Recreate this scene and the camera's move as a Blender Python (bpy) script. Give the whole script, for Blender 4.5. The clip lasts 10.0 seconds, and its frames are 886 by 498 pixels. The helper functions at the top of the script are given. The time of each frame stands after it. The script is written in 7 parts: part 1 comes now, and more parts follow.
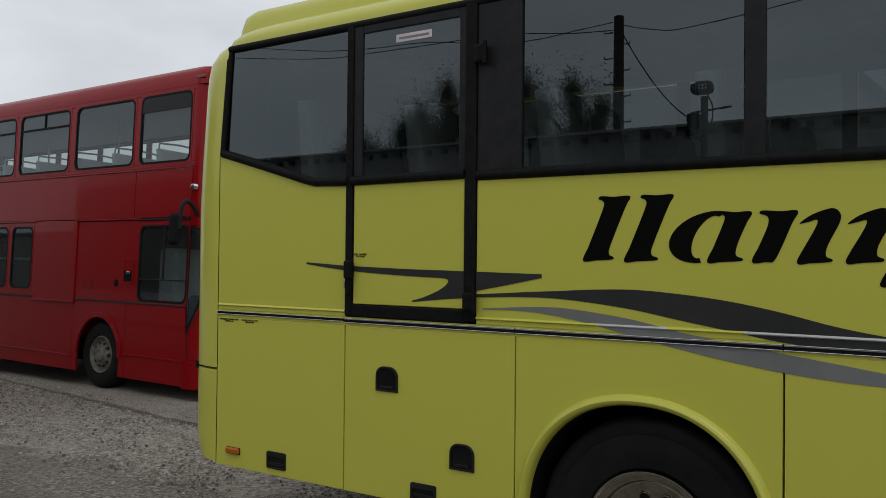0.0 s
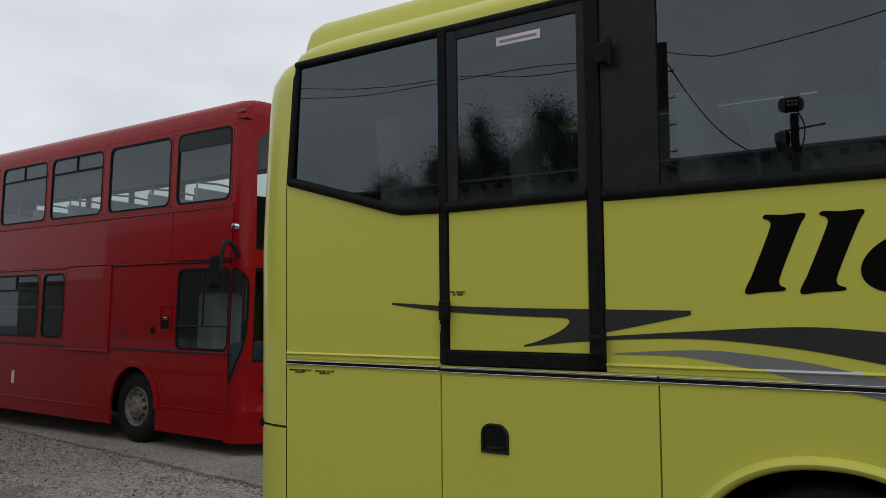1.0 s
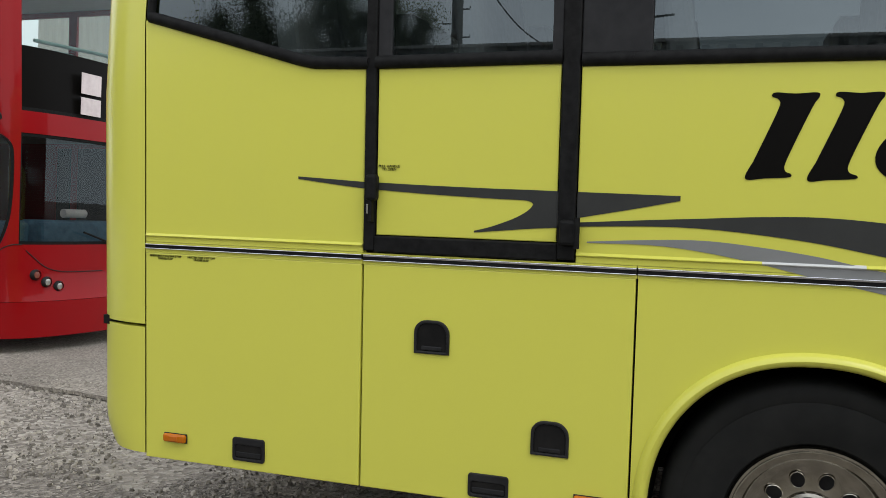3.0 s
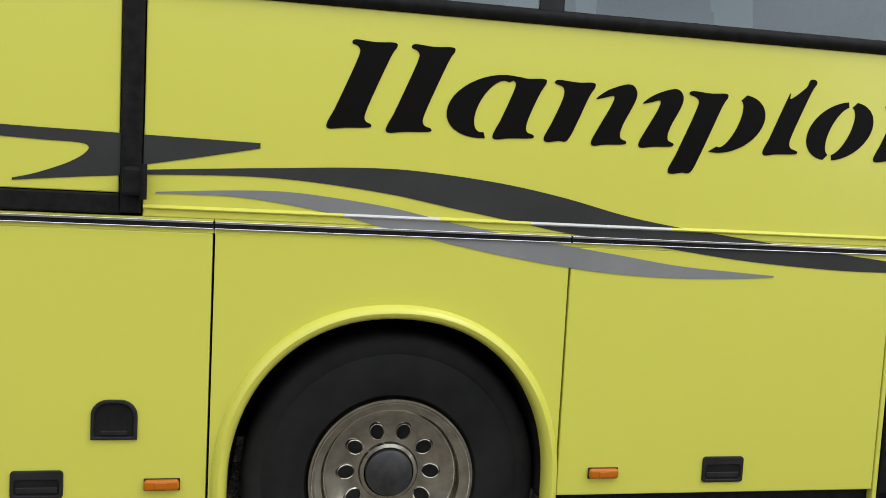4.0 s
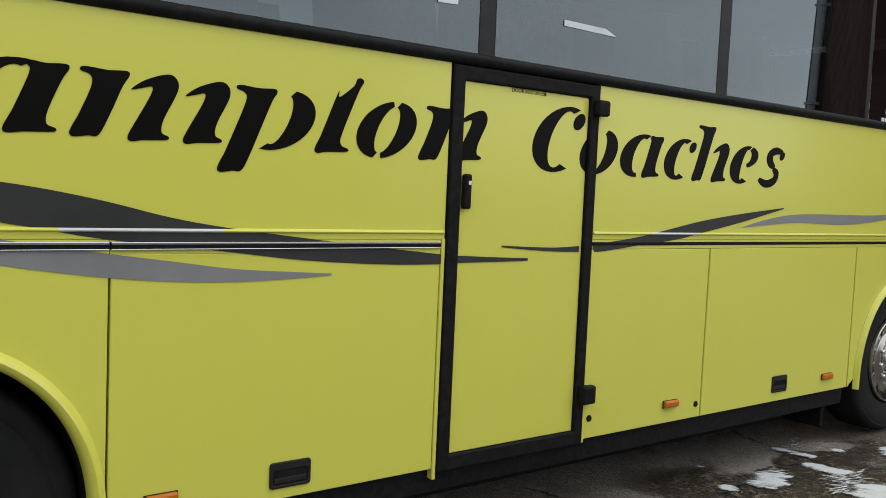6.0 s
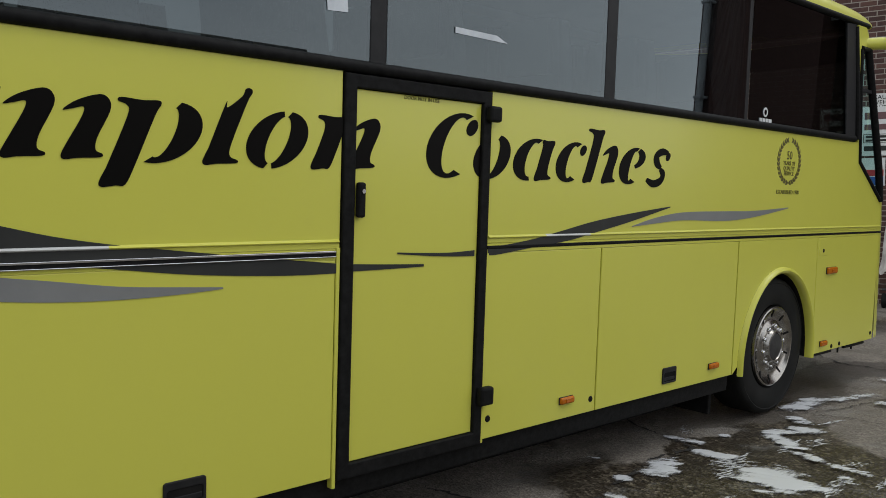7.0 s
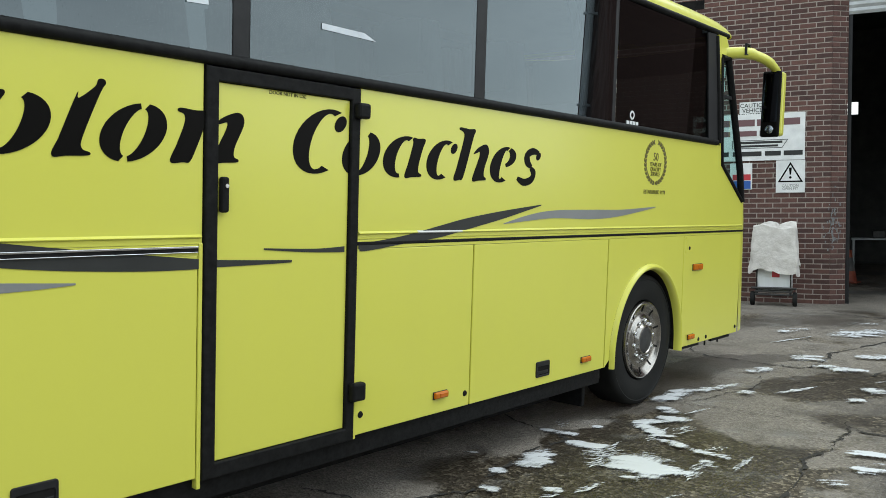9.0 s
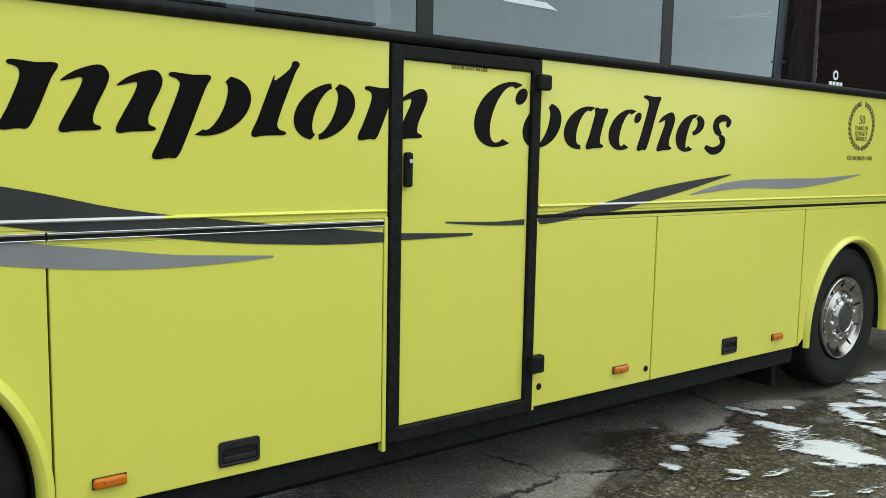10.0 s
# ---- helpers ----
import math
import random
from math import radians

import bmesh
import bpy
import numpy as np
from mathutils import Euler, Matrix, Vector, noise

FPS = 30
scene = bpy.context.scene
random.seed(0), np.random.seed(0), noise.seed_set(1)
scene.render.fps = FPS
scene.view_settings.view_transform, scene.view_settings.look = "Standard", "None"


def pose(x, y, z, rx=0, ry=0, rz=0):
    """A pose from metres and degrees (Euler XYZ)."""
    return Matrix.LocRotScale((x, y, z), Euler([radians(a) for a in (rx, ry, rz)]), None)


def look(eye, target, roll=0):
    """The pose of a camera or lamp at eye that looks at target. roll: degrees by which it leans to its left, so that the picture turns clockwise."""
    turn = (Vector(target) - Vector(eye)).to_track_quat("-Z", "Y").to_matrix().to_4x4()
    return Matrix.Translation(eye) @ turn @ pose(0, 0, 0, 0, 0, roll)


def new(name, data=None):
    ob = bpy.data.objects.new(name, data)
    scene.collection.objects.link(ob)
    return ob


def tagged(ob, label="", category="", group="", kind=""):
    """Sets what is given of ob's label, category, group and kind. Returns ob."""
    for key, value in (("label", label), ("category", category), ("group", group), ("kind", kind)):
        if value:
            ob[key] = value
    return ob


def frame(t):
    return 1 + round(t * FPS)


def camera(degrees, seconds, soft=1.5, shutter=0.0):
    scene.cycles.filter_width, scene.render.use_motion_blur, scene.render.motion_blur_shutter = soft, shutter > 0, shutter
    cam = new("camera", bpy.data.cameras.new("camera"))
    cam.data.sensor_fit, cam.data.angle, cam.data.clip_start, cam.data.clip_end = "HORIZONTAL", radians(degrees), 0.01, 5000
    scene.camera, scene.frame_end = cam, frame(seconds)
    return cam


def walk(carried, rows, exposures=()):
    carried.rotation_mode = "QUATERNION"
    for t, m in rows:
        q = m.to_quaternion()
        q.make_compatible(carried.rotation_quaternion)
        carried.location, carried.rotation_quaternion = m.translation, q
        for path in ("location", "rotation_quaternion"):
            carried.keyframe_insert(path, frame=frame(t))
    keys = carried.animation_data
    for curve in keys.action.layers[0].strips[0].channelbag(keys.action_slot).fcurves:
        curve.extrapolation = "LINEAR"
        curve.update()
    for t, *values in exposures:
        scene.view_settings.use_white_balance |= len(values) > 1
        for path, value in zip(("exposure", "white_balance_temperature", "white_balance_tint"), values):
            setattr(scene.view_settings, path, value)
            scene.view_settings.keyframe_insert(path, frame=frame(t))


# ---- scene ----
cam = camera(55.2, 10.0, soft=0.5)
# The coach leans a little towards its offside; its own axes are turned with it.
LEAN = Matrix.Rotation(radians(2.4), 4, "X")
PATH = [
    (0, (5.933, -3.522, 1.69), (4.819, -1.861, 1.717), 0.6),
    (0.5, (5.61, -3.411, 1.712), (4.497, -1.752, 1.79), -0.5),
    (1, (5.233, -3.232, 1.679), (4.083, -1.599, 1.801), -0.6),
    (1.5, (4.941, -3.349, 1.675), (3.729, -1.758, 1.658), -0.9),
    (2, (4.682, -3.38, 1.678), (3.463, -1.794, 1.648), 0.7),
    (2.5, (4.446, -3.128, 1.682), (3.463, -1.39, 1.579), 0.4),
    (2.7, (4.351, -3.099, 1.675), (3.485, -1.3, 1.548), 0.5),
    (3.8, (4.15, -2.836, 1.521), (4.389, -0.854, 1.386), 3.3),
    (4, (4.202, -2.802, 1.549), (4.577, -0.844, 1.383), 3.0),
    (4.5, (4.334, -2.798, 1.499), (5.015, -0.922, 1.372), 2.0),
    (5, (4.387, -2.756, 1.536), (5.335, -1.001, 1.4), 1.9),
    (5.5, (4.424, -2.747, 1.557), (5.5, -1.066, 1.424), 2.1),
    (6, (4.46, -2.717, 1.579), (5.649, -1.114, 1.44), 2.5),
    (6.2, (4.474, -2.714, 1.607), (5.715, -1.154, 1.45), 2.8),
    (7.3, (4.5, -2.755, 1.653), (5.907, -1.337, 1.537), 1.4),
    (7.5, (4.546, -2.754, 1.605), (5.987, -1.368, 1.541), 1.1),
    (8, (4.563, -2.786, 1.588), (6.053, -1.454, 1.534), 1.1),
    (8.5, (4.555, -2.814, 1.584), (6.048, -1.488, 1.475), 1.3),
    (9, (4.553, -2.864, 1.601), (6.079, -1.577, 1.474), 1.7),
    (9.5, (4.55, -2.881, 1.6), (5.988, -1.501, 1.436), 1.4),
    (10, (4.55, -2.851, 1.642), (5.771, -1.283, 1.42), 1.1),
]
walk(cam, [(t, LEAN @ look(eye, target, roll)) for t, eye, target, roll in PATH],
     exposures=[(0, -1.28, 6500, 10), (0.5, -1.55, 6500, 10), (1, -1.2, 6500, 10), (1.5, -0.72, 6500, 10), (2, -0.58, 6500, 10), (2.7, -0.33, 6500, 10), (3.8, 0.09, 6500, 10), (4.5, 0.07, 6500, 10), (5.5, -0.13, 6500, 10), (6.2, -0.3, 6500, 10), (7.3, -0.72, 6500, 10), (7.6, -0.66, 6500, 10), (7.9, -0.24, 6500, 10), (8, -0.13, 6476, 8.6), (8.2, 0, 6428, 5.8), (8.4, 0.02, 6250, 3), (9, 0.08, 6250, 3), (10, 0.15, 6250, 3)])

# ---- world and light: an overcast day ----
world = bpy.data.worlds.new("world")
scene.world = world
world.use_nodes = True
wn, wl = world.node_tree.nodes, world.node_tree.links
wn.clear()
sky = wn.new("ShaderNodeTexSky")
sky.sky_type, sky.sun_disc = "NISHITA", False
sky.sun_elevation, sky.sun_rotation = radians(29), radians(135)
sky_dim = wn.new("ShaderNodeVectorMath")
sky_dim.operation = "SCALE"
sky_dim.inputs["Scale"].default_value = 0.1
wl.new(sky.outputs[0], sky_dim.inputs[0])
tc = wn.new("ShaderNodeTexCoord")
stretch = wn.new("ShaderNodeMapping")
stretch.inputs["Scale"].default_value = (1.6, 1.6, 4.0)
wl.new(tc.outputs["Generated"], stretch.inputs[0])
cloud = wn.new("ShaderNodeTexNoise")
cloud.inputs["Scale"].default_value, cloud.inputs["Detail"].default_value = 1.7, 6.0
cloud.inputs["Roughness"].default_value = 0.55
wl.new(stretch.outputs[0], cloud.inputs["Vector"])
ramp = wn.new("ShaderNodeValToRGB")
ramp.color_ramp.elements[0].position, ramp.color_ramp.elements[0].color = 0.3, (0.72, 0.76, 0.81, 1)
ramp.color_ramp.elements[1].position, ramp.color_ramp.elements[1].color = 0.68, (0.97, 1.0, 1.04, 1)
wl.new(cloud.outputs[0], ramp.inputs[0])
blend = wn.new("ShaderNodeMix")
blend.data_type = "RGBA"
blend.inputs[0].default_value = 0.9
wl.new(sky_dim.outputs[0], blend.inputs[6])
toward = wn.new("ShaderNodeVectorMath")
toward.operation = "DOT_PRODUCT"
wl.new(tc.outputs["Generated"], toward.inputs[0])
toward.inputs[1].default_value = Vector((0.62, -0.62, 0.48)).normalized()
shine = wn.new("ShaderNodeMapRange")
shine.interpolation_type = "SMOOTHSTEP"
for k, v in zip((1, 2, 3, 4), (0.0, 1.0, 1.3, 1.6)):
    shine.inputs[k].default_value = v
wl.new(toward.outputs["Value"], shine.inputs[0])
thin = wn.new("ShaderNodeVectorMath")                 # thinner, brighter cloud beyond the bus
thin.operation = "DOT_PRODUCT"
wl.new(tc.outputs["Generated"], thin.inputs[0])
thin.inputs[1].default_value = Vector((-0.80, 0.58, 0.16)).normalized()
glow = wn.new("ShaderNodeMapRange")
glow.interpolation_type = "SMOOTHSTEP"
for k, v in zip((1, 2, 3, 4), (0.55, 1.0, 1.0, 1.12)):
    glow.inputs[k].default_value = v
wl.new(thin.outputs["Value"], glow.inputs[0])
both = wn.new("ShaderNodeMath")
both.operation = "MULTIPLY"
wl.new(shine.outputs[0], both.inputs[0])
wl.new(glow.outputs[0], both.inputs[1])
lit = wn.new("ShaderNodeVectorMath")
lit.operation = "SCALE"
wl.new(ramp.outputs[0], lit.inputs[0])
wl.new(both.outputs[0], lit.inputs["Scale"])
wl.new(lit.outputs[0], blend.inputs[7])
bg = wn.new("ShaderNodeBackground")
bg.inputs[1].default_value = 1.4
wl.new(blend.outputs[2], bg.inputs[0])
wo = wn.new("ShaderNodeOutputWorld")
wl.new(bg.outputs[0], wo.inputs[0])

sun = new("sun", bpy.data.lights.new("sun", "SUN"))
sun.data.energy, sun.data.angle, sun.data.color = 0.6, radians(24), (1.0, 0.97, 0.92)
sun.matrix_world = look((4.4, -4.4, 8.6), (0, 0, 0))


# ---- materials ----
def material(name, color, rough=0.5, metal=0.0, coat=0.0, spec=0.5):
    m = bpy.data.materials.new(name)
    m.use_nodes = True
    b = m.node_tree.nodes["Principled BSDF"]
    b.inputs["Base Color"].default_value = (*color, 1)
    b.inputs["Roughness"].default_value, b.inputs["Metallic"].default_value = rough, metal
    b.inputs["Coat Weight"].default_value, b.inputs["Specular IOR Level"].default_value = coat, spec
    b.inputs["Coat Roughness"].default_value = 0.08
    return m


def grain(m, scale, low, high, detail=6.0, bump=0.0, rough=None, stretch=(1, 1, 1), coords="Object", dist=0.01):
    """Noise at one scale between two colours, with bump and roughness from the same noise."""
    n, l = m.node_tree.nodes, m.node_tree.links
    b = n["Principled BSDF"]
    t = n.new("ShaderNodeTexCoord")
    mp = n.new("ShaderNodeMapping")
    mp.inputs["Scale"].default_value = stretch
    l.new(t.outputs[coords], mp.inputs[0])
    tex = n.new("ShaderNodeTexNoise")
    tex.inputs["Scale"].default_value, tex.inputs["Detail"].default_value = scale, detail
    tex.inputs["Roughness"].default_value = 0.62
    l.new(mp.outputs[0], tex.inputs["Vector"])
    r = n.new("ShaderNodeValToRGB")
    r.color_ramp.elements[0].position, r.color_ramp.elements[1].position = 0.32, 0.7
    r.color_ramp.elements[0].color, r.color_ramp.elements[1].color = (*low, 1), (*high, 1)
    l.new(tex.outputs[0], r.inputs[0])
    l.new(r.outputs[0], b.inputs["Base Color"])
    if bump:
        bp = n.new("ShaderNodeBump")
        bp.inputs["Strength"].default_value, bp.inputs["Distance"].default_value = bump, dist
        l.new(tex.outputs[0], bp.inputs["Height"])
        l.new(bp.outputs[0], b.inputs["Normal"])
    if rough:
        mr = n.new("ShaderNodeMapRange")
        mr.inputs[3].default_value, mr.inputs[4].default_value = rough
        l.new(tex.outputs[0], mr.inputs[0])
        l.new(mr.outputs[0], b.inputs["Roughness"])
    return m


def paint(name, color, dirt, rough=0.3, coat=0.35, wave=0.02, amount=0.25, spec=0.5, stretch=(9, 9, 1.3)):
    """Vehicle paint: even colour, faint large unevenness, road film and fine specks."""
    m = material(name, color, rough, 0, coat, spec)
    n, l = m.node_tree.nodes, m.node_tree.links
    b = n["Principled BSDF"]
    t = n.new("ShaderNodeTexCoord")
    big = n.new("ShaderNodeTexNoise")
    big.inputs["Scale"].default_value, big.inputs["Detail"].default_value = 1.1, 3
    l.new(t.outputs["Object"], big.inputs["Vector"])
    mp = n.new("ShaderNodeMapping")
    mp.inputs["Scale"].default_value = stretch
    l.new(t.outputs["Object"], mp.inputs[0])
    streak = n.new("ShaderNodeTexNoise")
    streak.inputs["Scale"].default_value, streak.inputs["Detail"].default_value = 2.2, 8
    l.new(mp.outputs[0], streak.inputs["Vector"])
    fac = n.new("ShaderNodeMapRange")
    fac.inputs[1].default_value, fac.inputs[2].default_value = 0.45, 0.85
    fac.inputs[3].default_value, fac.inputs[4].default_value = 0.0, amount
    l.new(streak.outputs[0], fac.inputs[0])
    mix = n.new("ShaderNodeMix")
    mix.data_type = "RGBA"
    mix.inputs[6].default_value, mix.inputs[7].default_value = (*color, 1), (*dirt, 1)
    l.new(fac.outputs[0], mix.inputs[0])
    l.new(mix.outputs[2], b.inputs["Base Color"])
    rr = n.new("ShaderNodeMapRange")
    rr.inputs[3].default_value, rr.inputs[4].default_value = rough - 0.03, rough + 0.05
    l.new(streak.outputs[0], rr.inputs[0])
    l.new(rr.outputs[0], b.inputs["Roughness"])
    bp = n.new("ShaderNodeBump")
    bp.inputs["Strength"].default_value, bp.inputs["Distance"].default_value = 0.35, wave
    l.new(big.outputs[0], bp.inputs["Height"])
    l.new(bp.outputs[0], b.inputs["Normal"])
    return m


def glass(name, tint, rough=0.0, ior=1.5, dust=0.0):
    """Tinted flat glazing: what is behind it, dimmed, under a Fresnel reflection."""
    m = bpy.data.materials.new(name)
    m.use_nodes = True
    n, l = m.node_tree.nodes, m.node_tree.links
    n.clear()
    tr = n.new("ShaderNodeBsdfTransparent")
    tr.inputs[0].default_value = (*tint, 1)
    gl = n.new("ShaderNodeBsdfGlossy")
    gl.inputs["Roughness"].default_value = rough
    gl.inputs["Color"].default_value = (0.82, 0.94, 1.0, 1)
    fr = n.new("ShaderNodeFresnel")
    fr.inputs[0].default_value = ior
    mx = n.new("ShaderNodeMixShader")
    l.new(fr.outputs[0], mx.inputs[0])
    l.new(tr.outputs[0], mx.inputs[1])
    l.new(gl.outputs[0], mx.inputs[2])
    o = n.new("ShaderNodeOutputMaterial")
    l.new(mx.outputs[0], o.inputs[0])
    if dust:
        film = n.new("ShaderNodeBsdfDiffuse")
        film.inputs[0].default_value = (0.5, 0.51, 0.5, 1)
        tx, t = n.new("ShaderNodeTexNoise"), n.new("ShaderNodeTexCoord")
        tx.inputs["Scale"].default_value, tx.inputs["Detail"].default_value = 3.0, 6
        l.new(t.outputs["Object"], tx.inputs["Vector"])
        k = n.new("ShaderNodeMapRange")
        k.inputs[1].default_value, k.inputs[2].default_value = 0.3, 0.7
        k.inputs[3].default_value, k.inputs[4].default_value = dust * 0.5, dust
        l.new(tx.outputs[0], k.inputs[0])
        top = n.new("ShaderNodeMixShader")
        l.new(k.outputs[0], top.inputs[0])
        l.new(mx.outputs[0], top.inputs[1])
        l.new(film.outputs[0], top.inputs[2])
        l.new(top.outputs[0], o.inputs[0])
    return m


YELLOW = paint("coach_yellow", (0.615, 0.605, 0.088), (0.50, 0.48, 0.11), 0.30, 0.45, 0.012, 0.07, 0.3, (2.2, 2.2, 1.0))
RED = paint("bus_red", (0.275, 0.0035, 0.006), (0.20, 0.006, 0.008), 0.32, 0.22, 0.02, 0.3, 0.10, (1.5, 1.5, 1.0))
YELLOW.node_tree.nodes["Principled BSDF"].inputs["Coat Roughness"].default_value = 0.16
RED.node_tree.nodes["Principled BSDF"].inputs["Coat Roughness"].default_value = 0.04
WHITE_PAINT = paint("white_paint", (0.72, 0.74, 0.74), (0.45, 0.44, 0.40), 0.3, 0.4, 0.01, 0.3)
RUBBER = grain(material("black_rubber", (0.011, 0.011, 0.011), 0.5, spec=0.06), 30, (0.008, 0.008, 0.008), (0.016, 0.016, 0.016), bump=0.15)
TRIM = grain(material("black_trim", (0.017, 0.017, 0.018), 0.4, spec=0.18), 12, (0.012, 0.012, 0.013), (0.024, 0.024, 0.025), rough=(0.3, 0.55))
TYRE = grain(material("tyre", (0.013, 0.013, 0.013), 0.7, spec=0.12), 5, (0.009, 0.0095, 0.0095), (0.019, 0.019, 0.018), bump=0.12, rough=(0.5, 0.8))
VINYL_BLACK = material("black_vinyl", (0.005, 0.0045, 0.004), 0.35, spec=0.06)
VINYL_DARK = grain(material("charcoal_vinyl", (0.038, 0.039, 0.038), 0.35, spec=0.12), 3, (0.034, 0.035, 0.034), (0.046, 0.047, 0.045))
VINYL_GREY = grain(material("grey_vinyl", (0.20, 0.205, 0.205), 0.35), 3, (0.185, 0.19, 0.19), (0.225, 0.23, 0.228))
CHROME = material("chrome", (0.75, 0.76, 0.78), 0.14, 1.0)
ALLOY = grain(material("dull_polished_alloy", (0.45, 0.43, 0.40), 0.3, 1.0), 14, (0.33, 0.31, 0.265), (0.54, 0.515, 0.45), rough=(0.08, 0.24))
STEEL_CAP = grain(material("stainless_cap", (0.4, 0.385, 0.36), 0.2, 1.0), 10, (0.26, 0.25, 0.235), (0.44, 0.42, 0.39), rough=(0.12, 0.30))
HUB_BLACK = grain(material("hub_black", (0.03, 0.03, 0.032), 0.45, 0.2), 20, (0.02, 0.02, 0.02), (0.05, 0.05, 0.052))
AMBER = material("amber_lens", (0.47, 0.125, 0.003), 0.25, 0, 0.1, 0.3)
DARK = grain(material("dark_cavity", (0.012, 0.012, 0.012), 0.8, spec=0.05), 8, (0.008, 0.008, 0.008), (0.02, 0.019, 0.018))
TINTED = glass("tinted_glass", (0.26, 0.30, 0.31), ior=1.88)
DARKGLASS = glass("dark_glass", (0.10, 0.11, 0.11), ior=1.5)
CLEARGLASS = glass("clear_glass", (0.62, 0.68, 0.66), ior=1.5)
DUSTYGLASS = glass("dusty_glass", (0.72, 0.76, 0.74), 0.0, 1.62, 0.06)
CABGLASS = glass("plain_glass", (0.70, 0.76, 0.74), 0.0, 1.45, 0.015)
# its diffuse film stands in for a grey reflection on the bus's cab glass
SMOKED = glass("smoked_glass", (0.45, 0.52, 0.52), 0.0, 1.4, 0.05)
SCREENGLASS = glass("windscreen_glass", (0.80, 0.93, 0.91), 0.0, 1.03)
# near-black tint stands in for the dark cab and the wall mirrored there
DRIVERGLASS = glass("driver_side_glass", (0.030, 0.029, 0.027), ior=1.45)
GREENGLASS = glass("green_glass", (0.72, 0.90, 0.88), 0.0, 1.4)


# ---- mesh helpers ----
GLAZING = (TINTED, DARKGLASS, CLEARGLASS, DUSTYGLASS, CABGLASS, GREENGLASS, DRIVERGLASS, SCREENGLASS, SMOKED)


def part(name, bm, mat, parent=None, label="", smooth=False):
    """Links a bmesh as one mesh object under a thing or a part."""
    bmesh.ops.recalc_face_normals(bm, faces=bm.faces)
    if mat in GLAZING:                     # one sheet of glass, facing outwards
        if all(len(e.link_faces) == 2 for e in bm.edges):
            bmesh.ops.delete(bm, geom=[f for f in bm.faces if f.normal.y > -0.5], context="FACES")
        bmesh.ops.reverse_faces(bm, faces=[f for f in bm.faces if f.normal.dot(Vector((1.0, -0.35, 0.1))) < 0])
    me = bpy.data.meshes.new(name)
    bm.to_mesh(me)
    bm.free()
    me.materials.append(mat)
    if smooth:
        for p in me.polygons:
            p.use_smooth = True
        me.set_sharp_from_angle(angle=radians(40))
    ob = new(name, me)
    ob.parent = parent
    return tagged(ob, label)


def thing(name, label, category, m=Matrix(), group="", kind=""):
    ob = new(name)
    ob.matrix_basis = m
    return tagged(ob, label, category, group, kind)


def share(ob, parent, m):
    """Another object on the same mesh, under parent."""
    o = new(ob.name.split(".")[0], ob.data)
    o.parent, o.matrix_basis = parent, m
    return o


def bevel(bm, w, seg=2, edges=None):
    es = edges or [e for e in bm.edges if len(e.link_faces) == 2 and e.calc_face_angle(0) > 0.6]
    bmesh.ops.bevel(bm, geom=es, offset=w, segments=seg, profile=0.5, affect="EDGES", clamp_overlap=True)
    return bm


def box(x0, x1, y0, y1, z0, z1, w=0.0, seg=2, bm=None):
    b = bmesh.new()
    bmesh.ops.create_cube(b, size=1)
    for v in b.verts:
        v.co = Vector(((x0 + x1) / 2 + v.co.x * (x1 - x0), (y0 + y1) / 2 + v.co.y * (y1 - y0), (z0 + z1) / 2 + v.co.z * (z1 - z0)))
    if w:
        bevel(b, w, seg)
    return join(bm, b)


def join(bm, b):
    if bm is None:
        return b
    me = bpy.data.meshes.new("tmp")
    b.to_mesh(me)
    b.free()
    bm.from_mesh(me)
    bpy.data.meshes.remove(me)
    return bm


def slab(pts, y0, y1, w=0.0, seg=2, bm=None, axis="y"):
    """A plate whose outline pts lies in x, z (axis y) and which is y0 to y1 thick."""
    b = bmesh.new()
    place = {"y": lambda a, c, d: (a, d, c), "x": lambda a, c, d: (d, a, c), "z": lambda a, c, d: (a, c, d)}[axis]
    lo = [b.verts.new(place(a, c, y0)) for a, c in pts]
    hi = [b.verts.new(place(a, c, y1)) for a, c in pts]
    front = b.faces.new(lo)
    b.faces.new(hi[::-1])
    for i in range(len(pts)):
        j = (i + 1) % len(pts)
        b.faces.new((lo[j], lo[i], hi[i], hi[j]))
    bmesh.ops.recalc_face_normals(b, faces=b.faces)
    if w:
        bevel(b, w, seg, list(front.edges))
    return join(bm, b)


def rrect(x0, x1, z0, z1, r, n=4):
    out = []
    for cx, cz, a0 in ((x1 - r, z1 - r, 0), (x0 + r, z1 - r, 90), (x0 + r, z0 + r, 180), (x1 - r, z0 + r, 270)):
        for i in range(n + 1):
            a = radians(a0 + 90 * i / n)
            out.append((cx + r * math.cos(a), cz + r * math.sin(a)))
    return out


def ring(outer, inner, y0, y1, w=0.0, bm=None, axis="y"):
    """A frame between two outlines of as many points."""
    b = bmesh.new()
    place = {"y": lambda a, c, d: (a, d, c), "x": lambda a, c, d: (d, a, c)}[axis]
    rows = [[b.verts.new(place(a, c, d)) for a, c in pts] for pts, d in ((outer, y0), (outer, y1), (inner, y1), (inner, y0))]
    n = len(outer)
    for k in range(4):
        for i in range(n):
            j = (i + 1) % n
            b.faces.new((rows[k][i], rows[k][j], rows[(k + 1) % 4][j], rows[(k + 1) % 4][i]))
    bmesh.ops.recalc_face_normals(b, faces=b.faces)
    if w:
        front = {e for i in range(n) for r in (0, 3) for e in rows[r][i].link_edges if e.other_vert(rows[r][i]) in rows[r]}
        bevel(b, w, 2, list(front))
    return join(bm, b)


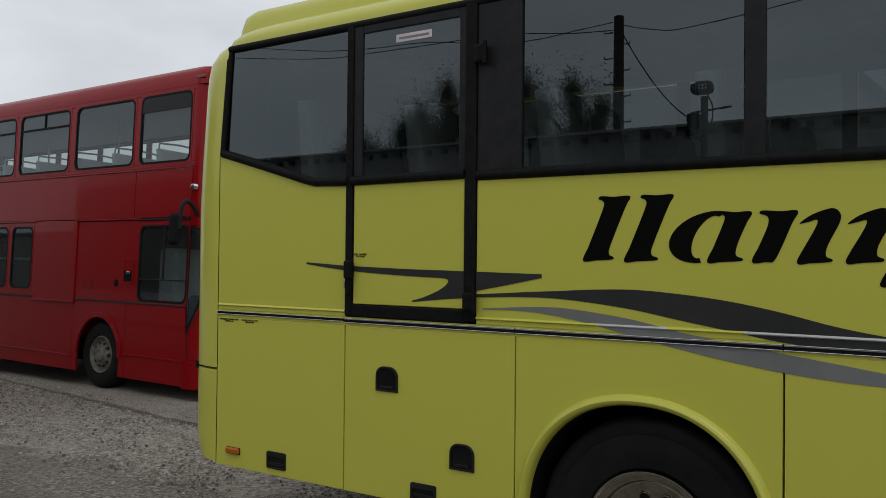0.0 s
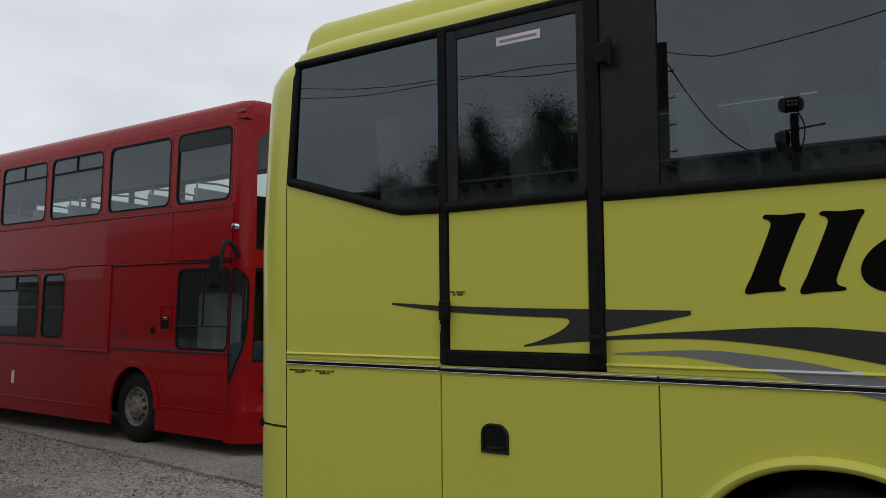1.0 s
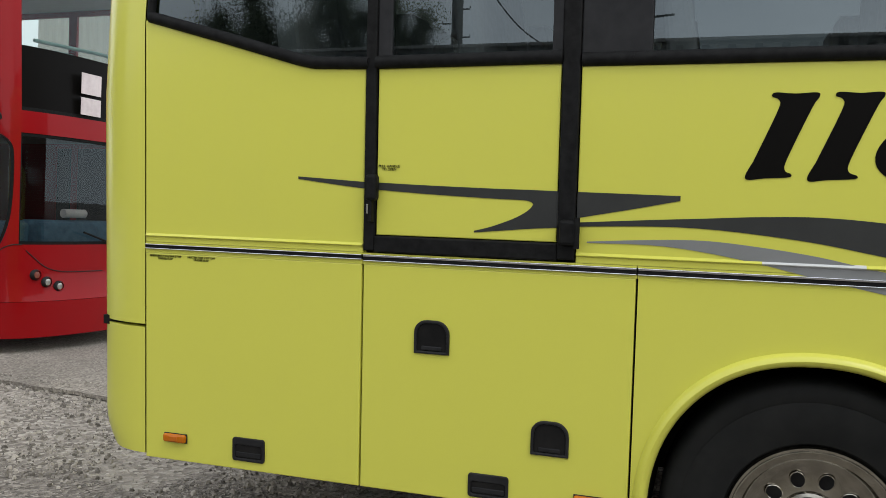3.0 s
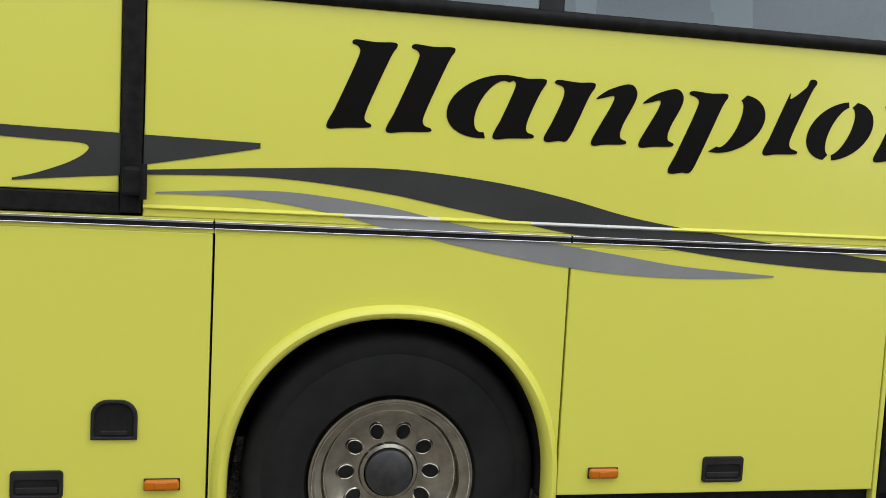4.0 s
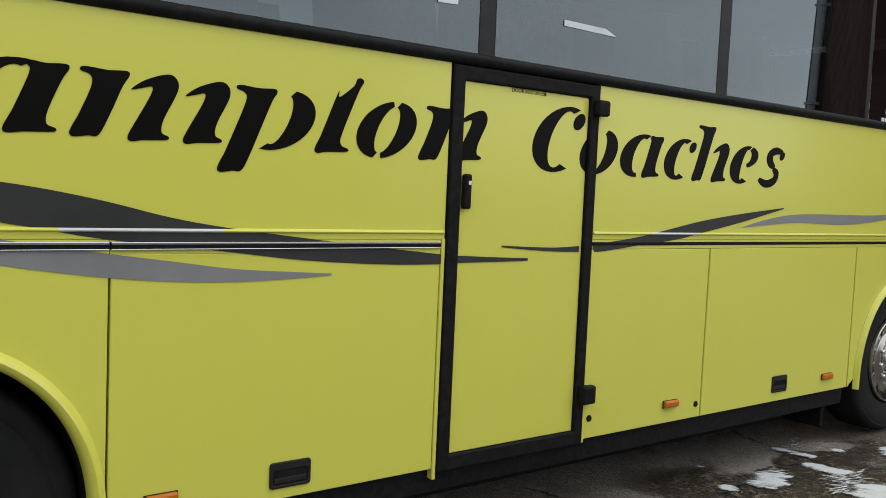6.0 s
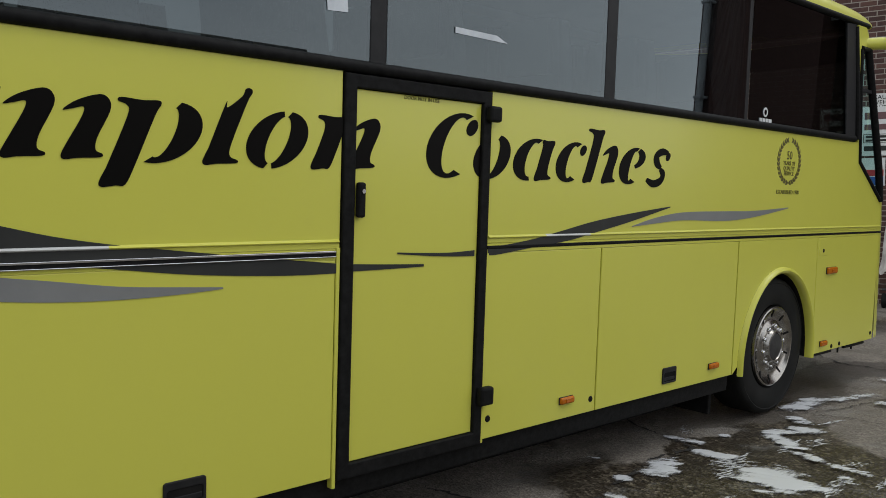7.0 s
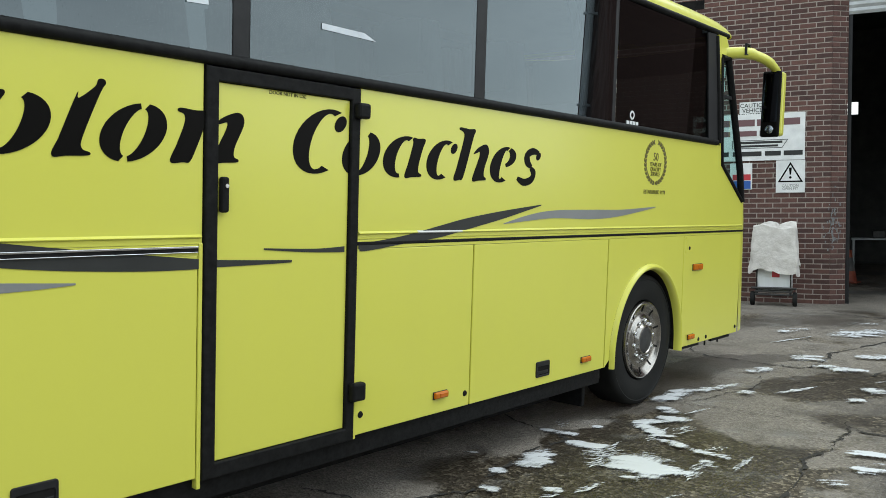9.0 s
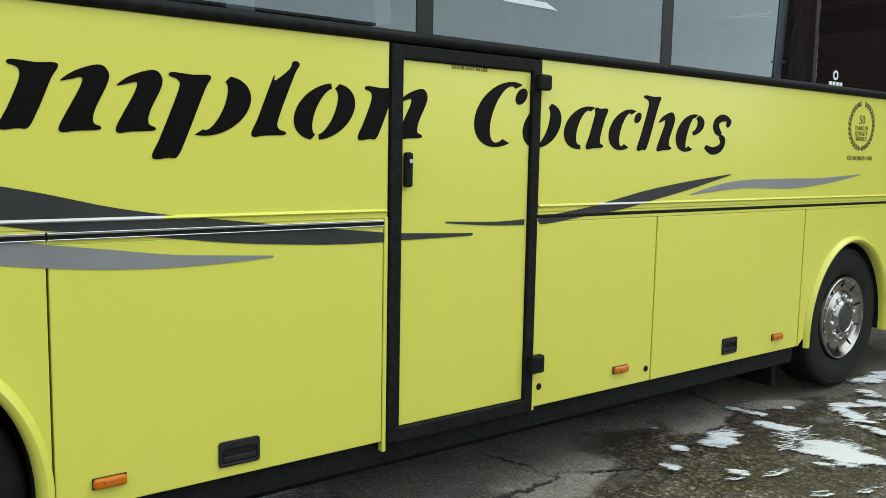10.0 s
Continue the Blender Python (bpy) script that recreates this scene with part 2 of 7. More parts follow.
def inset(pts, d):
    """An outline moved inwards by d (corner by corner; for convex and gently concave outlines)."""
    area = sum(pts[i][0] * pts[(i + 1) % len(pts)][1] - pts[(i + 1) % len(pts)][0] * pts[i][1] for i in range(len(pts)))
    s = 1 if area > 0 else -1
    out = []
    for i in range(len(pts)):
        p, q, r = Vector(pts[i - 1]), Vector(pts[i]), Vector(pts[(i + 1) % len(pts)])
        a, b = (q - p).normalized(), (r - q).normalized()
        na, nb = Vector((-a.y, a.x)) * s, Vector((-b.y, b.x)) * s
        m = (na + nb)
        m = m / max(m.length_squared / 2, 0.2)
        out.append(tuple(q + m * d))
    return out


def tube(pts, r, n=8, bm=None, closed=False):
    b = bmesh.new()
    pts = [Vector(p) for p in pts]
    rows = []
    for i, p in enumerate(pts):
        a = pts[max(i - 1, 0)] if not closed else pts[i - 1]
        c = pts[min(i + 1, len(pts) - 1)] if not closed else pts[(i + 1) % len(pts)]
        d = (c - a).normalized()
        side = d.cross(Vector((0, 0, 1)))
        if side.length < 0.05:
            side = d.cross(Vector((0, 1, 0)))
        side.normalize()
        up = side.cross(d)
        rr = r[i] if isinstance(r, (list, tuple)) else r
        rows.append([b.verts.new(p + rr * (math.cos(k * 2 * math.pi / n) * side + math.sin(k * 2 * math.pi / n) * up)) for k in range(n)])
    for i in range(len(rows) - (0 if closed else 1)):
        j = (i + 1) % len(rows)
        for k in range(n):
            b.faces.new((rows[i][k], rows[i][(k + 1) % n], rows[j][(k + 1) % n], rows[j][k]))
    if not closed:
        b.faces.new(rows[0])
        b.faces.new(rows[-1][::-1])
    return join(bm, b)


def lathe(profile, n=48, bm=None, centre=(0, 0, 0), axis="y"):
    """Turns (radius, depth) pairs about an axis through centre."""
    b = bmesh.new()
    rows = []
    for r, d in profile:
        row = []
        for k in range(n):
            a = k * 2 * math.pi / n
            c, s = r * math.cos(a), r * math.sin(a)
            co = {"y": (c, d, s), "z": (c, s, d), "x": (d, c, s)}[axis]
            row.append(b.verts.new(Vector(co) + Vector(centre)))
        rows.append(row)
    for p, q in zip(rows, rows[1:]):
        for k in range(n):
            b.faces.new((p[k], p[(k + 1) % n], q[(k + 1) % n], q[k]))
    bmesh.ops.remove_doubles(b, verts=b.verts, dist=1e-5)
    return join(bm, b)


def arc(cx, cz, a, b, t0, t1, n=28):
    return [(cx + a * math.cos(radians(t0 + (t1 - t0) * i / n)), cz + b * math.sin(radians(t0 + (t1 - t0) * i / n))) for i in range(n + 1)]


def arch(cx, cz, a, b, n=48, power=2.0):
    """A wheel arch's curve from the one foot to the other; a power over 2 gives it fuller shoulders."""
    out = []
    for i in range(n + 1):
        t = math.pi * (1 - i / n)
        c, q = math.cos(t), math.sin(t)
        out.append((cx + a * math.copysign(abs(c) ** (2 / power), c), cz + b * abs(q) ** (2 / power)))
    return out


def smooth_line(pts, n=6):
    """Points along a Catmull-Rom curve through pts."""
    out = []
    for i in range(len(pts) - 1):
        p0, p1, p2, p3 = (Vector(pts[max(i - 1, 0)]), Vector(pts[i]), Vector(pts[i + 1]), Vector(pts[min(i + 2, len(pts) - 1)]))
        for k in range(n):
            t = k / n
            out.append(tuple(0.5 * (2 * p1 + (p2 - p0) * t + (2 * p0 - 5 * p1 + 4 * p2 - p3) * t * t + (3 * p1 - p0 - 3 * p2 + p3) * t ** 3)))
    return out + [tuple(pts[-1])]


def words(text, size, mat, parent, m, name="lettering", align="CENTER", spacing=1.0):
    """Flat lettering in the built-in font, 1 mm thick; it lies in the x, y plane of m. Each line is a piece of its own."""
    lines = text.split("\n")
    if len(lines) > 1:
        for k, line in enumerate(lines):
            words(line, size, mat, parent, m @ Matrix.Translation((0, size * 0.85 * ((len(lines) - 1) / 2 - k), 0)), name, align, spacing)
        return
    cu = bpy.data.curves.new("t", "FONT")
    cu.body, cu.size, cu.align_x, cu.align_y, cu.extrude = text, size, align, "CENTER", 0.0008
    cu.resolution_u, cu.space_character, cu.space_line = 2, spacing, 0.85
    tmp = new("t", cu)
    bpy.context.view_layer.update()
    me = bpy.data.meshes.new_from_object(tmp.evaluated_get(bpy.context.evaluated_depsgraph_get()))
    bpy.data.objects.remove(tmp)
    me.materials.clear()
    me.materials.append(mat)
    ob = new(name, me)
    ob.parent, ob.matrix_basis = parent, m
    return ob


def rise(x):
    """The yard climbs a little towards the workshop."""
    return 0.2 * min(max((x - 6) / 10, 0), 1) ** 1.6


# ---- ground ----
def yard_nodes(name):
    m = bpy.data.materials.new(name)
    m.use_nodes = True
    n, l = m.node_tree.nodes, m.node_tree.links
    geo = n.new("ShaderNodeNewGeometry")

    def noise_node(scale, detail=6, rough=0.6, at=None):
        t = n.new("ShaderNodeTexNoise")
        t.inputs["Scale"].default_value, t.inputs["Detail"].default_value, t.inputs["Roughness"].default_value = scale, detail, rough
        l.new(at or geo.outputs["Position"], t.inputs["Vector"])
        return t.outputs[0]

    def cells(scale, feature="F1", at=None):
        t = n.new("ShaderNodeTexVoronoi")
        t.feature, t.inputs["Scale"].default_value = feature, scale
        l.new(at or geo.outputs["Position"], t.inputs["Vector"])
        return t.outputs

    def span(source, a, c, lo=0.0, hi=1.0, soft=False):
        r = n.new("ShaderNodeMapRange")
        r.interpolation_type = "SMOOTHSTEP" if soft else "LINEAR"
        for k, v in zip((1, 2, 3, 4), (a, c, lo, hi)):
            r.inputs[k].default_value = v
        l.new(source, r.inputs[0])
        return r.outputs[0]

    def mixed(fac, a, c, kind="RGBA"):
        x = n.new("ShaderNodeMix")
        x.data_type = kind
        first, second = (6, 7) if kind == "RGBA" else (2, 3)
        l.new(fac, x.inputs[0])
        for k, v in ((first, a), (second, c)):
            if isinstance(v, tuple):
                x.inputs[k].default_value = (*v, 1)
            elif isinstance(v, float):
                x.inputs[k].default_value = v
            else:
                l.new(v, x.inputs[k])
        return x.outputs[2] if kind == "RGBA" else x.outputs[0]

    def maths(op, a, c):
        x = n.new("ShaderNodeMath")
        x.operation = op
        for k, v in ((0, a), (1, c)):
            if isinstance(v, float):
                x.inputs[k].default_value = v
            else:
                l.new(v, x.inputs[k])
        return x.outputs[0]

    def finish(col, rough, height, strength, dist):
        b = n["Principled BSDF"]
        l.new(col, b.inputs["Base Color"])
        l.new(rough, b.inputs["Roughness"])
        b.inputs["Specular IOR Level"].default_value = 0.35
        bp = n.new("ShaderNodeBump")
        bp.inputs["Strength"].default_value, bp.inputs["Distance"].default_value = strength, dist
        l.new(height, bp.inputs["Height"])
        l.new(bp.outputs[0], b.inputs["Normal"])
        return m

    return geo, noise_node, cells, span, mixed, maths, finish, n, l


def chips(mixed, span, cells, noise_node, scale, dark, middle, light, contrast=(0.15, 0.85)):
    """Colour of packed stone chips: one tone a chip, with dust between."""
    v = cells(scale)
    n_ = span(v["Color"], *contrast)
    tone = mixed(span(n_, 0.0, 0.5), dark, middle)
    tone = mixed(span(n_, 0.6, 1.0), tone, light)
    return mixed(span(noise_node(4.0, 5), 0.45, 0.7, 0.0, 0.55), tone, middle), v["Distance"]


def ground_material():
    geo, noise_node, cells, span, mixed, maths, finish, n, l = yard_nodes("yard_ground")
    xyz = n.new("ShaderNodeSeparateXYZ")
    l.new(geo.outputs["Position"], xyz.inputs[0])
    wander = span(noise_node(0.9, 6, 0.65), 0.2, 0.8, -0.9, 0.9)
    y = maths("ADD", xyz.outputs[1], wander)
    gravelly = maths("MULTIPLY", span(y, 0.86, 1.0, 0.0, 1.0, True), span(y, 3.6, 4.4, 1.0, 0.0, True))
    gravelly = maths("MULTIPLY", gravelly, span(xyz.outputs[0], 2.0, 4.0, 1.0, 0.0))
    coarse, d1 = chips(mixed, span, cells, noise_node, 34, (0.115, 0.10, 0.085), (0.29, 0.26, 0.225), (0.48, 0.44, 0.385))
    fine, d2 = chips(mixed, span, cells, noise_node, 50, (0.095, 0.084, 0.073), (0.23, 0.205, 0.178), (0.40, 0.362, 0.318))
    stain = span(noise_node(0.55, 5), 0.4, 0.65, 0.0, 0.45)
    fine = mixed(stain, fine, (0.14, 0.122, 0.10))
    coarse = mixed(span(noise_node(1.8, 4), 0.46, 0.66, 0.0, 0.5), coarse, (0.37, 0.335, 0.285))
    col = mixed(gravelly, fine, coarse)
    height = mixed(gravelly, d2, d1, "FLOAT")
    rough = span(noise_node(3, 4), 0.3, 0.7, 0.8, 0.97)
    return finish(col, rough, height, 0.9, 0.02)


def concrete_material():
    geo, noise_node, cells, span, mixed, maths, finish, n, l = yard_nodes("wet_concrete")
    smooth, d0 = chips(mixed, span, cells, noise_node, 75, (0.136, 0.119, 0.10), (0.205, 0.182, 0.153), (0.285, 0.256, 0.218))
    pebbly, d1 = chips(mixed, span, cells, noise_node, 52, (0.024, 0.019, 0.013), (0.080, 0.064, 0.044), (0.36, 0.31, 0.225), (0.05, 0.95))

    def patch(cx, cy, rx, ry, turn):
        m = n.new("ShaderNodeMapping")
        m.vector_type = "TEXTURE"
        m.inputs["Location"].default_value, m.inputs["Rotation"].default_value, m.inputs["Scale"].default_value = (cx, cy, 0), (0, 0, turn), (rx, ry, 50)
        l.new(geo.outputs["Position"], m.inputs[0])
        v = n.new("ShaderNodeVectorMath")
        v.operation = "LENGTH"
        l.new(m.outputs[0], v.inputs[0])
        ragged = maths("ADD", v.outputs["Value"], span(noise_node(2.6, 6, 0.65), 0.25, 0.75, -0.45, 0.45))
        return span(ragged, 0.9, 1.08, 1.0, 0.0)

    worn = span(noise_node(0.8, 6, 0.65), 0.56, 0.63)
    for spot in ((8.9, -0.45, 1.5, 0.75, -0.1), (9.6, -1.0, 1.1, 0.6, 0.2), (8.2, -0.9, 1.2, 0.8, 0.0), (11.9, -0.9, 0.75, 0.45, -0.5), (7.0, -0.6, 0.9, 0.5, 0.3), (10.2, -0.3, 0.7, 0.2, -0.6)):
        worn = maths("MAXIMUM", worn, patch(*spot))
    # whole slabs that have kept their pale face
    pale = patch(9.0, 0.25, 0.42, 0.2, 0.5)
    for spot in ((10.42, -0.85, 0.62, 0.42, 1.1), (7.6, 0.17, 0.42, 0.34, 0.2), (10.1, -1.62, 0.55, 0.14, -0.4), (13.9, 0.6, 1.3, 0.45, -0.4), (9.62, 0.12, 0.25, 0.1, -0.5)):
        pale = maths("MAXIMUM", pale, patch(*spot))
    worn = maths("MULTIPLY", worn, maths("SUBTRACT", 1.0, pale))
    col = mixed(worn, smooth, pebbly)
    col = mixed(span(noise_node(2.3, 6), 0.5, 0.72, 0.0, 0.6), col, (0.062, 0.054, 0.042))
    damp_dark = span(noise_node(0.55, 5), 0.50, 0.60)
    # the two long spots also darken the concrete under and beside the coach
    for spot in ((11.9, -0.85, 0.75, 0.42, -0.5), (10.9, 0.25, 1.6, 0.34, 0.05), (9.1, -0.7, 1.2, 0.6, -0.3), (8.0, 0.0, 2.2, 0.4, 0.0), (12.4, 0.2, 0.8, 0.3, -0.5)):
        damp_dark = maths("MAXIMUM", damp_dark, patch(*spot))
    damp_dark = maths("MULTIPLY", damp_dark, maths("SUBTRACT", 1.0, pale))
    dim = n.new("ShaderNodeVectorMath")
    dim.operation = "SCALE"
    dim.inputs["Scale"].default_value = 0.55
    l.new(col, dim.inputs[0])
    col = mixed(damp_dark, col, dim.outputs[0])
    film = span(noise_node(1.9, 7, 0.7), 0.56, 0.66, 0.0, 0.35)
    col = mixed(film, col, (0.27, 0.265, 0.25))
    rough = mixed(damp_dark, 0.85, 0.36, "FLOAT")
    height = mixed(worn, d0, d1, "FLOAT")
    return finish(col, rough, height, 0.55, 0.012)


def slab_material():
    geo, noise_node, cells, span, mixed, maths, finish, n, l = yard_nodes("pale_hardstanding")
    col, d = chips(mixed, span, cells, noise_node, 55, (0.16, 0.142, 0.118), (0.27, 0.242, 0.205), (0.38, 0.345, 0.295))
    col = mixed(span(noise_node(0.9, 6), 0.45, 0.7, 0.0, 0.6), col, (0.13, 0.118, 0.102))
    return finish(col, span(noise_node(3, 4), 0.3, 0.7, 0.8, 0.95), d, 0.6, 0.012)


YARD, CONCRETE, HARDSTANDING = ground_material(), concrete_material(), slab_material()


def sheet(x0, x1, y0, y1, nx, ny, z, wobble=0.0, edge=0.0, skew=0.0):
    b = bmesh.new()
    grid = []
    for i in range(nx + 1):
        row = []
        for j in range(ny + 1):
            x = x0 + (x1 - x0) * i / nx
            y = y0 + (y1 - y0) * j / ny + skew * (x + 2)
            if edge and j in (0, ny):
                y += edge * noise.noise((x * 1.3, j, 3)) + 0.4 * edge * noise.noise((x * 5, j, 9))
            lift = 0.055 * min(1.0, 0.32 * j) if skew else 0.0
            drop = 0.03 if (edge and (j in (0, ny) or i in (0, nx))) else 0
            row.append(b.verts.new((x, y, rise(x) + z + lift + wobble * (1 + noise.noise((x * 0.6, y * 0.6, 0))) - drop)))
        grid.append(row)
    for i in range(nx):
        for j in range(ny):
            b.faces.new((grid[i][j], grid[i + 1][j], grid[i + 1][j + 1], grid[i][j + 1]))
    return b


b = bmesh.new()
xs = [-900, -200, -60, -25, *[-20 + 1.5 * k for k in range(18)], 6, 6.5, 7, 7.5, 8, 8.5, 9, 9.5, 10, 10.5, 11, 11.5, 12, 12.5, 13, 13.5, 14, 14.5, 15, 15.5, 16, 17, 20, 30, 80, 300, 900]
ys = [-900, -200, -60, -30, -20, -14, -10, -6, -3, 0, 3, 6, 10, 15, 20, 30, 60, 200, 900]
rows = [[b.verts.new((x, y, rise(x) - 0.006)) for y in ys] for x in xs]
for i in range(len(xs) - 1):
    for j in range(len(ys) - 1):
        b.faces.new((rows[i][j], rows[i + 1][j], rows[i + 1][j + 1], rows[i][j + 1]))
tagged(part("ground", b, YARD, None, "worn tarmac yard with a band of loose grey gravel, reaching to the horizon", True), category="ground", kind="structure")
b = sheet(-18, 5, 2.66, 9.0, 240, 36, 0.024, 0.006, 0.10, -0.13)
geo = bmesh.ops.extrude_face_region(b, geom=list(b.faces))
for v in [g for g in geo["geom"] if isinstance(g, bmesh.types.BMVert)]:
    v.co.z += 0.03
tagged(part("hardstanding", b, HARDSTANDING, None, "pale broken-edged hardstanding under the red bus"), category="pavement", kind="structure")
tagged(part("concrete_apron", sheet(5.0, 30, -9, 6, 80, 40, 0.0, 0.004), CONCRETE, None,
            "cracked wet concrete yard with soapy puddles", True), category="pavement", kind="structure")

# loose stones, thickest on the gravel and along the broken edge
rng = np.random.default_rng(4)
verts, faces = [], []
for k in range(30000):
    if k % 5 == 0:
        x = rng.uniform(-12, 2.4)
        y = 2.61 - 0.13 * (x + 2) + rng.normal(0, 0.10)
    elif k % 29 == 0:
        x, y = rng.uniform(-9, 3.0), rng.uniform(-0.2, 1.2)
    else:
        x = rng.uniform(-12, 2.6)
        y = 1.75 - 0.08 * (x + 2) + 0.95 * np.tanh(rng.normal(0, 0.9))
    drift = noise.noise((x * 1.3, y * 2.6, 5)) + 0.5 * noise.noise((x * 4.0, y * 7.0, 9))
    if rng.random() > 0.55 + 0.9 * drift:
        continue
    s = 0.004 + 0.017 * rng.random() ** 3.2
    z0 = 0.056 if y > 2.72 - 0.13 * (x + 2) else 0.0
    base = len(verts)
    a0 = rng.uniform(0, 6.3)
    h = s * rng.uniform(0.35, 0.85)
    for q in range(5):
        a = a0 + q * 1.2566
        r = s * rng.uniform(0.75, 1.25)
        verts.append((x + r * math.cos(a), y + r * math.sin(a), z0 - 0.004))
    for q in range(4):
        a = a0 + 0.5 + q * 1.5708
        r = s * rng.uniform(0.4, 0.75)
        verts.append((x + r * math.cos(a), y + r * math.sin(a), z0 + h * rng.uniform(0.8, 1.15)))
    for q in range(5):
        faces.append((base + q, base + (q + 1) % 5, base + 5 + (q * 4 // 5 + 1) % 4))
        faces.append((base + q, base + 5 + (q * 4 // 5 + 1) % 4, base + 5 + (q * 4 // 5) % 4))
    faces.append((base + 5, base + 6, base + 7, base + 8))
me = bpy.data.meshes.new("stones")
me.from_pydata(verts, [], faces)
STONE = material("stone", (0.25, 0.23, 0.2), 0.9)
n, l = STONE.node_tree.nodes, STONE.node_tree.links
g = n.new("ShaderNodeNewGeometry")
r = n.new("ShaderNodeValToRGB")
r.color_ramp.elements[0].color, r.color_ramp.elements[1].color = (0.10, 0.088, 0.074, 1), (0.50, 0.455, 0.395, 1)
l.new(g.outputs["Random Per Island"], r.inputs[0])
l.new(r.outputs[0], n["Principled BSDF"].inputs["Base Color"])
me.materials.append(STONE)
tagged(new("loose_stones", me), "scattered grey and buff stones on the gravel strip", "stones", kind="stuff")


# cracks in the concrete: narrow dark grooves wandering along their lines
def crack(points, seed, w=0.0098):
    rg = np.random.default_rng(seed)
    line = smooth_line([(x, y, 0) for x, y in points], 14)
    vs, fs = [], []
    for k, p in enumerate(line):
        q, r_ = Vector(line[max(k - 1, 0)]), Vector(line[min(k + 1, len(line) - 1)])
        side = (r_ - q).normalized().cross(Vector((0, 0, 1)))
        at = Vector(p) + side * (0.06 * noise.noise((p[0] * 3, p[1] * 3, seed)) + 0.025 * noise.noise((p[0] * 11, p[1] * 11, seed)) + rg.normal(0, 0.008))
        ww = w * rg.uniform(0.1, 1.7) * (1.2 if noise.noise((p[0] * 2, p[1] * 2, 5)) > -0.1 else 0.4)
        vs += [tuple(at + side * ww + Vector((0, 0, rise(at.x) + 0.011))), tuple(at - side * ww + Vector((0, 0, rise(at.x) + 0.011)))]
        if k:
            fs.append((2 * k - 2, 2 * k - 1, 2 * k + 1, 2 * k))
    return vs, fs


cv, cf = [], []
crack_lines = (((9.6, 1.0), (9.36, 0.33), (9.26, 0.09), (9.24, -0.01), (9.02, 0.02), (8.78, 0.02), (8.3, -0.1)), ((10.5, 0.15), (10.60, -0.19), (10.63, -0.51), (10.62, -1.0), (10.61, -1.37), (10.53, -1.62), (10.5, -3.1)),
               ((10.81, -1.30), (10.61, -1.37), (10.42, -1.41), (10.24, -1.39), (10.03, -1.42), (9.77, -1.36), (9.47, -1.41), (8.6, -1.5)), ((10.65, -0.17), (11.01, -0.27), (11.51, -0.42), (11.95, -0.29)),
               ((14.0, 1.4), (12.75, 0.65), (12.54, -0.03), (12.48, -0.46), (12.9, -0.51), (13.42, -0.49), (14.41, -0.77)), ((16.30, 2.20), (16.36, 0.72), (16.33, 0.14), (16.18, -0.35), (16.20, -2.00)),
               ((7.52, 0.62), (7.55, 0.44), (7.57, 0.16), (7.59, 0.05), (7.34, 0.04), (7.16, 0.05), (6.6, 0.0)), ((7.59, 0.05), (7.61, 0.07), (7.68, 0.10), (7.82, 0.0), (8.1, -0.15)), ((11.51, -0.42), (12.0, -0.75), (12.6, -1.07), (14.46, -1.31)))
for k, pts in enumerate(crack_lines):
    vs, fs = crack(pts, k)
    cf += [tuple(i + len(cv) for i in f) for f in fs]
    cv += vs
me = bpy.data.meshes.new("concrete_cracks")
me.from_pydata(cv, [], cf)
me.materials.append(grain(material("crack_dirt", (0.02, 0.018, 0.015), 0.9), 30, (0.012, 0.011, 0.009), (0.035, 0.031, 0.026)))
tagged(new("concrete_cracks", me), "dark cracks wandering through the concrete", "cracks", kind="stuff")


# ---- the yellow coach ----
coach = thing("coach", "lime-yellow touring coach with black and grey swooshes, parked leaning slightly", "coach", LEAN)
WIDE = 2.5
RX, FX, AY = 4.597, 10.345, 0.49          # rear and front wheel centres


def plate(name, pts, label="", w=0.004, y0=0.0, y1=0.03, mat=None, parent=coach):
    return part(name, slab(pts, y0, y1, w), mat or YELLOW, parent, label)


def rect(x0, x1, z0, z1):
    return [(x0, z0), (x1, z0), (x1, z1), (x0, z1)]


LO, HI = 0.445, 1.335                      # lower flaps
UP, SILL, TOP = 1.3805, 2.085, 2.965        # upper panels and windows
# lower flaps
for x0, x1 in ((1.93, 2.932), (2.940, 3.985), (5.195, 6.462), (7.325, 8.208), (8.218, 9.7)):
    plate("luggage_flap", rect(x0, x1, LO, HI))
plate("wheel_arch_panel", [(3.993, LO), (3.996, LO)] + arch(RX, AY, 0.586, 0.622, 48, 2.16) + [(5.186, LO), (5.187, LO), (5.187, HI), (3.993, HI)], w=0.003)
plate("wheel_arch_panel", [(9.71, LO), (9.712, LO)] + arc(FX, AY, 0.57, 0.65, 180, 0, 48) + [(10.918, LO), (10.922, LO), (10.90, HI), (9.71, HI)], w=0.003)
plate("front_side_panel", [(10.93, 0.44), (12.1, 0.445), (12.1, HI), (10.908, HI)])
for x0, x1 in ((10.95, 11.3), (11.55, 11.95)):
    part("edge_seal", box(x0, x1, 0.006, 0.03, 0.418, 0.4385, 0.003), RUBBER, coach)
for x in (11.45, 11.72):
    part("drain_stub", lathe([(0.0, -0.045), (0.008, -0.045), (0.008, 0.0)], 8, None, (x, 0.02, 0.44), "z"), RUBBER, coach)
plate("filler_flap", rrect(10.94, 11.09, 1.195, 1.325, 0.008), w=0.003, y0=-0.003, y1=0.002)
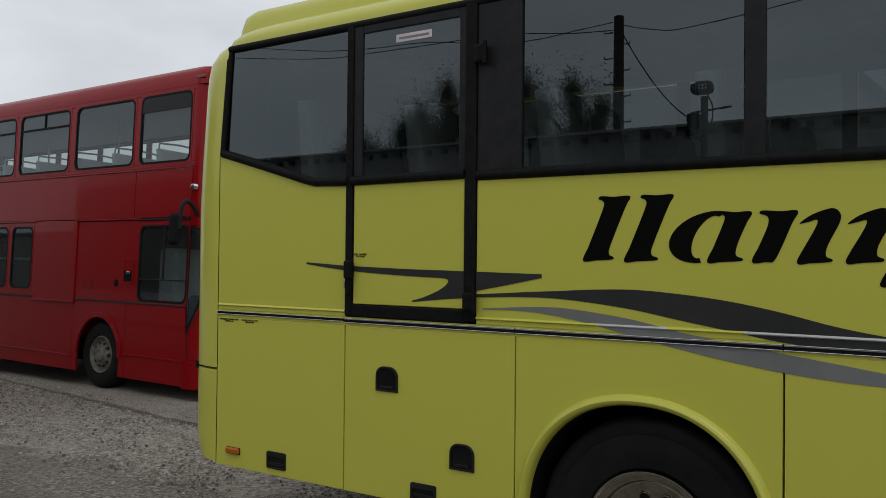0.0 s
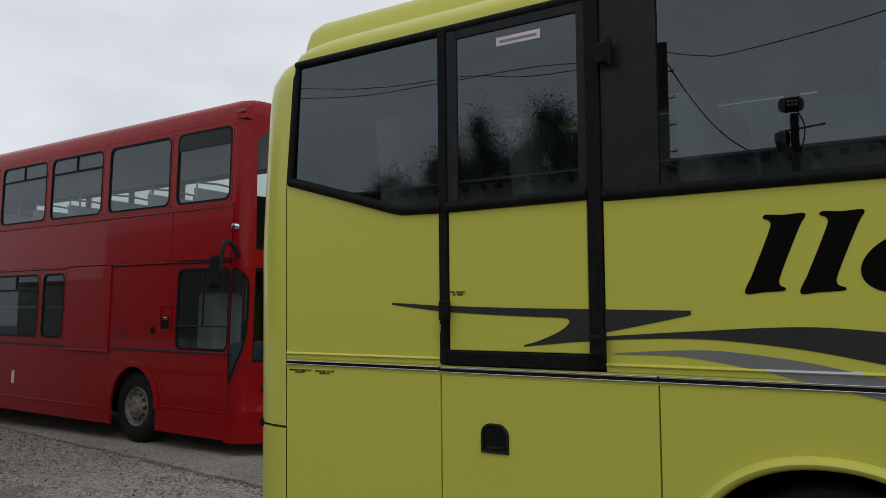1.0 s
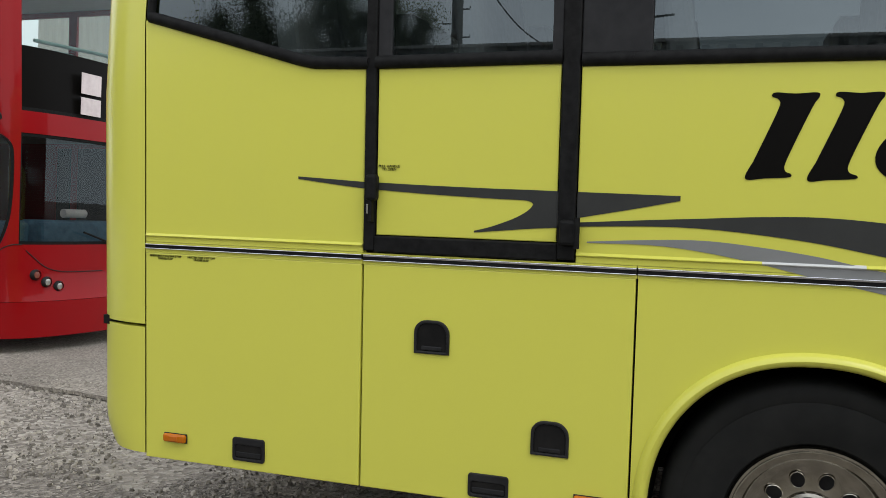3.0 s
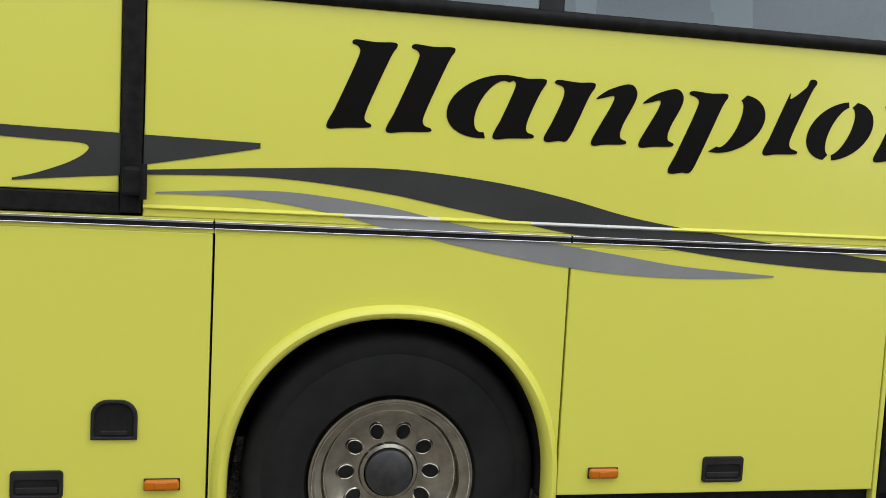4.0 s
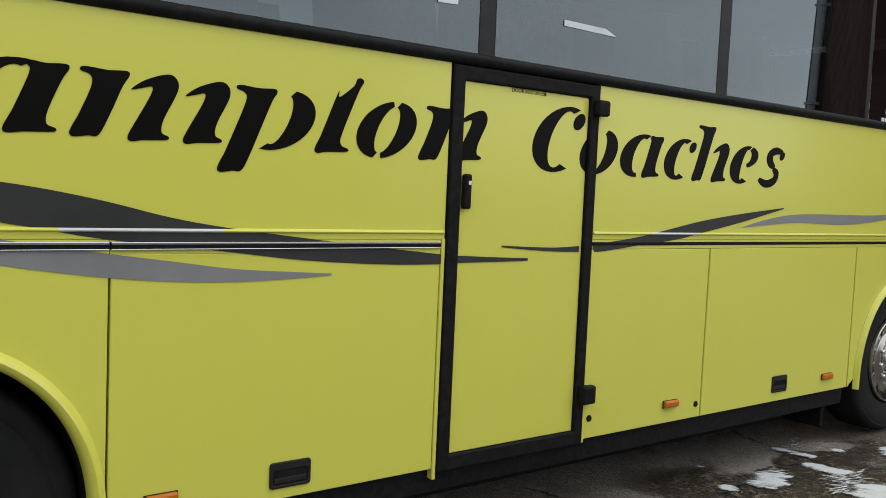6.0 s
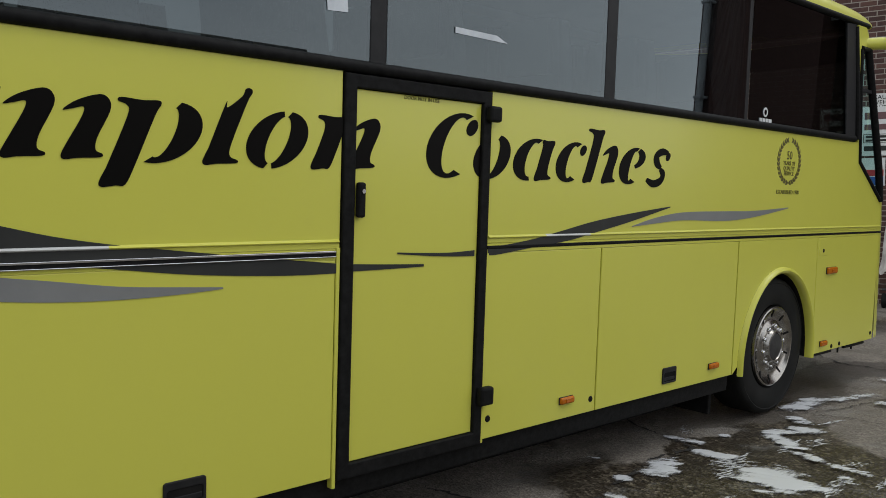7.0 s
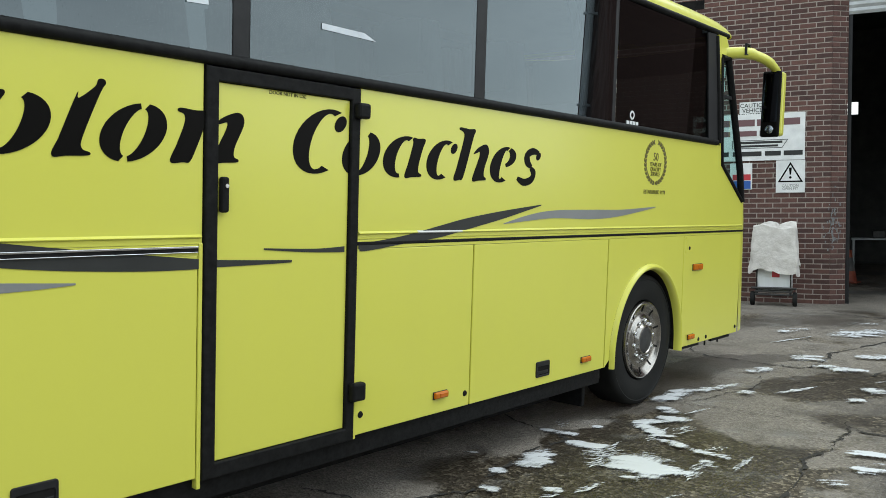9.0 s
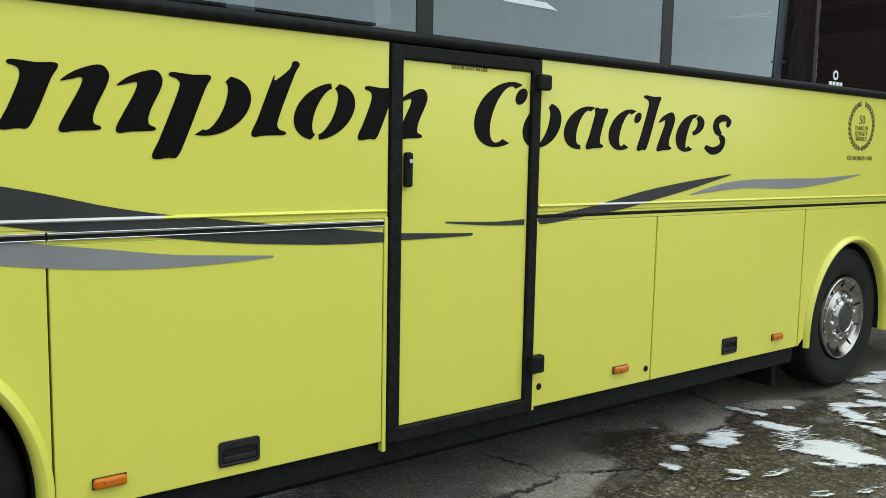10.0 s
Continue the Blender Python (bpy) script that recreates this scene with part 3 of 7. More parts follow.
# wheel arch lips
for cx, a, bb, full in ((RX, 0.597, 0.628, 2.16), (FX, 0.57, 0.65, 2.0)):
    o = [(cx - a, LO - 0.02)] + arch(cx, AY, a, bb, 48, full) + [(cx + a, LO - 0.02)]
    i = [(cx - a + 0.052, LO - 0.02)] + arch(cx, AY, a - 0.052, bb - 0.05, 48, full) + [(cx + a - 0.052, LO - 0.02)]
    b = bmesh.new()
    rowsets = []
    for f, y in ((0.0, 0.0), (0.10, -0.014), (0.28, -0.025), (0.5, -0.030), (0.72, -0.026), (0.9, -0.014), (1.0, 0.005), (1.0, 0.03)):
        rowsets.append([b.verts.new((p[0] + (q[0] - p[0]) * f, y, p[1] + (q[1] - p[1]) * f)) for p, q in zip(o, i)])
    for p, q in zip(rowsets, rowsets[1:]):
        for k in range(len(p) - 1):
            b.faces.new((p[k], p[k + 1], q[k + 1], q[k]))
    part("wheel_arch_lip", b, YELLOW, coach, "", True)
    b = bmesh.new()
    lip = [(cx - a + 0.05, 0.43)] + arch(cx, AY, a - 0.05, bb - 0.048, 48, full) + [(cx + a - 0.05, 0.43)]
    p = [b.verts.new((x, 0.022, z)) for x, z in lip]
    q = [b.verts.new((x, 0.75, z)) for x, z in lip]
    for k in range(len(p) - 1):
        b.faces.new((p[k], p[k + 1], q[k + 1], q[k]))
    b.faces.new(q)
    part("wheel_housing", b, DARK, coach)
# chassis and black sills
b = box(1.95, RX - 0.6, 0.04, 2.46, 0.47, 1.34)
box(RX + 0.6, FX - 0.62, 0.04, 2.46, 0.36, 1.34, bm=b)
box(FX + 0.62, 12.0, 0.04, 2.46, 0.45, 1.34, bm=b)
box(RX - 0.6, RX + 0.6, 0.76, 2.46, 0.5, 1.34, bm=b)
box(FX - 0.62, FX + 0.62, 0.76, 2.46, 0.5, 1.34, bm=b)
part("chassis", b, DARK, coach)
part("skirt", box(5.22, 9.70, 0.03, 0.07, 0.335, LO - 0.004, 0.006), RUBBER, coach, "black rubber skirt")
# far side and belly: unseen, added to keep daylight from under the coach
part("far_skirt", box(2.2, 11.9, 2.44, 2.48, 0.14, 0.5), RUBBER, coach)
part("underbody", box(5.4, 9.5, 0.3, 2.1, 0.2, 0.37), DARK, coach)
part("mud_flap", box(9.60, 9.64, 0.1, 0.5, 0.17, 0.44, 0.008), RUBBER, coach)
part("skirt", box(3.2, 3.98, 0.25, 0.29, 0.40, LO - 0.004, 0.006), RUBBER, coach)
part("mud_flap", box(3.93, 3.97, 0.1, 0.6, 0.16, 0.44, 0.008), RUBBER, coach)

# waist: black rubber strip with a bright line, and a raised bead above it
# the bead's highlight over the swooshes, put in as a pale colour
FOLD_PALE = material("worn_grey_edge", (0.55, 0.56, 0.55), 0.3)
for x0, x1 in ((1.93, 2.935), (2.938, 3.988), (3.990, 5.189), (5.191, 6.462)):
    low = 1.3535 if x0 < 2.9 else 1.3490
    part("waist_strip", box(x0, x1, -0.006, 0.03, low, 1.3735, 0.003), RUBBER, coach)
    part("waist_filler", box(x0, x1, 0.0, 0.03, 1.3352, low - 0.0005), YELLOW, coach)
    part("waist_filler", box(x0, x1, 0.0, 0.03, 1.3735, 1.3800), YELLOW, coach)
    part("waist_moulding", box(x0 + 0.002, x1 - 0.002, -0.010, -0.004, low - 0.001, low + 0.003, 0.0015), CHROME, coach, "bright metal line")
    part("waist_moulding", box(x0 + 0.002, x1 - 0.002, -0.010, -0.004, 1.3655 if x0 > 2.9 else 1.3695, 1.3735, 0.0015), CHROME, coach, "bright metal line")
part("waist_strip", box(7.325, 12.1, -0.004, 0.03, 1.353, 1.3695, 0.004), RUBBER, coach)
part("waist_filler", box(7.325, 12.1, 0.0, 0.03, 1.337, 1.3525), YELLOW, coach)
part("waist_filler", box(7.325, 12.1, 0.0, 0.03, 1.370, 1.3800), YELLOW, coach)
for x0, x1, mat in ((1.935, 2.935, YELLOW), (3.77, 4.40, YELLOW), (4.40, 4.72, FOLD_PALE), (4.72, 5.04, YELLOW), (5.04, 5.56, FOLD_PALE), (5.56, 6.475, YELLOW),
                    (7.33, 7.74, YELLOW), (7.74, 8.10, FOLD_PALE), (8.10, 12.1, YELLOW)):
    part("waist_bead", slab([(0.0, 1.403), (-0.009, 1.4075), (-0.010, 1.410), (0.0, 1.419)], x0, x1, 0, axis="x"), mat, coach)

# upper side
plate("rear_quarter_panel", [(1.93, UP), (2.937, UP), (2.937, 2.092), (2.70, 2.098), (1.93, 2.312)])
plate("upper_side_panel", rect(3.768, 6.482, UP, SILL))
plate("upper_side_panel", [(7.325, UP), (12.1, UP), (12.1, 1.60), (12.05, 1.63), (11.575, 1.925), (11.505, 2.49), (11.475, 2.81),
                           (11.61, 2.82), (11.545, 3.012), (11.38, 3.012), (11.47, 2.45), (11.525, SILL), (7.325, SILL)])
part("backing", box(2.0, 11.45, 0.034, 0.05, UP - 0.04, SILL, 0), DARK, coach)

# windows: trims, posts and panes
def trim(pts, r=0.026, label=""):
    return part("window_trim", tube(pts, r, 10), RUBBER, coach, label, True)


trim([(3.95, 0.002, SILL + 0.022), (11.45, 0.002, SILL + 0.022)])
trim([(3.77, 0.004, SILL + 0.022), (3.95, 0.002, SILL + 0.022)])
trim([(1.955, 0.002, 2.325), (2.3, 0, 2.232), (2.64, 0, 2.135), (2.72, 0, 2.118), (2.95, 0, 2.112)], 0.025)
trim([(1.957, 0.002, 2.33), (1.985, 0.006, 2.7), (2.01, 0.012, 2.95)], 0.018)
trim([(2.0, 0.010, 2.952), (5.0, 0.010, 2.968), (11.32, 0.010, 3.004), (11.60, 0.012, 3.004)], 0.022)
trim([(11.505, 0.0, SILL + 0.02), (11.45, 0.006, 2.5), (11.365, 0.012, 2.97)], 0.024)
bands = ((3.765, 4.01, 0.0), (5.03, 5.115, 0.012), (6.62, 6.705, 0.012), (8.19, 8.28, 0.012), (9.70, 9.745, 0.014))
for x0, x1, y in bands:
    part("window_post", box(x0, x1, y, y + 0.03, SILL + 0.02, 2.985, 0.004), TRIM, coach, "black window post")
part("window_post", slab([(11.30, 2.10), (11.505, 2.10), (11.445, 2.5), (11.36, 2.985), (11.19, 2.975)], 0.004, 0.03, 0.004), TRIM, coach)
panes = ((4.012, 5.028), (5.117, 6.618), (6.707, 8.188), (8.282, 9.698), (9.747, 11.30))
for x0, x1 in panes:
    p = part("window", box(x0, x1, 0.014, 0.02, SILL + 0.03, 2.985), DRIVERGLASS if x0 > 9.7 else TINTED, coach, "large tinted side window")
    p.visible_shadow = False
p = plate("window", [(1.965, 2.33), (2.65, 2.13), (2.95, 2.12), (2.97, 2.96), (2.015, 2.955)], "tinted rear quarter window", 0, 0.012, 0.018, TINTED)
p.visible_shadow = False

# pale strips lying just in front of the panes
STRIP = grain(material("pale_strip", (0.62, 0.66, 0.70), 0.6), 9, (0.52, 0.56, 0.60), (0.70, 0.74, 0.78))
for pts in ([(7.088, 2.342), (7.088, 2.316), (7.424, 2.312), (7.35, 2.340)], [(5.947, 2.325), (5.952, 2.305), (6.163, 2.305), (6.235, 2.345), (6.10, 2.40)],
            [(6.404, 2.345), (6.408, 2.306), (6.505, 2.312), (6.500, 2.36)]):
    part("glass_strip", slab(pts, 0.009, 0.011), STRIP, coach, "pale strip on the glass")

# emergency door
SIGN_PALE = grain(material("pale_notice", (0.6, 0.66, 0.62), 0.6), 8, (0.5, 0.56, 0.53), (0.68, 0.73, 0.7))
door = thing("emergency_door", "", "")
door.parent = coach
plate("door_panel", rect(2.99, 3.695, 1.452, SILL + 0.02), parent=door)
for pts in (rect(2.94, 2.985, 1.39, 2.955), rect(3.70, 3.764, 1.39, 2.957), rect(2.985, 3.70, 1.385, 1.449)):
    part("door_frame", slab(pts, -0.012, 0.03, 0.006), RUBBER, door)
trim([(2.98, 0.0, 2.113), (3.70, 0.0, 2.118)], 0.026)
for pts in (rect(2.985, 3.045, 2.1, 2.96), rect(3.66, 3.70, 2.1, 2.96), rect(3.045, 3.66, 2.90, 2.96)):
    part("window_frame", slab(pts, -0.004, 0.03, 0.005), TRIM, door)
p = part("window", box(3.04, 3.665, 0.004, 0.01, 2.12, 2.91), TINTED, door)
p.visible_shadow = False
part("door_handle", box(2.958, 3.005, -0.05, -0.006, 1.585, 1.685, 0.012), RUBBER, door)
part("handle_grip", box(2.968, 2.985, -0.042, -0.008, 1.50, 1.59, 0.006), RUBBER, door)
part("lock_barrel", box(2.965, 2.973, -0.047, -0.04, 1.535, 1.572, 0.001), CHROME, door)
for x, z in ((3.745, 1.49), (3.797, 2.695)):
    h = part("hinge", box(x - 0.034, x + 0.034, -0.045, -0.01, z - 0.046, z + 0.046, 0.012), RUBBER, door, "black door hinge")
    part("knuckle", tube([(x + 0.03, -0.04, z - 0.055), (x + 0.03, -0.04, z + 0.055)], 0.011, 10), RUBBER, h, "", True)
words("PULL HANDLE\nTO OPEN", 0.0138, VINYL_BLACK, door, pose(3.04, -0.002, 1.712, 90))
PAPER = grain(material("sticker_paper", (0.7, 0.62, 0.62), 0.6), 8, (0.62, 0.53, 0.54), (0.78, 0.70, 0.70))
b = box(3.262, 3.488, 0.0015, 0.0035, 2.826, 2.866)
sticker = part("sticker", b, PAPER, door, "white notice strip on the glass")
part("print_line", box(3.28, 3.47, 0.0005, 0.001, 2.839, 2.851), VINYL_GREY, sticker)

# middle door
mdoor = thing("middle_door", "", "")
mdoor.parent = coach
plate("door_panel", rect(6.548, 7.262, 0.495, 2.020), y0=0.004, parent=mdoor)
part("door_frame", ring(rect(6.487, 7.318, 0.43, 2.078), rect(6.546, 7.264, 0.493, 2.022), -0.012, 0.03, 0.006), RUBBER, mdoor)
part("door_trim", box(7.3185, 7.337, -0.004, 0.03, 0.43, 1.335, 0.003), YELLOW, mdoor)
part("door_trim", box(6.465, 6.483, -0.004, 0.03, 0.40, 1.385, 0.003), YELLOW, mdoor)
hd = part("door_handle", box(6.553, 6.588, -0.030, 0.002, 1.505, 1.648, 0.01), RUBBER, mdoor, "black pull handle")
part("lock_barrel", lathe([(0.0, -0.039), (0.009, -0.039), (0.009, -0.03)], 12, None, (6.571, 0.003, 1.612)), CHROME, hd)
for z0, z1 in ((1.94, 2.012), (0.62, 0.708)):
    part("hinge", box(7.275, 7.350 if z0 > 1 else 7.360, -0.05, -0.008, z0, z1, 0.012), RUBBER, mdoor)
words("DOOR NOT IN USE", 0.023, VINYL_BLACK, mdoor, pose(6.90, 0.003, 2.008, 90))

# rear corner, loft of rounded plan sections
def rear_corner(z0, z1, name):
    b = bmesh.new()
    rowset = []
    steps = 26
    for i in range(steps + 1):
        z = z0 + (z1 - z0) * i / steps
        back = 1.612 + 0.075 * max(0, (z - 2.0)) ** 1.0 + (0.14 * max(0, (z - 2.72) / 0.35) ** 2.4) + 0.09 * max(0, (0.62 - z) / 0.2) ** 2
        edge = 1.926 + max(0, z - 2.3) * 0.09 + (0.06 * max(0, (z - 2.9) / 0.15) ** 2 if z > 2.9 else 0)
        dy = 0.16 * max(0, (z - 2.88) / 0.2) ** 2
        r = edge - back
        row = []
        for k in range(13):
            a = radians(90 * k / 12)
            row.append(b.verts.new((edge - r * math.sin(a), dy + 0.18 * (1 - math.cos(a)), z)))
        row.append(b.verts.new((back - 0.06, 1.25, z)))
        row.append(b.verts.new((back, 2.2, z)))
        row.append(b.verts.new((edge, 2.48, z)))
        rowset.append(row)
    for p, q in zip(rowset, rowset[1:]):
        for k in range(len(p) - 1):
            b.faces.new((p[k], p[k + 1], q[k + 1], q[k]))
    b.faces.new(rowset[0])
    b.faces.new(rowset[-1][::-1])
    return part(name, b, YELLOW, coach, "", True)


rear_corner(0.46, 1.012, "rear_bumper")
rear_corner(1.026, 3.045, "rear_end")
part("rear_gap", box(1.66, 1.92, 0.06, 2.3, 1.0, 1.04), DARK, coach)

# roof: cross-section swept along the coach, rounded at both ends
def eave(x):
    return 2.975 + 0.0055 * (x - 2.3)


b = bmesh.new()
section = smooth_line([(0.006, 0.0), (0.018, 0.05), (0.07, 0.10), (0.2, 0.145), (0.6, 0.20), (1.25, 0.22)], 4)
section += [(WIDE - y, z) for y, z in section[-2::-1]]
rowset = []
for x, drop in ((1.93, 0.75), (1.95, 0.45), (1.985, 0.25), (2.05, 0.12), (2.14, 0.04), (2.3, 0.0), (6.0, 0), (10.6, 0.0), (11.04, 0.0), (11.29, 0.03), (11.49, 0.09), (11.64, 0.2), (11.77, 0.4), (11.85, 0.8)):
    rowset.append([b.verts.new((x, y + (0.10 * drop) * (1 if y < 1.25 else -1), eave(x) + z * (1 - drop))) for y, z in section])
for p, q in zip(rowset, rowset[1:]):
    for k in range(len(p) - 1):
        b.faces.new((p[k], p[k + 1], q[k + 1], q[k]))
for row in (rowset[0], rowset[-1]):
    b.faces.new(row)
part("roof", b, YELLOW, coach, "", True)
b = bmesh.new()
fair = smooth_line([(0.19, 3.10), (0.21, 3.21), (0.28, 3.265), (0.5, 3.285), (1.25, 3.29)], 4)
fair += [(WIDE - y, z) for y, z in fair[-2::-1]]
rowset = [[b.verts.new((x, 1.25 + (y - 1.25) * s, 3.10 + (z - 3.10) * f)) for y, z in fair] for x, f, s in ((1.86, 0.0, 0.96), (1.875, 0.55, 0.985), (1.91, 0.85, 1), (1.98, 1.0, 1), (7.4, 1.0, 1), (8.3, 0.4, 0.98), (8.6, 0, 0.95))]
for p, q in zip(rowset, rowset[1:]):
    for k in range(len(p) - 1):
        b.faces.new((p[k], p[k + 1], q[k + 1], q[k]))
part("roof_fairing", b, YELLOW, coach, "", True)

# front end: rounded plan, raked back above the waist
def front_x(z):
    for (z0, a), (z1, c) in zip(((0.4, 12.13), (1.45, 12.07), (1.65, 12.04), (1.9, 11.99), (2.38, 11.79), (2.83, 11.61), (3.03, 11.47)),
                                ((1.45, 12.07), (1.65, 12.04), (1.9, 11.99), (2.38, 11.79), (2.83, 11.61), (3.03, 11.47), (3.5, 10.9))):
        if z <= z1:
            return a + (c - a) * (z - z0) / (z1 - z0)
    return 10.9


def front_loft(zs, angles, out, name, mat, label=""):
    b = bmesh.new()
    rowset = []
    for z in zs:
        x0 = front_x(z)
        row = []
        for a in angles:
            s = radians(abs(a))
            x, y = x0 + (0.82 + out) * math.sin(min(s, radians(62))) + (0.10 * (s - radians(62)) if s > radians(62) else 0), -out * math.cos(s) + 1.25 * (1 - math.cos(s)) ** 0.9
            row.append(b.verts.new((x, y if a >= 0 else WIDE - y, z)))
        rowset.append(row)
    for p, q in zip(rowset, rowset[1:]):
        for k in range(len(p) - 1):
            b.faces.new((p[k], p[k + 1], q[k + 1], q[k]))
    return part(name, b, mat, coach, label, True)


sweep = [90 * k / 20 for k in range(21)] + [-90 * k / 20 for k in range(19, 0, -1)] + [-0.01]
front_loft([0.45, 0.6, 0.9, 1.2, 1.3525], sweep, 0.0, "front_lower_panel", YELLOW)
front_loft([1.353, 1.3695], sweep, 0.004, "front_waist_strip", RUBBER)
front_loft([1.37, 1.45, 1.55, 1.62], sweep, 0.0, "front_upper_panel", YELLOW)
front_loft([1.62, 1.75, 1.9, 2.1, 2.4, 2.7, 2.84], [a for a in sweep if abs(a) > 9], 0.0, "windscreen", SCREENGLASS, "deep curved windscreen").visible_shadow = False
front_loft([2.84, 2.9, 2.96, 3.03], sweep, 0.0, "front_dome", YELLOW)
front_loft([2.83, 2.9, 2.96, 3.02], sweep, -0.04, "dome_lining", DARK)
front_loft([1.40, 1.5, 1.60], sweep, -0.04, "dash_lining", DARK)
p = plate("window", [(12.06, 1.637), (11.585, 1.93), (11.51, 2.507), (11.48, 2.80), (11.61, 2.81), (11.79, 2.38), (11.99, 1.9), (12.055, 1.66)],
          "driver's quarter window", 0, 0.008, 0.014, GREENGLASS)
p.visible_shadow = False
trim([(11.475, 0.0, 2.81), (11.505, 0, 2.50), (11.578, 0, 1.93), (12.06, 0.0, 1.627)], 0.018)
trim([(12.07, 0.004, 1.62), (12.0, 0.004, 1.9), (11.80, 0.004, 2.38), (11.62, 0.004, 2.82), (11.475, 0.004, 2.81)], 0.030)
part("glazing_bar", box(11.50, 11.745, -0.004, 0.02, 2.485, 2.515, 0.004), TRIM, coach)
for x0, x1, z0, z1 in ((11.53, 11.60, 2.66, 2.745), (11.54, 11.60, 2.54, 2.63)):
    part("window_sticker", box(x0, x1, 0.016, 0.018, z0, z1), SIGN_PALE, coach, "pale notice inside the glass")
# driver's mirror on its arm
mirror = thing("mirror", "yellow-armed wing mirror", "")
mirror.parent = coach
part("arm", tube(smooth_line([(11.60, 0.03, 2.865), (11.72, -0.10, 2.875), (11.86, -0.18, 2.850), (11.98, -0.22, 2.815), (12.09, -0.235, 2.765), (12.115, -0.235, 2.73)], 5),
                 [0.050] * 8 + [0.042] * 8 + [0.036] * 10, 10), YELLOW, mirror, "curved yellow arm", True)
part("bracket", ring(rect(11.66, 11.74, 2.85, 2.945), rect(11.672, 11.728, 2.862, 2.933), -0.135, -0.115, 0.003), TRIM, mirror)
part("shell", box(12.075, 12.17, -0.305, -0.15, 2.20, 2.755, 0.025, 3), YELLOW, mirror)
part("glass_housing", box(12.045, 12.085, -0.296, -0.135, 2.19, 2.76, 0.018, 3), VINYL_BLACK, mirror)
part("mirror_glass", box(12.04, 12.046, -0.28, -0.15, 2.32, 2.74), material("mirror_glass", (0.05, 0.05, 0.055), 0.05, 1.0), mirror)
part("blind_spot_glass", lathe([(0, 0.0), (0.035, 0.004), (0.04, 0.012)], 20, None, (12.037, -0.215, 2.255), "x"), CHROME, mirror, "", True)

# small fittings of the flaps
def marker(x, z, w=0.110, h=0.036):
    part("lamp_base", box(x - w / 2 - 0.002, x + w / 2 + 0.002, -0.006, 0.0, z - h / 2 - 0.003, z + h / 2 + 0.002, 0.003), TRIM, coach)
    o = part("marker_lamp", box(x - w / 2, x + w / 2, -0.022, 0.0, z - h / 2, z + h / 2, 0.0105, 4), AMBER, coach, "amber side marker lamp")
    part("reflector", box(x - 0.02, x + 0.02, -0.025, -0.02, z - 0.011, z + 0.011, 0.003), material("orange_deep", (0.48, 0.12, 0.005), 0.2), o)


for x, z in ((2.083, 0.545), (3.848, 0.51), (5.364, 0.527), (7.957, 0.543), (9.447, 0.54)):
    marker(x, z)
marker(11.17, 1.077, 0.17, 0.05)
marker(11.10, 0.51, 0.11, 0.04)


def flap_handle(x0, x1, z0, z1):
    o = part("flap_handle", ring(rrect(x0, x1, z0, z1, 0.012), rrect(x0 + 0.012, x1 - 0.012, z0 + 0.012, z1 - 0.03, 0.01), -0.008, 0.0, 0.003), TRIM, coach, "black recessed flap handle")
    part("recess", box(x0 + 0.005, x1 - 0.005, -0.003, -0.001, z0 + 0.005, z1 - 0.005), DARK, o)
    part("lever", box(x0 + 0.016, x1 - 0.016, -0.006, -0.001, z0 + 0.018, z0 + 0.038, 0.003), TRIM, o)


for x0, x1, z0, z1 in ((2.362, 2.512, 0.483, 0.582), (3.388, 3.546, 0.468, 0.560), (5.750, 5.912, 0.486, 0.582), (8.864, 9.012, 0.497, 0.594)):
    flap_handle(x0, x1, z0, z1)


def vent(x0, z0):
    pts = [(x0, z0), (x0 + 0.142, z0), (x0 + 0.142, z0 + 0.062)] + arc(x0 + 0.088, z0 + 0.076, 0.054, 0.054, 0, 90, 6) + arc(x0 + 0.05, z0 + 0.082, 0.05, 0.048, 90, 180, 6)
    o = part("air_scoop", ring(pts, [(x0 + 0.071 + (a - x0 - 0.071) * 0.84, z0 + 0.062 + (c - z0 - 0.062) * 0.84) for a, c in pts], -0.010, 0.0, 0.003), TRIM, coach, "black air scoop with an arched top")
    part("recess", slab([(x0 + 0.071 + (a - x0 - 0.071) * 0.88, z0 + 0.062 + (c - z0 - 0.062) * 0.88) for a, c in pts], -0.003, -0.001), DARK, o)
    part("catch", box(x0 + 0.03, x0 + 0.112, -0.008, -0.002, z0 + 0.014, z0 + 0.03, 0.003), TRIM, o)


vent(3.158, 1.003)
vent(3.626, 0.660)
for x, z in ((7.37, 0.54), (8.17, 0.515), (11.27, 0.47), (11.42, 0.475), (12.05, 0.50), (11.01, 1.235)):
    part("screw", lathe([(0, -0.006), (0.014, -0.005), (0.017, 0.0)], 14, None, (x, 0, z)), RUBBER, coach)
words("EMERGENCY ENGINE STOP\nUNDER FLAP", 0.0128, VINYL_BLACK, coach, pose(2.03, -0.002, 1.318, 90))
words("HEATER FUEL CUT OFF\nUNDER FLAP", 0.0128, VINYL_BLACK, coach, pose(2.205, -0.002, 1.318, 90))

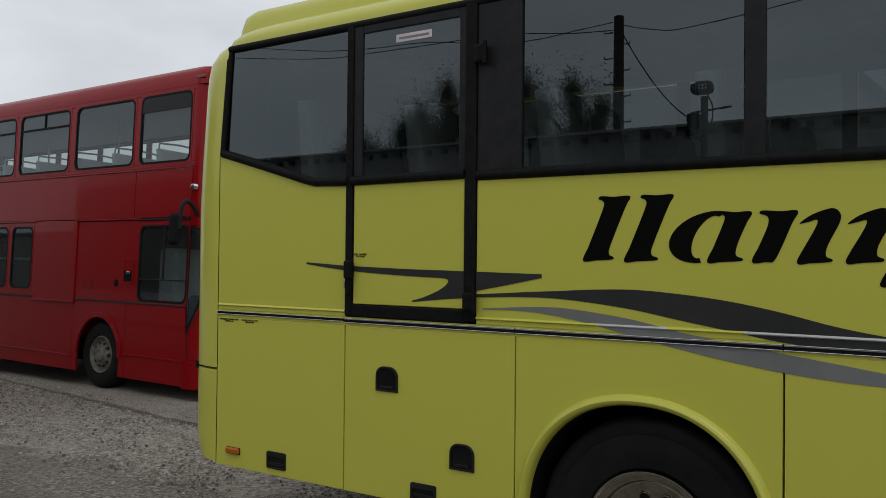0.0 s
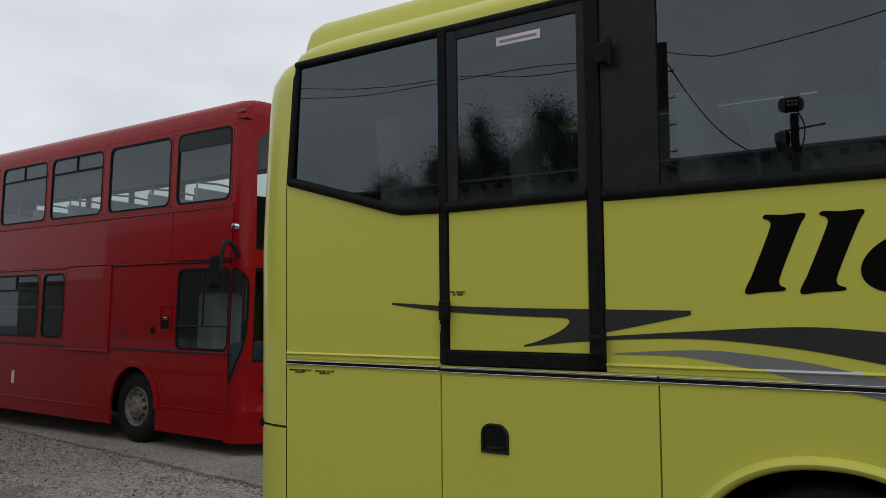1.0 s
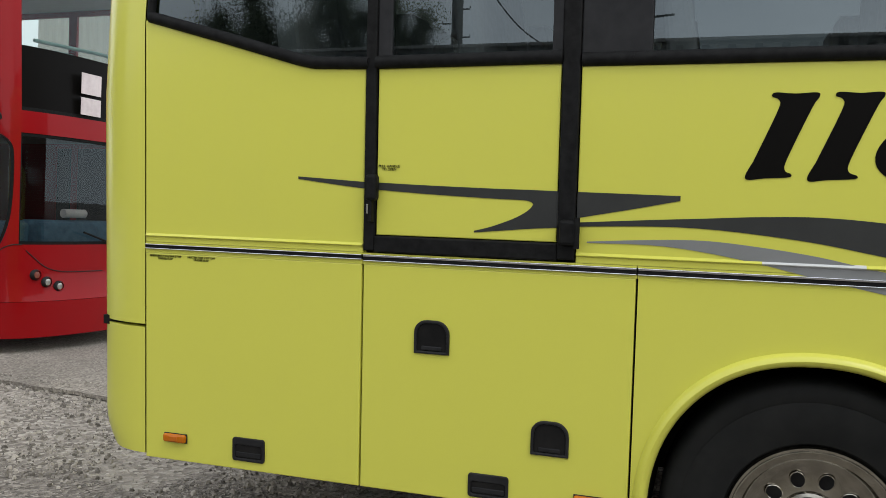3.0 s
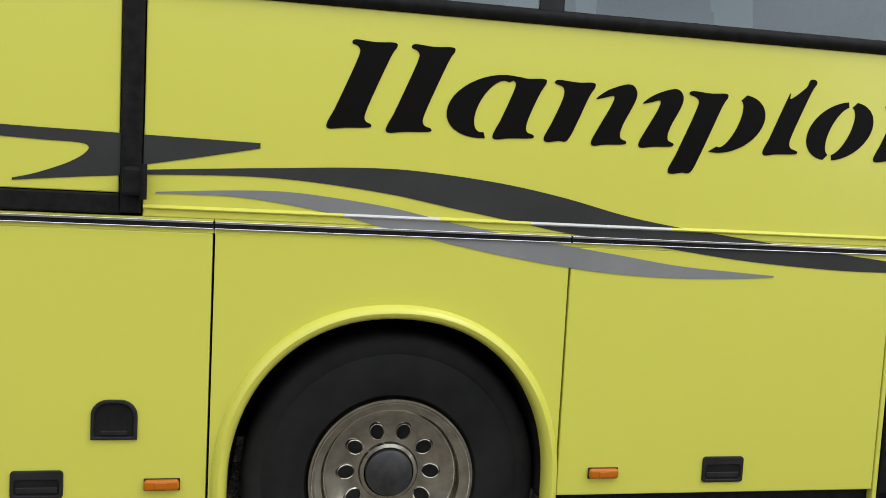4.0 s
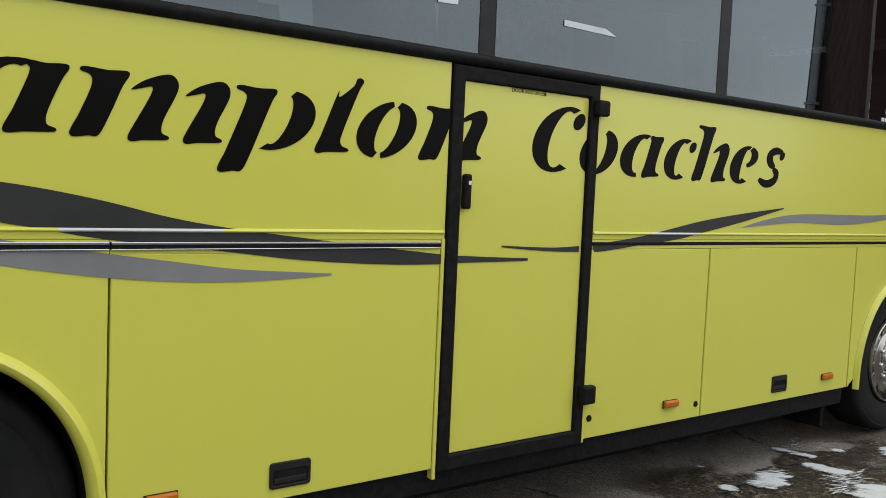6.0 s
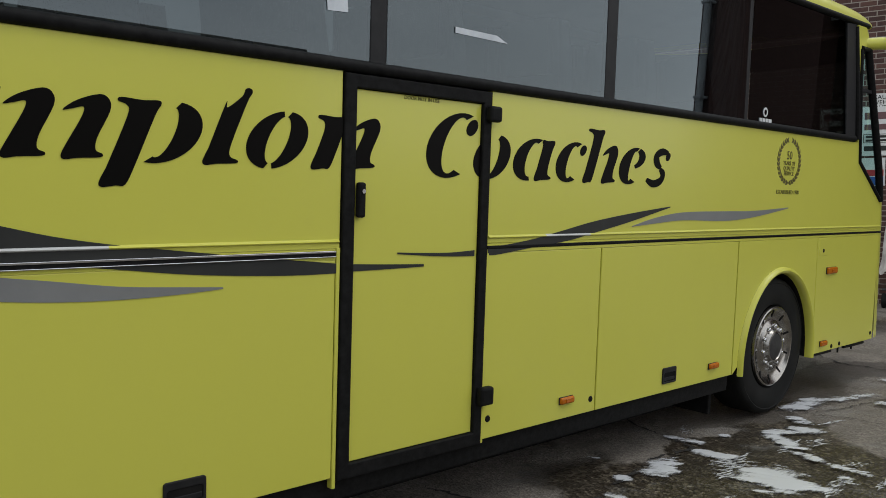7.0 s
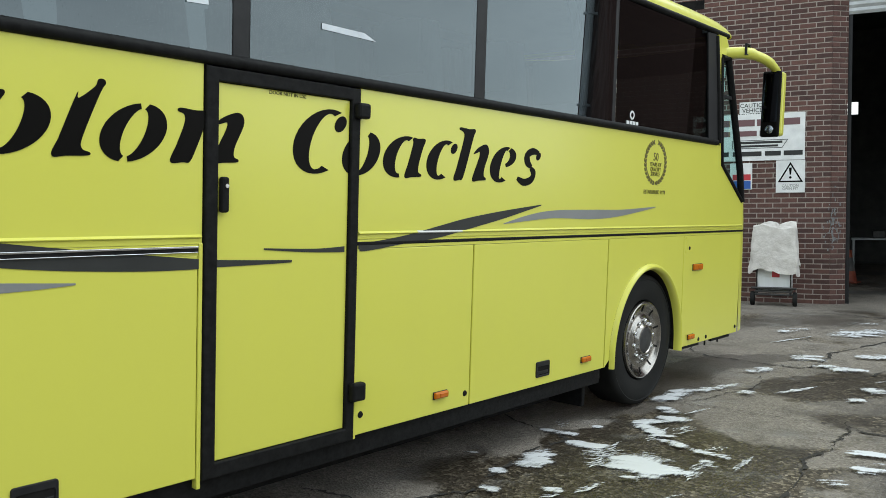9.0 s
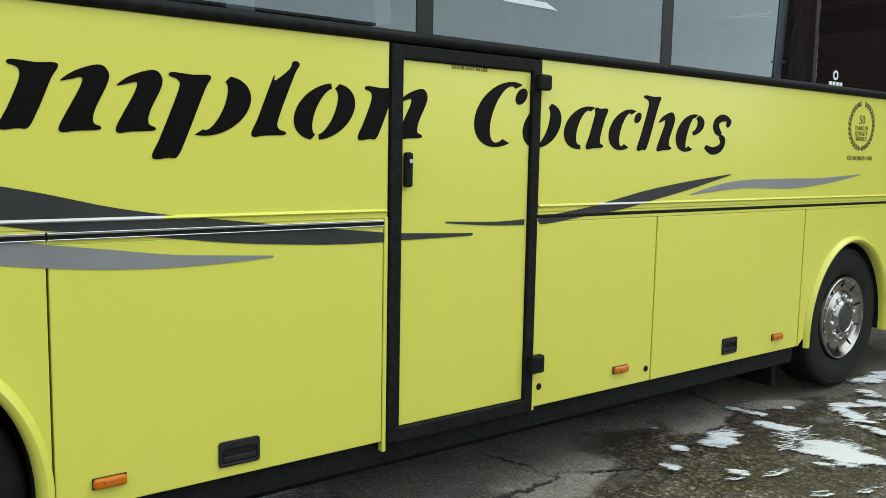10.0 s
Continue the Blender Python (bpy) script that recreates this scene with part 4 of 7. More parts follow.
# swooshes: flat vinyl between an upper and a lower line
def swoosh(name, upper, lower, mat, label, y=-0.0025, cut=None):
    u, d = smooth_line(upper, 5), smooth_line(lower, 5)
    if cut:
        keep = [k for k in range(len(u)) if cut[0] <= u[k][0] <= cut[1]]
        u = [u[k] for k in keep]
        d = [min(d, key=lambda q: abs(q[0] - p[0])) for p in u]
        d = [(p[0], q[1]) for p, q in zip(u, d)]
    b = bmesh.new()
    a, c = [b.verts.new((x, y, z)) for x, z in u], [b.verts.new((x, y, z)) for x, z in d]
    e, f = [b.verts.new((x, y + 0.002, z)) for x, z in u], [b.verts.new((x, y + 0.002, z)) for x, z in d]
    for k in range(len(a) - 1):
        b.faces.new((a[k], a[k + 1], c[k + 1], c[k]))
        b.faces.new((a[k], e[k], e[k + 1], a[k + 1]))
        b.faces.new((c[k], c[k + 1], f[k + 1], f[k]))
    return part(name, b, mat, coach, label)


xs = (3.765, 4.03, 4.21, 4.39, 4.575, 4.767, 4.965, 5.167, 5.38, 5.57, 5.82, 6.05, 6.27, 6.47)
swoosh("swoosh", list(zip(xs, (1.527, 1.545, 1.556, 1.567, 1.571, 1.559, 1.537, 1.501, 1.452, 1.421, 1.391, 1.365, 1.342, 1.322))),
       list(zip(xs, (1.512, 1.522, 1.520, 1.506, 1.484, 1.450, 1.417, 1.383, 1.360, 1.340, 1.311, 1.294, 1.284, 1.283))), VINYL_DARK, "charcoal swoosh")
swoosh("swoosh", [(6.545, 1.316), (6.7, 1.309), (6.83, 1.304), (6.935, 1.3005)], [(6.545, 1.286), (6.7, 1.287), (6.83, 1.288), (6.935, 1.290)], VINYL_DARK, "charcoal swoosh", 0.0012)
xs = (3.807, 4.034, 4.211, 4.393, 4.58, 4.775, 4.972, 5.176, 5.386, 5.6, 5.82, 5.972)
swoosh("swoosh", list(zip(xs, (1.46, 1.475, 1.479, 1.464, 1.439, 1.399, 1.368, 1.338, 1.31, 1.281, 1.266, 1.257))),
       list(zip(xs, (1.455, 1.456, 1.439, 1.407, 1.366, 1.327, 1.292, 1.263, 1.244, 1.237, 1.242, 1.251))), VINYL_GREY, "grey swoosh")
swoosh("swoosh", [(2.652, 1.672), (2.80, 1.664), (2.94, 1.656)], [(2.652, 1.662), (2.80, 1.645), (2.94, 1.630)], VINYL_DARK, "charcoal swoosh")
swoosh("swoosh", [(2.99, 1.655), (3.20, 1.648), (3.45, 1.642), (3.58, 1.6405), (3.607, 1.640)], [(2.99, 1.627), (3.2, 1.615), (3.45, 1.605), (3.58, 1.601), (3.607, 1.588)], VINYL_DARK, "charcoal swoosh")
swoosh("swoosh", [(3.385, 1.483), (3.449, 1.500), (3.53, 1.531), (3.578, 1.557), (3.600, 1.576), (3.607, 1.588)], [(3.385, 1.476), (3.449, 1.483), (3.53, 1.491), (3.578, 1.496), (3.600, 1.498), (3.607, 1.499)], VINYL_DARK, "charcoal swoosh")
swoosh("swoosh", [(3.607, 1.640), (3.65, 1.639), (3.699, 1.638)], [(3.607, 1.499), (3.65, 1.502), (3.699, 1.506)], VINYL_DARK, "charcoal swoosh")
swoosh("swoosh", [(3.768, 1.637), (3.95, 1.634), (4.125, 1.631)], [(3.768, 1.543), (3.95, 1.578), (4.125, 1.614)], VINYL_DARK, "charcoal swoosh")
xs = (7.33, 7.40, 7.658, 7.92, 8.14, 8.474, 8.857)
swoosh("swoosh", list(zip(xs, (1.362, 1.366, 1.396, 1.442, 1.480, 1.522, 1.561))), list(zip(xs, (1.326, 1.327, 1.355, 1.381, 1.418, 1.477, 1.555))), VINYL_DARK, "charcoal swoosh")
swoosh("swoosh", [(6.783, 1.356), (6.95, 1.349), (7.1, 1.346), (7.245, 1.352)], [(6.783, 1.349), (6.95, 1.336), (7.1, 1.328), (7.245, 1.325)], VINYL_DARK, "charcoal swoosh", 0.0012)
xs = (8.476, 8.72, 9.01, 9.49, 9.878, 10.377)
swoosh("swoosh", list(zip(xs, (1.449, 1.497, 1.527, 1.534, 1.537, 1.562))), list(zip(xs, (1.446, 1.463, 1.479, 1.472, 1.495, 1.555))), VINYL_GREY, "grey swoosh")


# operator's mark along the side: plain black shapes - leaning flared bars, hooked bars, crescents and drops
def leaning(pts, slant, base):
    return [(x + slant * (z - base), z) for x, z in pts]


def bar_shape(x, z0, z1, w, serif=0.0, foot=0.0, point=0.0):
    """A bar with a flared head to one side and a flared foot to the other."""
    top = [(x + w, z1 - 0.05), (x + w + 0.006, z1 - 0.014), (x + w - 0.008, z1), (x + w * 0.3 + point, z1 - 0.003)]
    if serif:
        top += [(x - serif, z1 + 0.001), (x - serif - 0.005, z1 - 0.012), (x - serif * 0.35, z1 - 0.024)]
    elif point:
        top += [(x + w - 0.028, z1 - 0.03), (x + 0.012, z1 - 0.075)]
    low = [(x, z0 + 0.06), (x - 0.004, z0 + 0.014), (x + 0.012, z0 - 0.002), (x + w * 0.6, z0 + 0.004)]
    low += [(x + w + foot, z0 + 0.009), (x + w + foot + 0.003, z0 + 0.02), (x + w + foot * 0.3, z0 + 0.033)] if foot else [(x + w - 0.006, z0 + 0.008)]
    return smooth_line(low + [(x + w, z0 + 0.075)] + top + [(x, z1 - 0.06), (x, z0 + 0.06)], 4)[:-1]


def hook_shape(x, z0, z1, w, hook, foot=0.035):
    """A bar whose head is rounded and reaches back in a hook."""
    pts = [(x, z0 + 0.06), (x - 0.004, z0 + 0.014), (x + 0.012, z0 - 0.002), (x + w * 0.6, z0 + 0.004), (x + w + foot, z0 + 0.009), (x + w + foot + 0.003, z0 + 0.02),
           (x + w + foot * 0.3, z0 + 0.033), (x + w, z0 + 0.075), (x + w + 0.006, z1 - 0.05), (x + w - 0.012, z1 - 0.012), (x + w * 0.42, z1 + 0.002),
           (x - hook * 0.45, z1 - 0.022), (x - hook, z1 - 0.055), (x - hook * 0.5, z1 - 0.05), (x + w * 0.05, z1 - 0.042), (x + w * 0.12, z1 - 0.075), (x, z0 + 0.06)]
    return smooth_line(pts, 4)[:-1]


def crescent_shape(cx, cz, a, b, inner, a0, a1, n=22):
    """The part from a0 to a1 degrees of an oval whose open middle is 2 * inner wide; it thins towards its ends."""
    t = [radians(a0 + (a1 - a0) * k / n) for k in range(n + 1)]
    return [(cx + a * math.cos(q), cz + b * math.sin(q)) for q in t] + [(cx + inner * math.cos(q), cz + (b - 0.02) * math.sin(q)) for q in t[::-1]]


def ribbon_shape(line, widths):
    line = smooth_line(line, 4)
    w = [widths[0] + (widths[1] - widths[0]) * math.sin(math.pi * k / (len(line) - 1)) for k in range(len(line))]
    side = []
    for k, p in enumerate(line):
        d = (Vector(line[min(k + 1, len(line) - 1)]) - Vector(line[max(k - 1, 0)])).normalized()
        side.append((-d.y * w[k] / 2, d.x * w[k] / 2))
    return [(p[0] + q[0], p[1] + q[1]) for p, q in zip(line, side)] + [(p[0] - q[0], p[1] - q[1]) for p, q in zip(line[::-1], side[::-1])]


def drop_shape(cx, cz, r):
    return [(cx + r * math.cos(q * 0.3927), cz + r * 1.1 * math.sin(q * 0.3927)) for q in range(16)]


def mark(shapes, slant, base, y=0.0):
    for pts in shapes:
        o = part("livery_mark", slab(leaning(pts, slant, base), -0.0025, 0.006), VINYL_BLACK, coach)
        o.location.y = y


Z0, ZX, ZC = 1.693, 1.902, 1.982
mark([bar_shape(4.331, Z0, ZC, 0.102, 0.034, 0.032), bar_shape(4.526, Z0 - 0.002, ZC, 0.10, 0.034, 0.04),
      crescent_shape(4.842, 1.798, 0.152, 0.108, 0.052, 72, 278), bar_shape(4.888, Z0 - 0.002, ZX, 0.092, 0.012, 0.04),
      bar_shape(5.067, Z0, ZX, 0.088, 0.045), hook_shape(5.238, Z0 - 0.003, ZX + 0.002, 0.082, 0.055), hook_shape(5.411, Z0, ZX - 0.002, 0.084, 0.055),
      bar_shape(5.562, 1.609, ZX - 0.003, 0.090, 0.045), crescent_shape(5.708, 1.795, 0.130, 0.105, 0.036, -104, 82),
      bar_shape(5.886, Z0, 1.972, 0.080, 0.0, 0.045, 0.03), crescent_shape(6.147, 1.795, 0.124, 0.108, 0.042, 98, 262), crescent_shape(6.149, 1.795, 0.124, 0.108, 0.042, 82, -82),
      bar_shape(6.335, Z0, ZX, 0.090, 0.042)], 0.41, 1.694)
mark([hook_shape(6.520, Z0 + 0.006, ZX + 0.004, 0.080, 0.05)], 0.41, 1.694, 0.0042)
Z0, ZX = 1.681, 1.884
mark([crescent_shape(7.05, 1.824, 0.163, 0.146, 0.068, 68, 300), drop_shape(7.124, 1.908, 0.034), crescent_shape(7.302, 1.783, 0.114, 0.103, 0.036, 98, 262)], 0.36, 1.68, 0.0042)
mark([crescent_shape(7.304, 1.783, 0.114, 0.103, 0.036, 82, -82),
      crescent_shape(7.580, 1.783, 0.130, 0.103, 0.044, 72, 278), bar_shape(7.634, Z0, ZX - 0.002, 0.078, 0.006, 0.035),
      crescent_shape(7.885, 1.783, 0.119, 0.103, 0.036, 68, 300), drop_shape(7.955, 1.846, 0.025),
      bar_shape(8.015, Z0, 1.962, 0.076, 0.05), hook_shape(8.174, Z0, ZX, 0.080, 0.045, 0.03),
      crescent_shape(8.418, 1.783, 0.117, 0.102, 0.024, 76, 300), crescent_shape(8.424, 1.826, 0.100, 0.058, 0.040, 70, -75),
      ribbon_shape([(8.742, 1.868), (8.675, 1.874), (8.630, 1.848), (8.655, 1.805), (8.700, 1.782)], (0.020, 0.052)),
      ribbon_shape([(8.695, 1.775), (8.735, 1.748), (8.728, 1.708), (8.660, 1.690), (8.585, 1.712)], (0.020, 0.050)),
      drop_shape(8.748, 1.848, 0.022)], 0.36, 1.68)

# anniversary wreath by the front
GOLD = material("dark_gold_vinyl", (0.10, 0.085, 0.02), 0.4)
wreath = thing("wreath", "dark gold laurel wreath emblem", "")
wreath.parent = coach
b = bmesh.new()
for side in (-1, 1):
    for k in range(14):
        a = radians(-82 + 158 * k / 13)
        for off, turn in ((0.0, 35), (0.028, -35)):
            cx, cz = 10.35 + side * (0.155 + off * 0.6) * math.cos(a), 1.885 + (0.145 + off * 0.4) * math.sin(a)
            d = a + math.pi / 2 + radians(turn)
            dx, dz = side * math.cos(d), math.sin(d)
            pts = [(cx - 0.023 * dx, cz - 0.023 * dz), (cx - 0.0105 * dz, cz + 0.0105 * dx), (cx + 0.023 * dx, cz + 0.023 * dz), (cx + 0.0105 * dz, cz - 0.0105 * dx)]
            slab(pts, -0.002, 0.002, 0, bm=b)
part("leaves", b, GOLD, wreath)
words("50", 0.085, GOLD, wreath, pose(10.35, -0.002, 1.925, 90))
words("YEARS OF\nQUALITY\nSERVICE", 0.042, GOLD, wreath, pose(10.35, -0.002, 1.835, 90))
words("ESTABLISHED 1978", 0.042, GOLD, wreath, pose(10.35, -0.002, 1.668, 90))
# maker's badge on the window, as plain shapes
badge = part("badge", lathe([(0.018, 0.010), (0.032, 0.010), (0.032, 0.012)], 20, None, (9.98, 0, 2.20)), WHITE_PAINT, coach)
for k in range(4):
    part("badge_bar", box(9.90 + 0.045 * k, 9.935 + 0.045 * k, 0.009, 0.012, 2.135, 2.158), WHITE_PAINT, badge)


# wheels
def wheel(x, y, front):
    w = thing("wheel", "front wheel with stainless nut-ring cover" if front else "rear wheel with dull polished alloy disc", "")
    w.parent, w.matrix_basis = coach, pose(x, y, 0.560 if front else 0.480)
    R = 0.497 if front else 0.527
    tyre = [(0.296, 0.02), (0.306, 0.004), (0.33, -0.002), (0.38, -0.010), (0.43, -0.010), (0.452, -0.004), (0.458, -0.008), (R - 0.030, -0.004), (R - 0.018, 0.002), (R - 0.008, 0.014), (R - 0.002, 0.036),
            (R, 0.07), (R, 0.23), (R - 0.015, 0.26), (0.45, 0.29), (0.29, 0.29)]
    part("tyre", lathe(tyre, 72), TYRE, w, "", True)
    if front:
        rim = [(0.294, 0.012), (0.288, -0.010), (0.280, -0.014), (0.272, -0.012), (0.262, -0.002), (0.235, 0.010), (0.205, 0.018), (0.180, 0.016), (0.168, 0.006), (0.160, 0.000), (0.128, -0.002), (0.120, -0.012), (0.112, -0.028), (0.100, -0.030), (0.094, -0.022)]
        part("rim", lathe(rim, 60), STEEL_CAP, w, "stainless wheel cover", True)
        part("hub_cap", lathe([(0.094, -0.020), (0.090, -0.026), (0.08, -0.028), (0.0, -0.030)], 32), HUB_BLACK, w, "", True)
        first = None
        for k in range(10):
            a = 2 * math.pi * k / 10 + 0.2
            m = Matrix.Translation((0.146 * math.cos(a), 0.0, 0.146 * math.sin(a)))
            if first is None:
                first = part("wheel_nut", lathe([(0.017, 0.006), (0.0165, -0.012), (0.012, -0.020), (0.0, -0.023)], 12), CHROME, w, "", True)
                first.matrix_basis = m
            else:
                share(first, w, m)
        first = None
        for k in range(10):
            a = 2 * math.pi * (k + 0.5) / 10
            m = Matrix.Rotation(-a, 4, "Y") @ Matrix.Translation((0.236, 0.010, 0)) @ Matrix.Rotation(radians(-19), 4, "Z")
            if first is None:
                first = part("slot", box(-0.026, 0.026, -0.006, 0.006, -0.007, 0.007, 0.003), DARK, w)
                first.matrix_basis = m
            else:
                share(first, w, m)
    else:
        rim = [(r * 1.012, d) for r, d in ((0.294, 0.012), (0.288, -0.006), (0.280, -0.006), (0.274, 0.004), (0.262, 0.010), (0.246, 0.016), (0.240, 0.05), (0.228, 0.064), (0.205, 0.070), (0.19, 0.082),
               (0.135, 0.096), (0.108, 0.094), (0.102, 0.084), (0.090, 0.080), (0.085, 0.084))]
        part("rim", lathe(rim, 64), ALLOY, w, "dull polished alloy disc", True)
        part("hub_cap", lathe([(0.086, 0.08), (0.084, 0.066), (0.076, 0.060), (0.0, 0.058)], 40), HUB_BLACK, w, "", True)
        first = None
        for k in range(10):
            a = 2 * math.pi * k / 10
            m = Matrix.Rotation(-a, 4, "Y") @ Matrix.Translation((0.155, 0.0905, 0)) @ Matrix.Rotation(radians(-14.3), 4, "Z")
            if first is None:
                first = part("hand_hole", slab([(0.031 * math.cos(q * 0.2618), 0.025 * math.sin(q * 0.2618)) for q in range(24)], -0.004, 0.004, 0.001), DARK, w)
                first.matrix_basis = m
                rimlet = part("hole_rim", tube([(0.032 * math.cos(q * 0.2618), -0.003, 0.026 * math.sin(q * 0.2618)) for q in range(24)], 0.0022, 6, None, True), ALLOY, w, "", True)
                rimlet.matrix_basis = m
            else:
                share(first, w, m)
                share(rimlet, w, m)
    return w


wheel(RX + 0.016, 0.085, False)
wheel(FX + 0.02, 0.05, True)
for x in (RX, FX):
    w = thing("wheel", "", "")
    w.parent, w.matrix_basis = coach, pose(x, 2.15, 0.5)
    part("tyre", lathe([(0.05, 0.0), (0.45, 0.0), (0.515, 0.05), (0.515, 0.25), (0.45, 0.29), (0.05, 0.29)], 40), TYRE, w, "", True)

# far side, floor and inside
part("far_side", box(1.95, 12.1, 2.46, 2.5, 0.45, 2.1), YELLOW, coach)
for x0, x1 in panes + ((2.0, 3.95),):
    p = part("window", box(x0, x1, 2.47, 2.476, 2.1, 2.97), DARKGLASS, coach)
    p.visible_shadow = False
for x in (3.98, 5.07, 6.66, 8.23, 9.72, 11.35):
    part("window_post", box(x - 0.045, x + 0.045, 2.45, 2.49, 2.1, 2.98), TRIM, coach)
CLOTH_GREY = grain(material("seat_cloth", (0.58, 0.60, 0.60), 0.9), 25, (0.52, 0.54, 0.54), (0.64, 0.66, 0.66), bump=0.2)
COVER = grain(material("pale_cover", (0.62, 0.64, 0.64), 0.85), 14, (0.56, 0.58, 0.58), (0.68, 0.70, 0.70), bump=0.3)
INNER = grain(material("grey_lining", (0.18, 0.185, 0.19), 0.85), 6, (0.15, 0.155, 0.16), (0.21, 0.215, 0.22))
part("far_lining", box(1.95, 12.0, 2.435, 2.455, 1.4, 2.1), INNER, coach)
part("rear_lining", box(1.955, 1.985, 0.35, 2.44, 1.42, 2.99), INNER, coach)
part("floor", box(1.95, 11.6, 0.06, 2.45, 1.36, 1.42), INNER, coach)
part("ceiling", box(1.98, 11.5, 0.06, 2.44, 3.0, 3.02), INNER, coach)
for y in (0.30, 2.0):
    part("luggage_rack", slab([(y - 0.22, 2.90), (y + 0.22, 2.88), (y + 0.2, 2.97), (y - 0.22, 2.98)], 4.2, 11.0, 0.01, axis="x"), INNER, coach)


DARK_CLOTH = grain(material("dark_seat_cloth", (0.10, 0.105, 0.115), 0.9), 25, (0.08, 0.085, 0.095), (0.13, 0.135, 0.145), bump=0.2)


def seat(x, y, tall, cloth, label):
    s = thing("seat", label, "")
    s.parent, s.matrix_basis = coach, pose(x, y, 1.42)
    top = tall
    back = [(0.0, 0.42), (0.13, 0.40), (0.02, top), (-0.07, top)]
    part("backrest", slab(back, -0.21, 0.21, 0.03, 3), cloth, s)
    cover = [(-0.085, top - 0.28), (0.052, top - 0.28), (0.028, top + 0.01), (-0.078, top + 0.01)]
    part("head_cover", slab(cover, -0.15, 0.15, 0.02, 3), cloth, s)
    part("cushion", box(0.08, 0.52, -0.21, 0.21, 0.32, 0.46, 0.04, 3), cloth, s)


for k in range(10):
    for y in (0.31, 0.76, 1.70, 2.14):
        seat(2.52 + 0.78 * k, y, 1.20 if k == 0 else 1.10, CLOTH_GREY if k < 4 else DARK_CLOTH, "seat in a pale grey cover" if k < 4 else "seat in dark cloth")
# dark pleats drawn in where the dark building is mirrored in the glass
PLEATS = grain(material("dark_curtain", (0.05, 0.052, 0.055), 0.9), 8, (0.03, 0.032, 0.035), (0.16, 0.165, 0.17), stretch=(16, 1, 0.4), bump=0.4)
b = bmesh.new()
rowset = []
for z, x0 in ((2.12, 9.40), (2.35, 9.33), (2.57, 9.25), (2.80, 9.17), (2.95, 9.04)):
    rowset.append([b.verts.new((x0 + (9.72 - x0) * k / 14, 0.055 + 0.02 * math.sin(k * 2.1), z)) for k in range(15)])
for p, q in zip(rowset, rowset[1:]):
    for k in range(14):
        b.faces.new((p[k], p[k + 1], q[k + 1], q[k]))
part("curtain", b, PLEATS, coach, "dark pleated sheet, drawn in for the building mirrored there", True)


# ---- the red double-decker ----
bus = thing("double_decker_bus", "faded red double-decker bus with dusty windows, parked on hardstanding", "bus", pose(-4.092, 3.214, 0.107, 0, 0.3, -1.73) @ Matrix.Scale(0.909, 4))
BW, B0, B1 = 2.5, -7.9, 2.02              # width, rear and front of the straight side


def bplate(name, pts, y0=0.0, y1=0.03, w=0.004, mat=None, label="", parent=bus):
    return part(name, slab(pts, y0, y1, w), mat or RED, parent, label)


ARF, ARR = (0.01, 0.49), (-5.04, 0.49)


def cut_panel(x0, x1, z0, z1, hub=None, r=0.53):
    if hub is None:
        return rect(x0, x1, z0, z1)
    a = arc(hub[0], hub[1], r, r + 0.03, 180, 0, 20)
    return [(x0, z0), (hub[0] - r, z0)] + a + [(hub[0] + r, z0), (x1, z0), (x1, z1), (x0, z1)]


# lower skirt and body panels
bplate("skirt_panel", cut_panel(B0, -3.9, 0.20, 1.245, ARR))
bplate("skirt_panel", rect(-3.896, -0.66, 0.20, 1.245))
bplate("skirt_panel", cut_panel(-0.656, 0.66, 0.20, 1.245, ARF))
bplate("skirt_panel", [(0.664, 0.20), (2.0, 0.20), (2.02, 0.5), (2.0, 0.86), (1.97, 1.245), (0.664, 1.245)])
part("skirt_ridge", box(-3.9, -0.66, -0.012, 0, 0.40, 0.425, 0.004), RED, bus)
part("skirt_ridge", box(0.66, 2.0, -0.012, 0, 0.52, 0.54, 0.004), RED, bus)
for x0, x1 in ((B0, -1.835), (-0.615, 1.97)):
    part("rubbing_strip", box(x0, x1, -0.012, 0.02, 1.246, 1.268, 0.004), VINYL_DARK, bus, "dark grey waist strip")
# lower deck window band
lows = ((-7.5, -5.95), (-5.66, -4.28), (-4.13, -2.66), (-2.55, -1.9))
edges = [B0] + [e for w in lows for e in w] + [-1.82]
bplate("window_band", rect(B0, -1.82, 1.27, 1.36))
bplate("window_band", rect(B0, -1.82, 2.36, 2.415))
for a, c in zip(edges[0::2], edges[1::2]):
    bplate("window_pillar", rect(a, c, 1.362, 2.358))
bplate("side_panel", rect(-1.80, -0.645, 1.22, 2.43), -0.016, 0.02, 0.006, label="raised blank red panel")
part("panel_lip", box(-1.83, -0.62, -0.028, 0, 1.195, 1.222, 0.006), RED, bus)
bplate("side_panel", rect(-0.64, 0.88, 1.27, 2.41))
bplate("cab_surround", rect(0.885, 1.97, 1.27, 1.285))
bplate("cab_surround", rect(0.885, 1.97, 2.36, 2.41))
part("drip_rail", box(B0, -1.8, -0.02, 0.02, 2.418, 2.44, 0.005), RED, bus)
part("drip_rail", box(-0.66, 0.9, -0.02, 0.02, 2.418, 2.44, 0.005), RED, bus)
part("drip_rail", box(0.88, 1.98, -0.02, 0.02, 2.41, 2.43, 0.005), TRIM, bus)
# between decks
for x0, x1 in ((B0, -6.05), (-6.046, 0.735), (0.745, 1.98)):
    bplate("between_decks_panel", rect(x0, x1, 2.445, 3.10), label="glossy red panel")
part("drip_rail", box(B0, 1.98, -0.014, 0.02, 3.105, 3.13, 0.005), RED, bus)
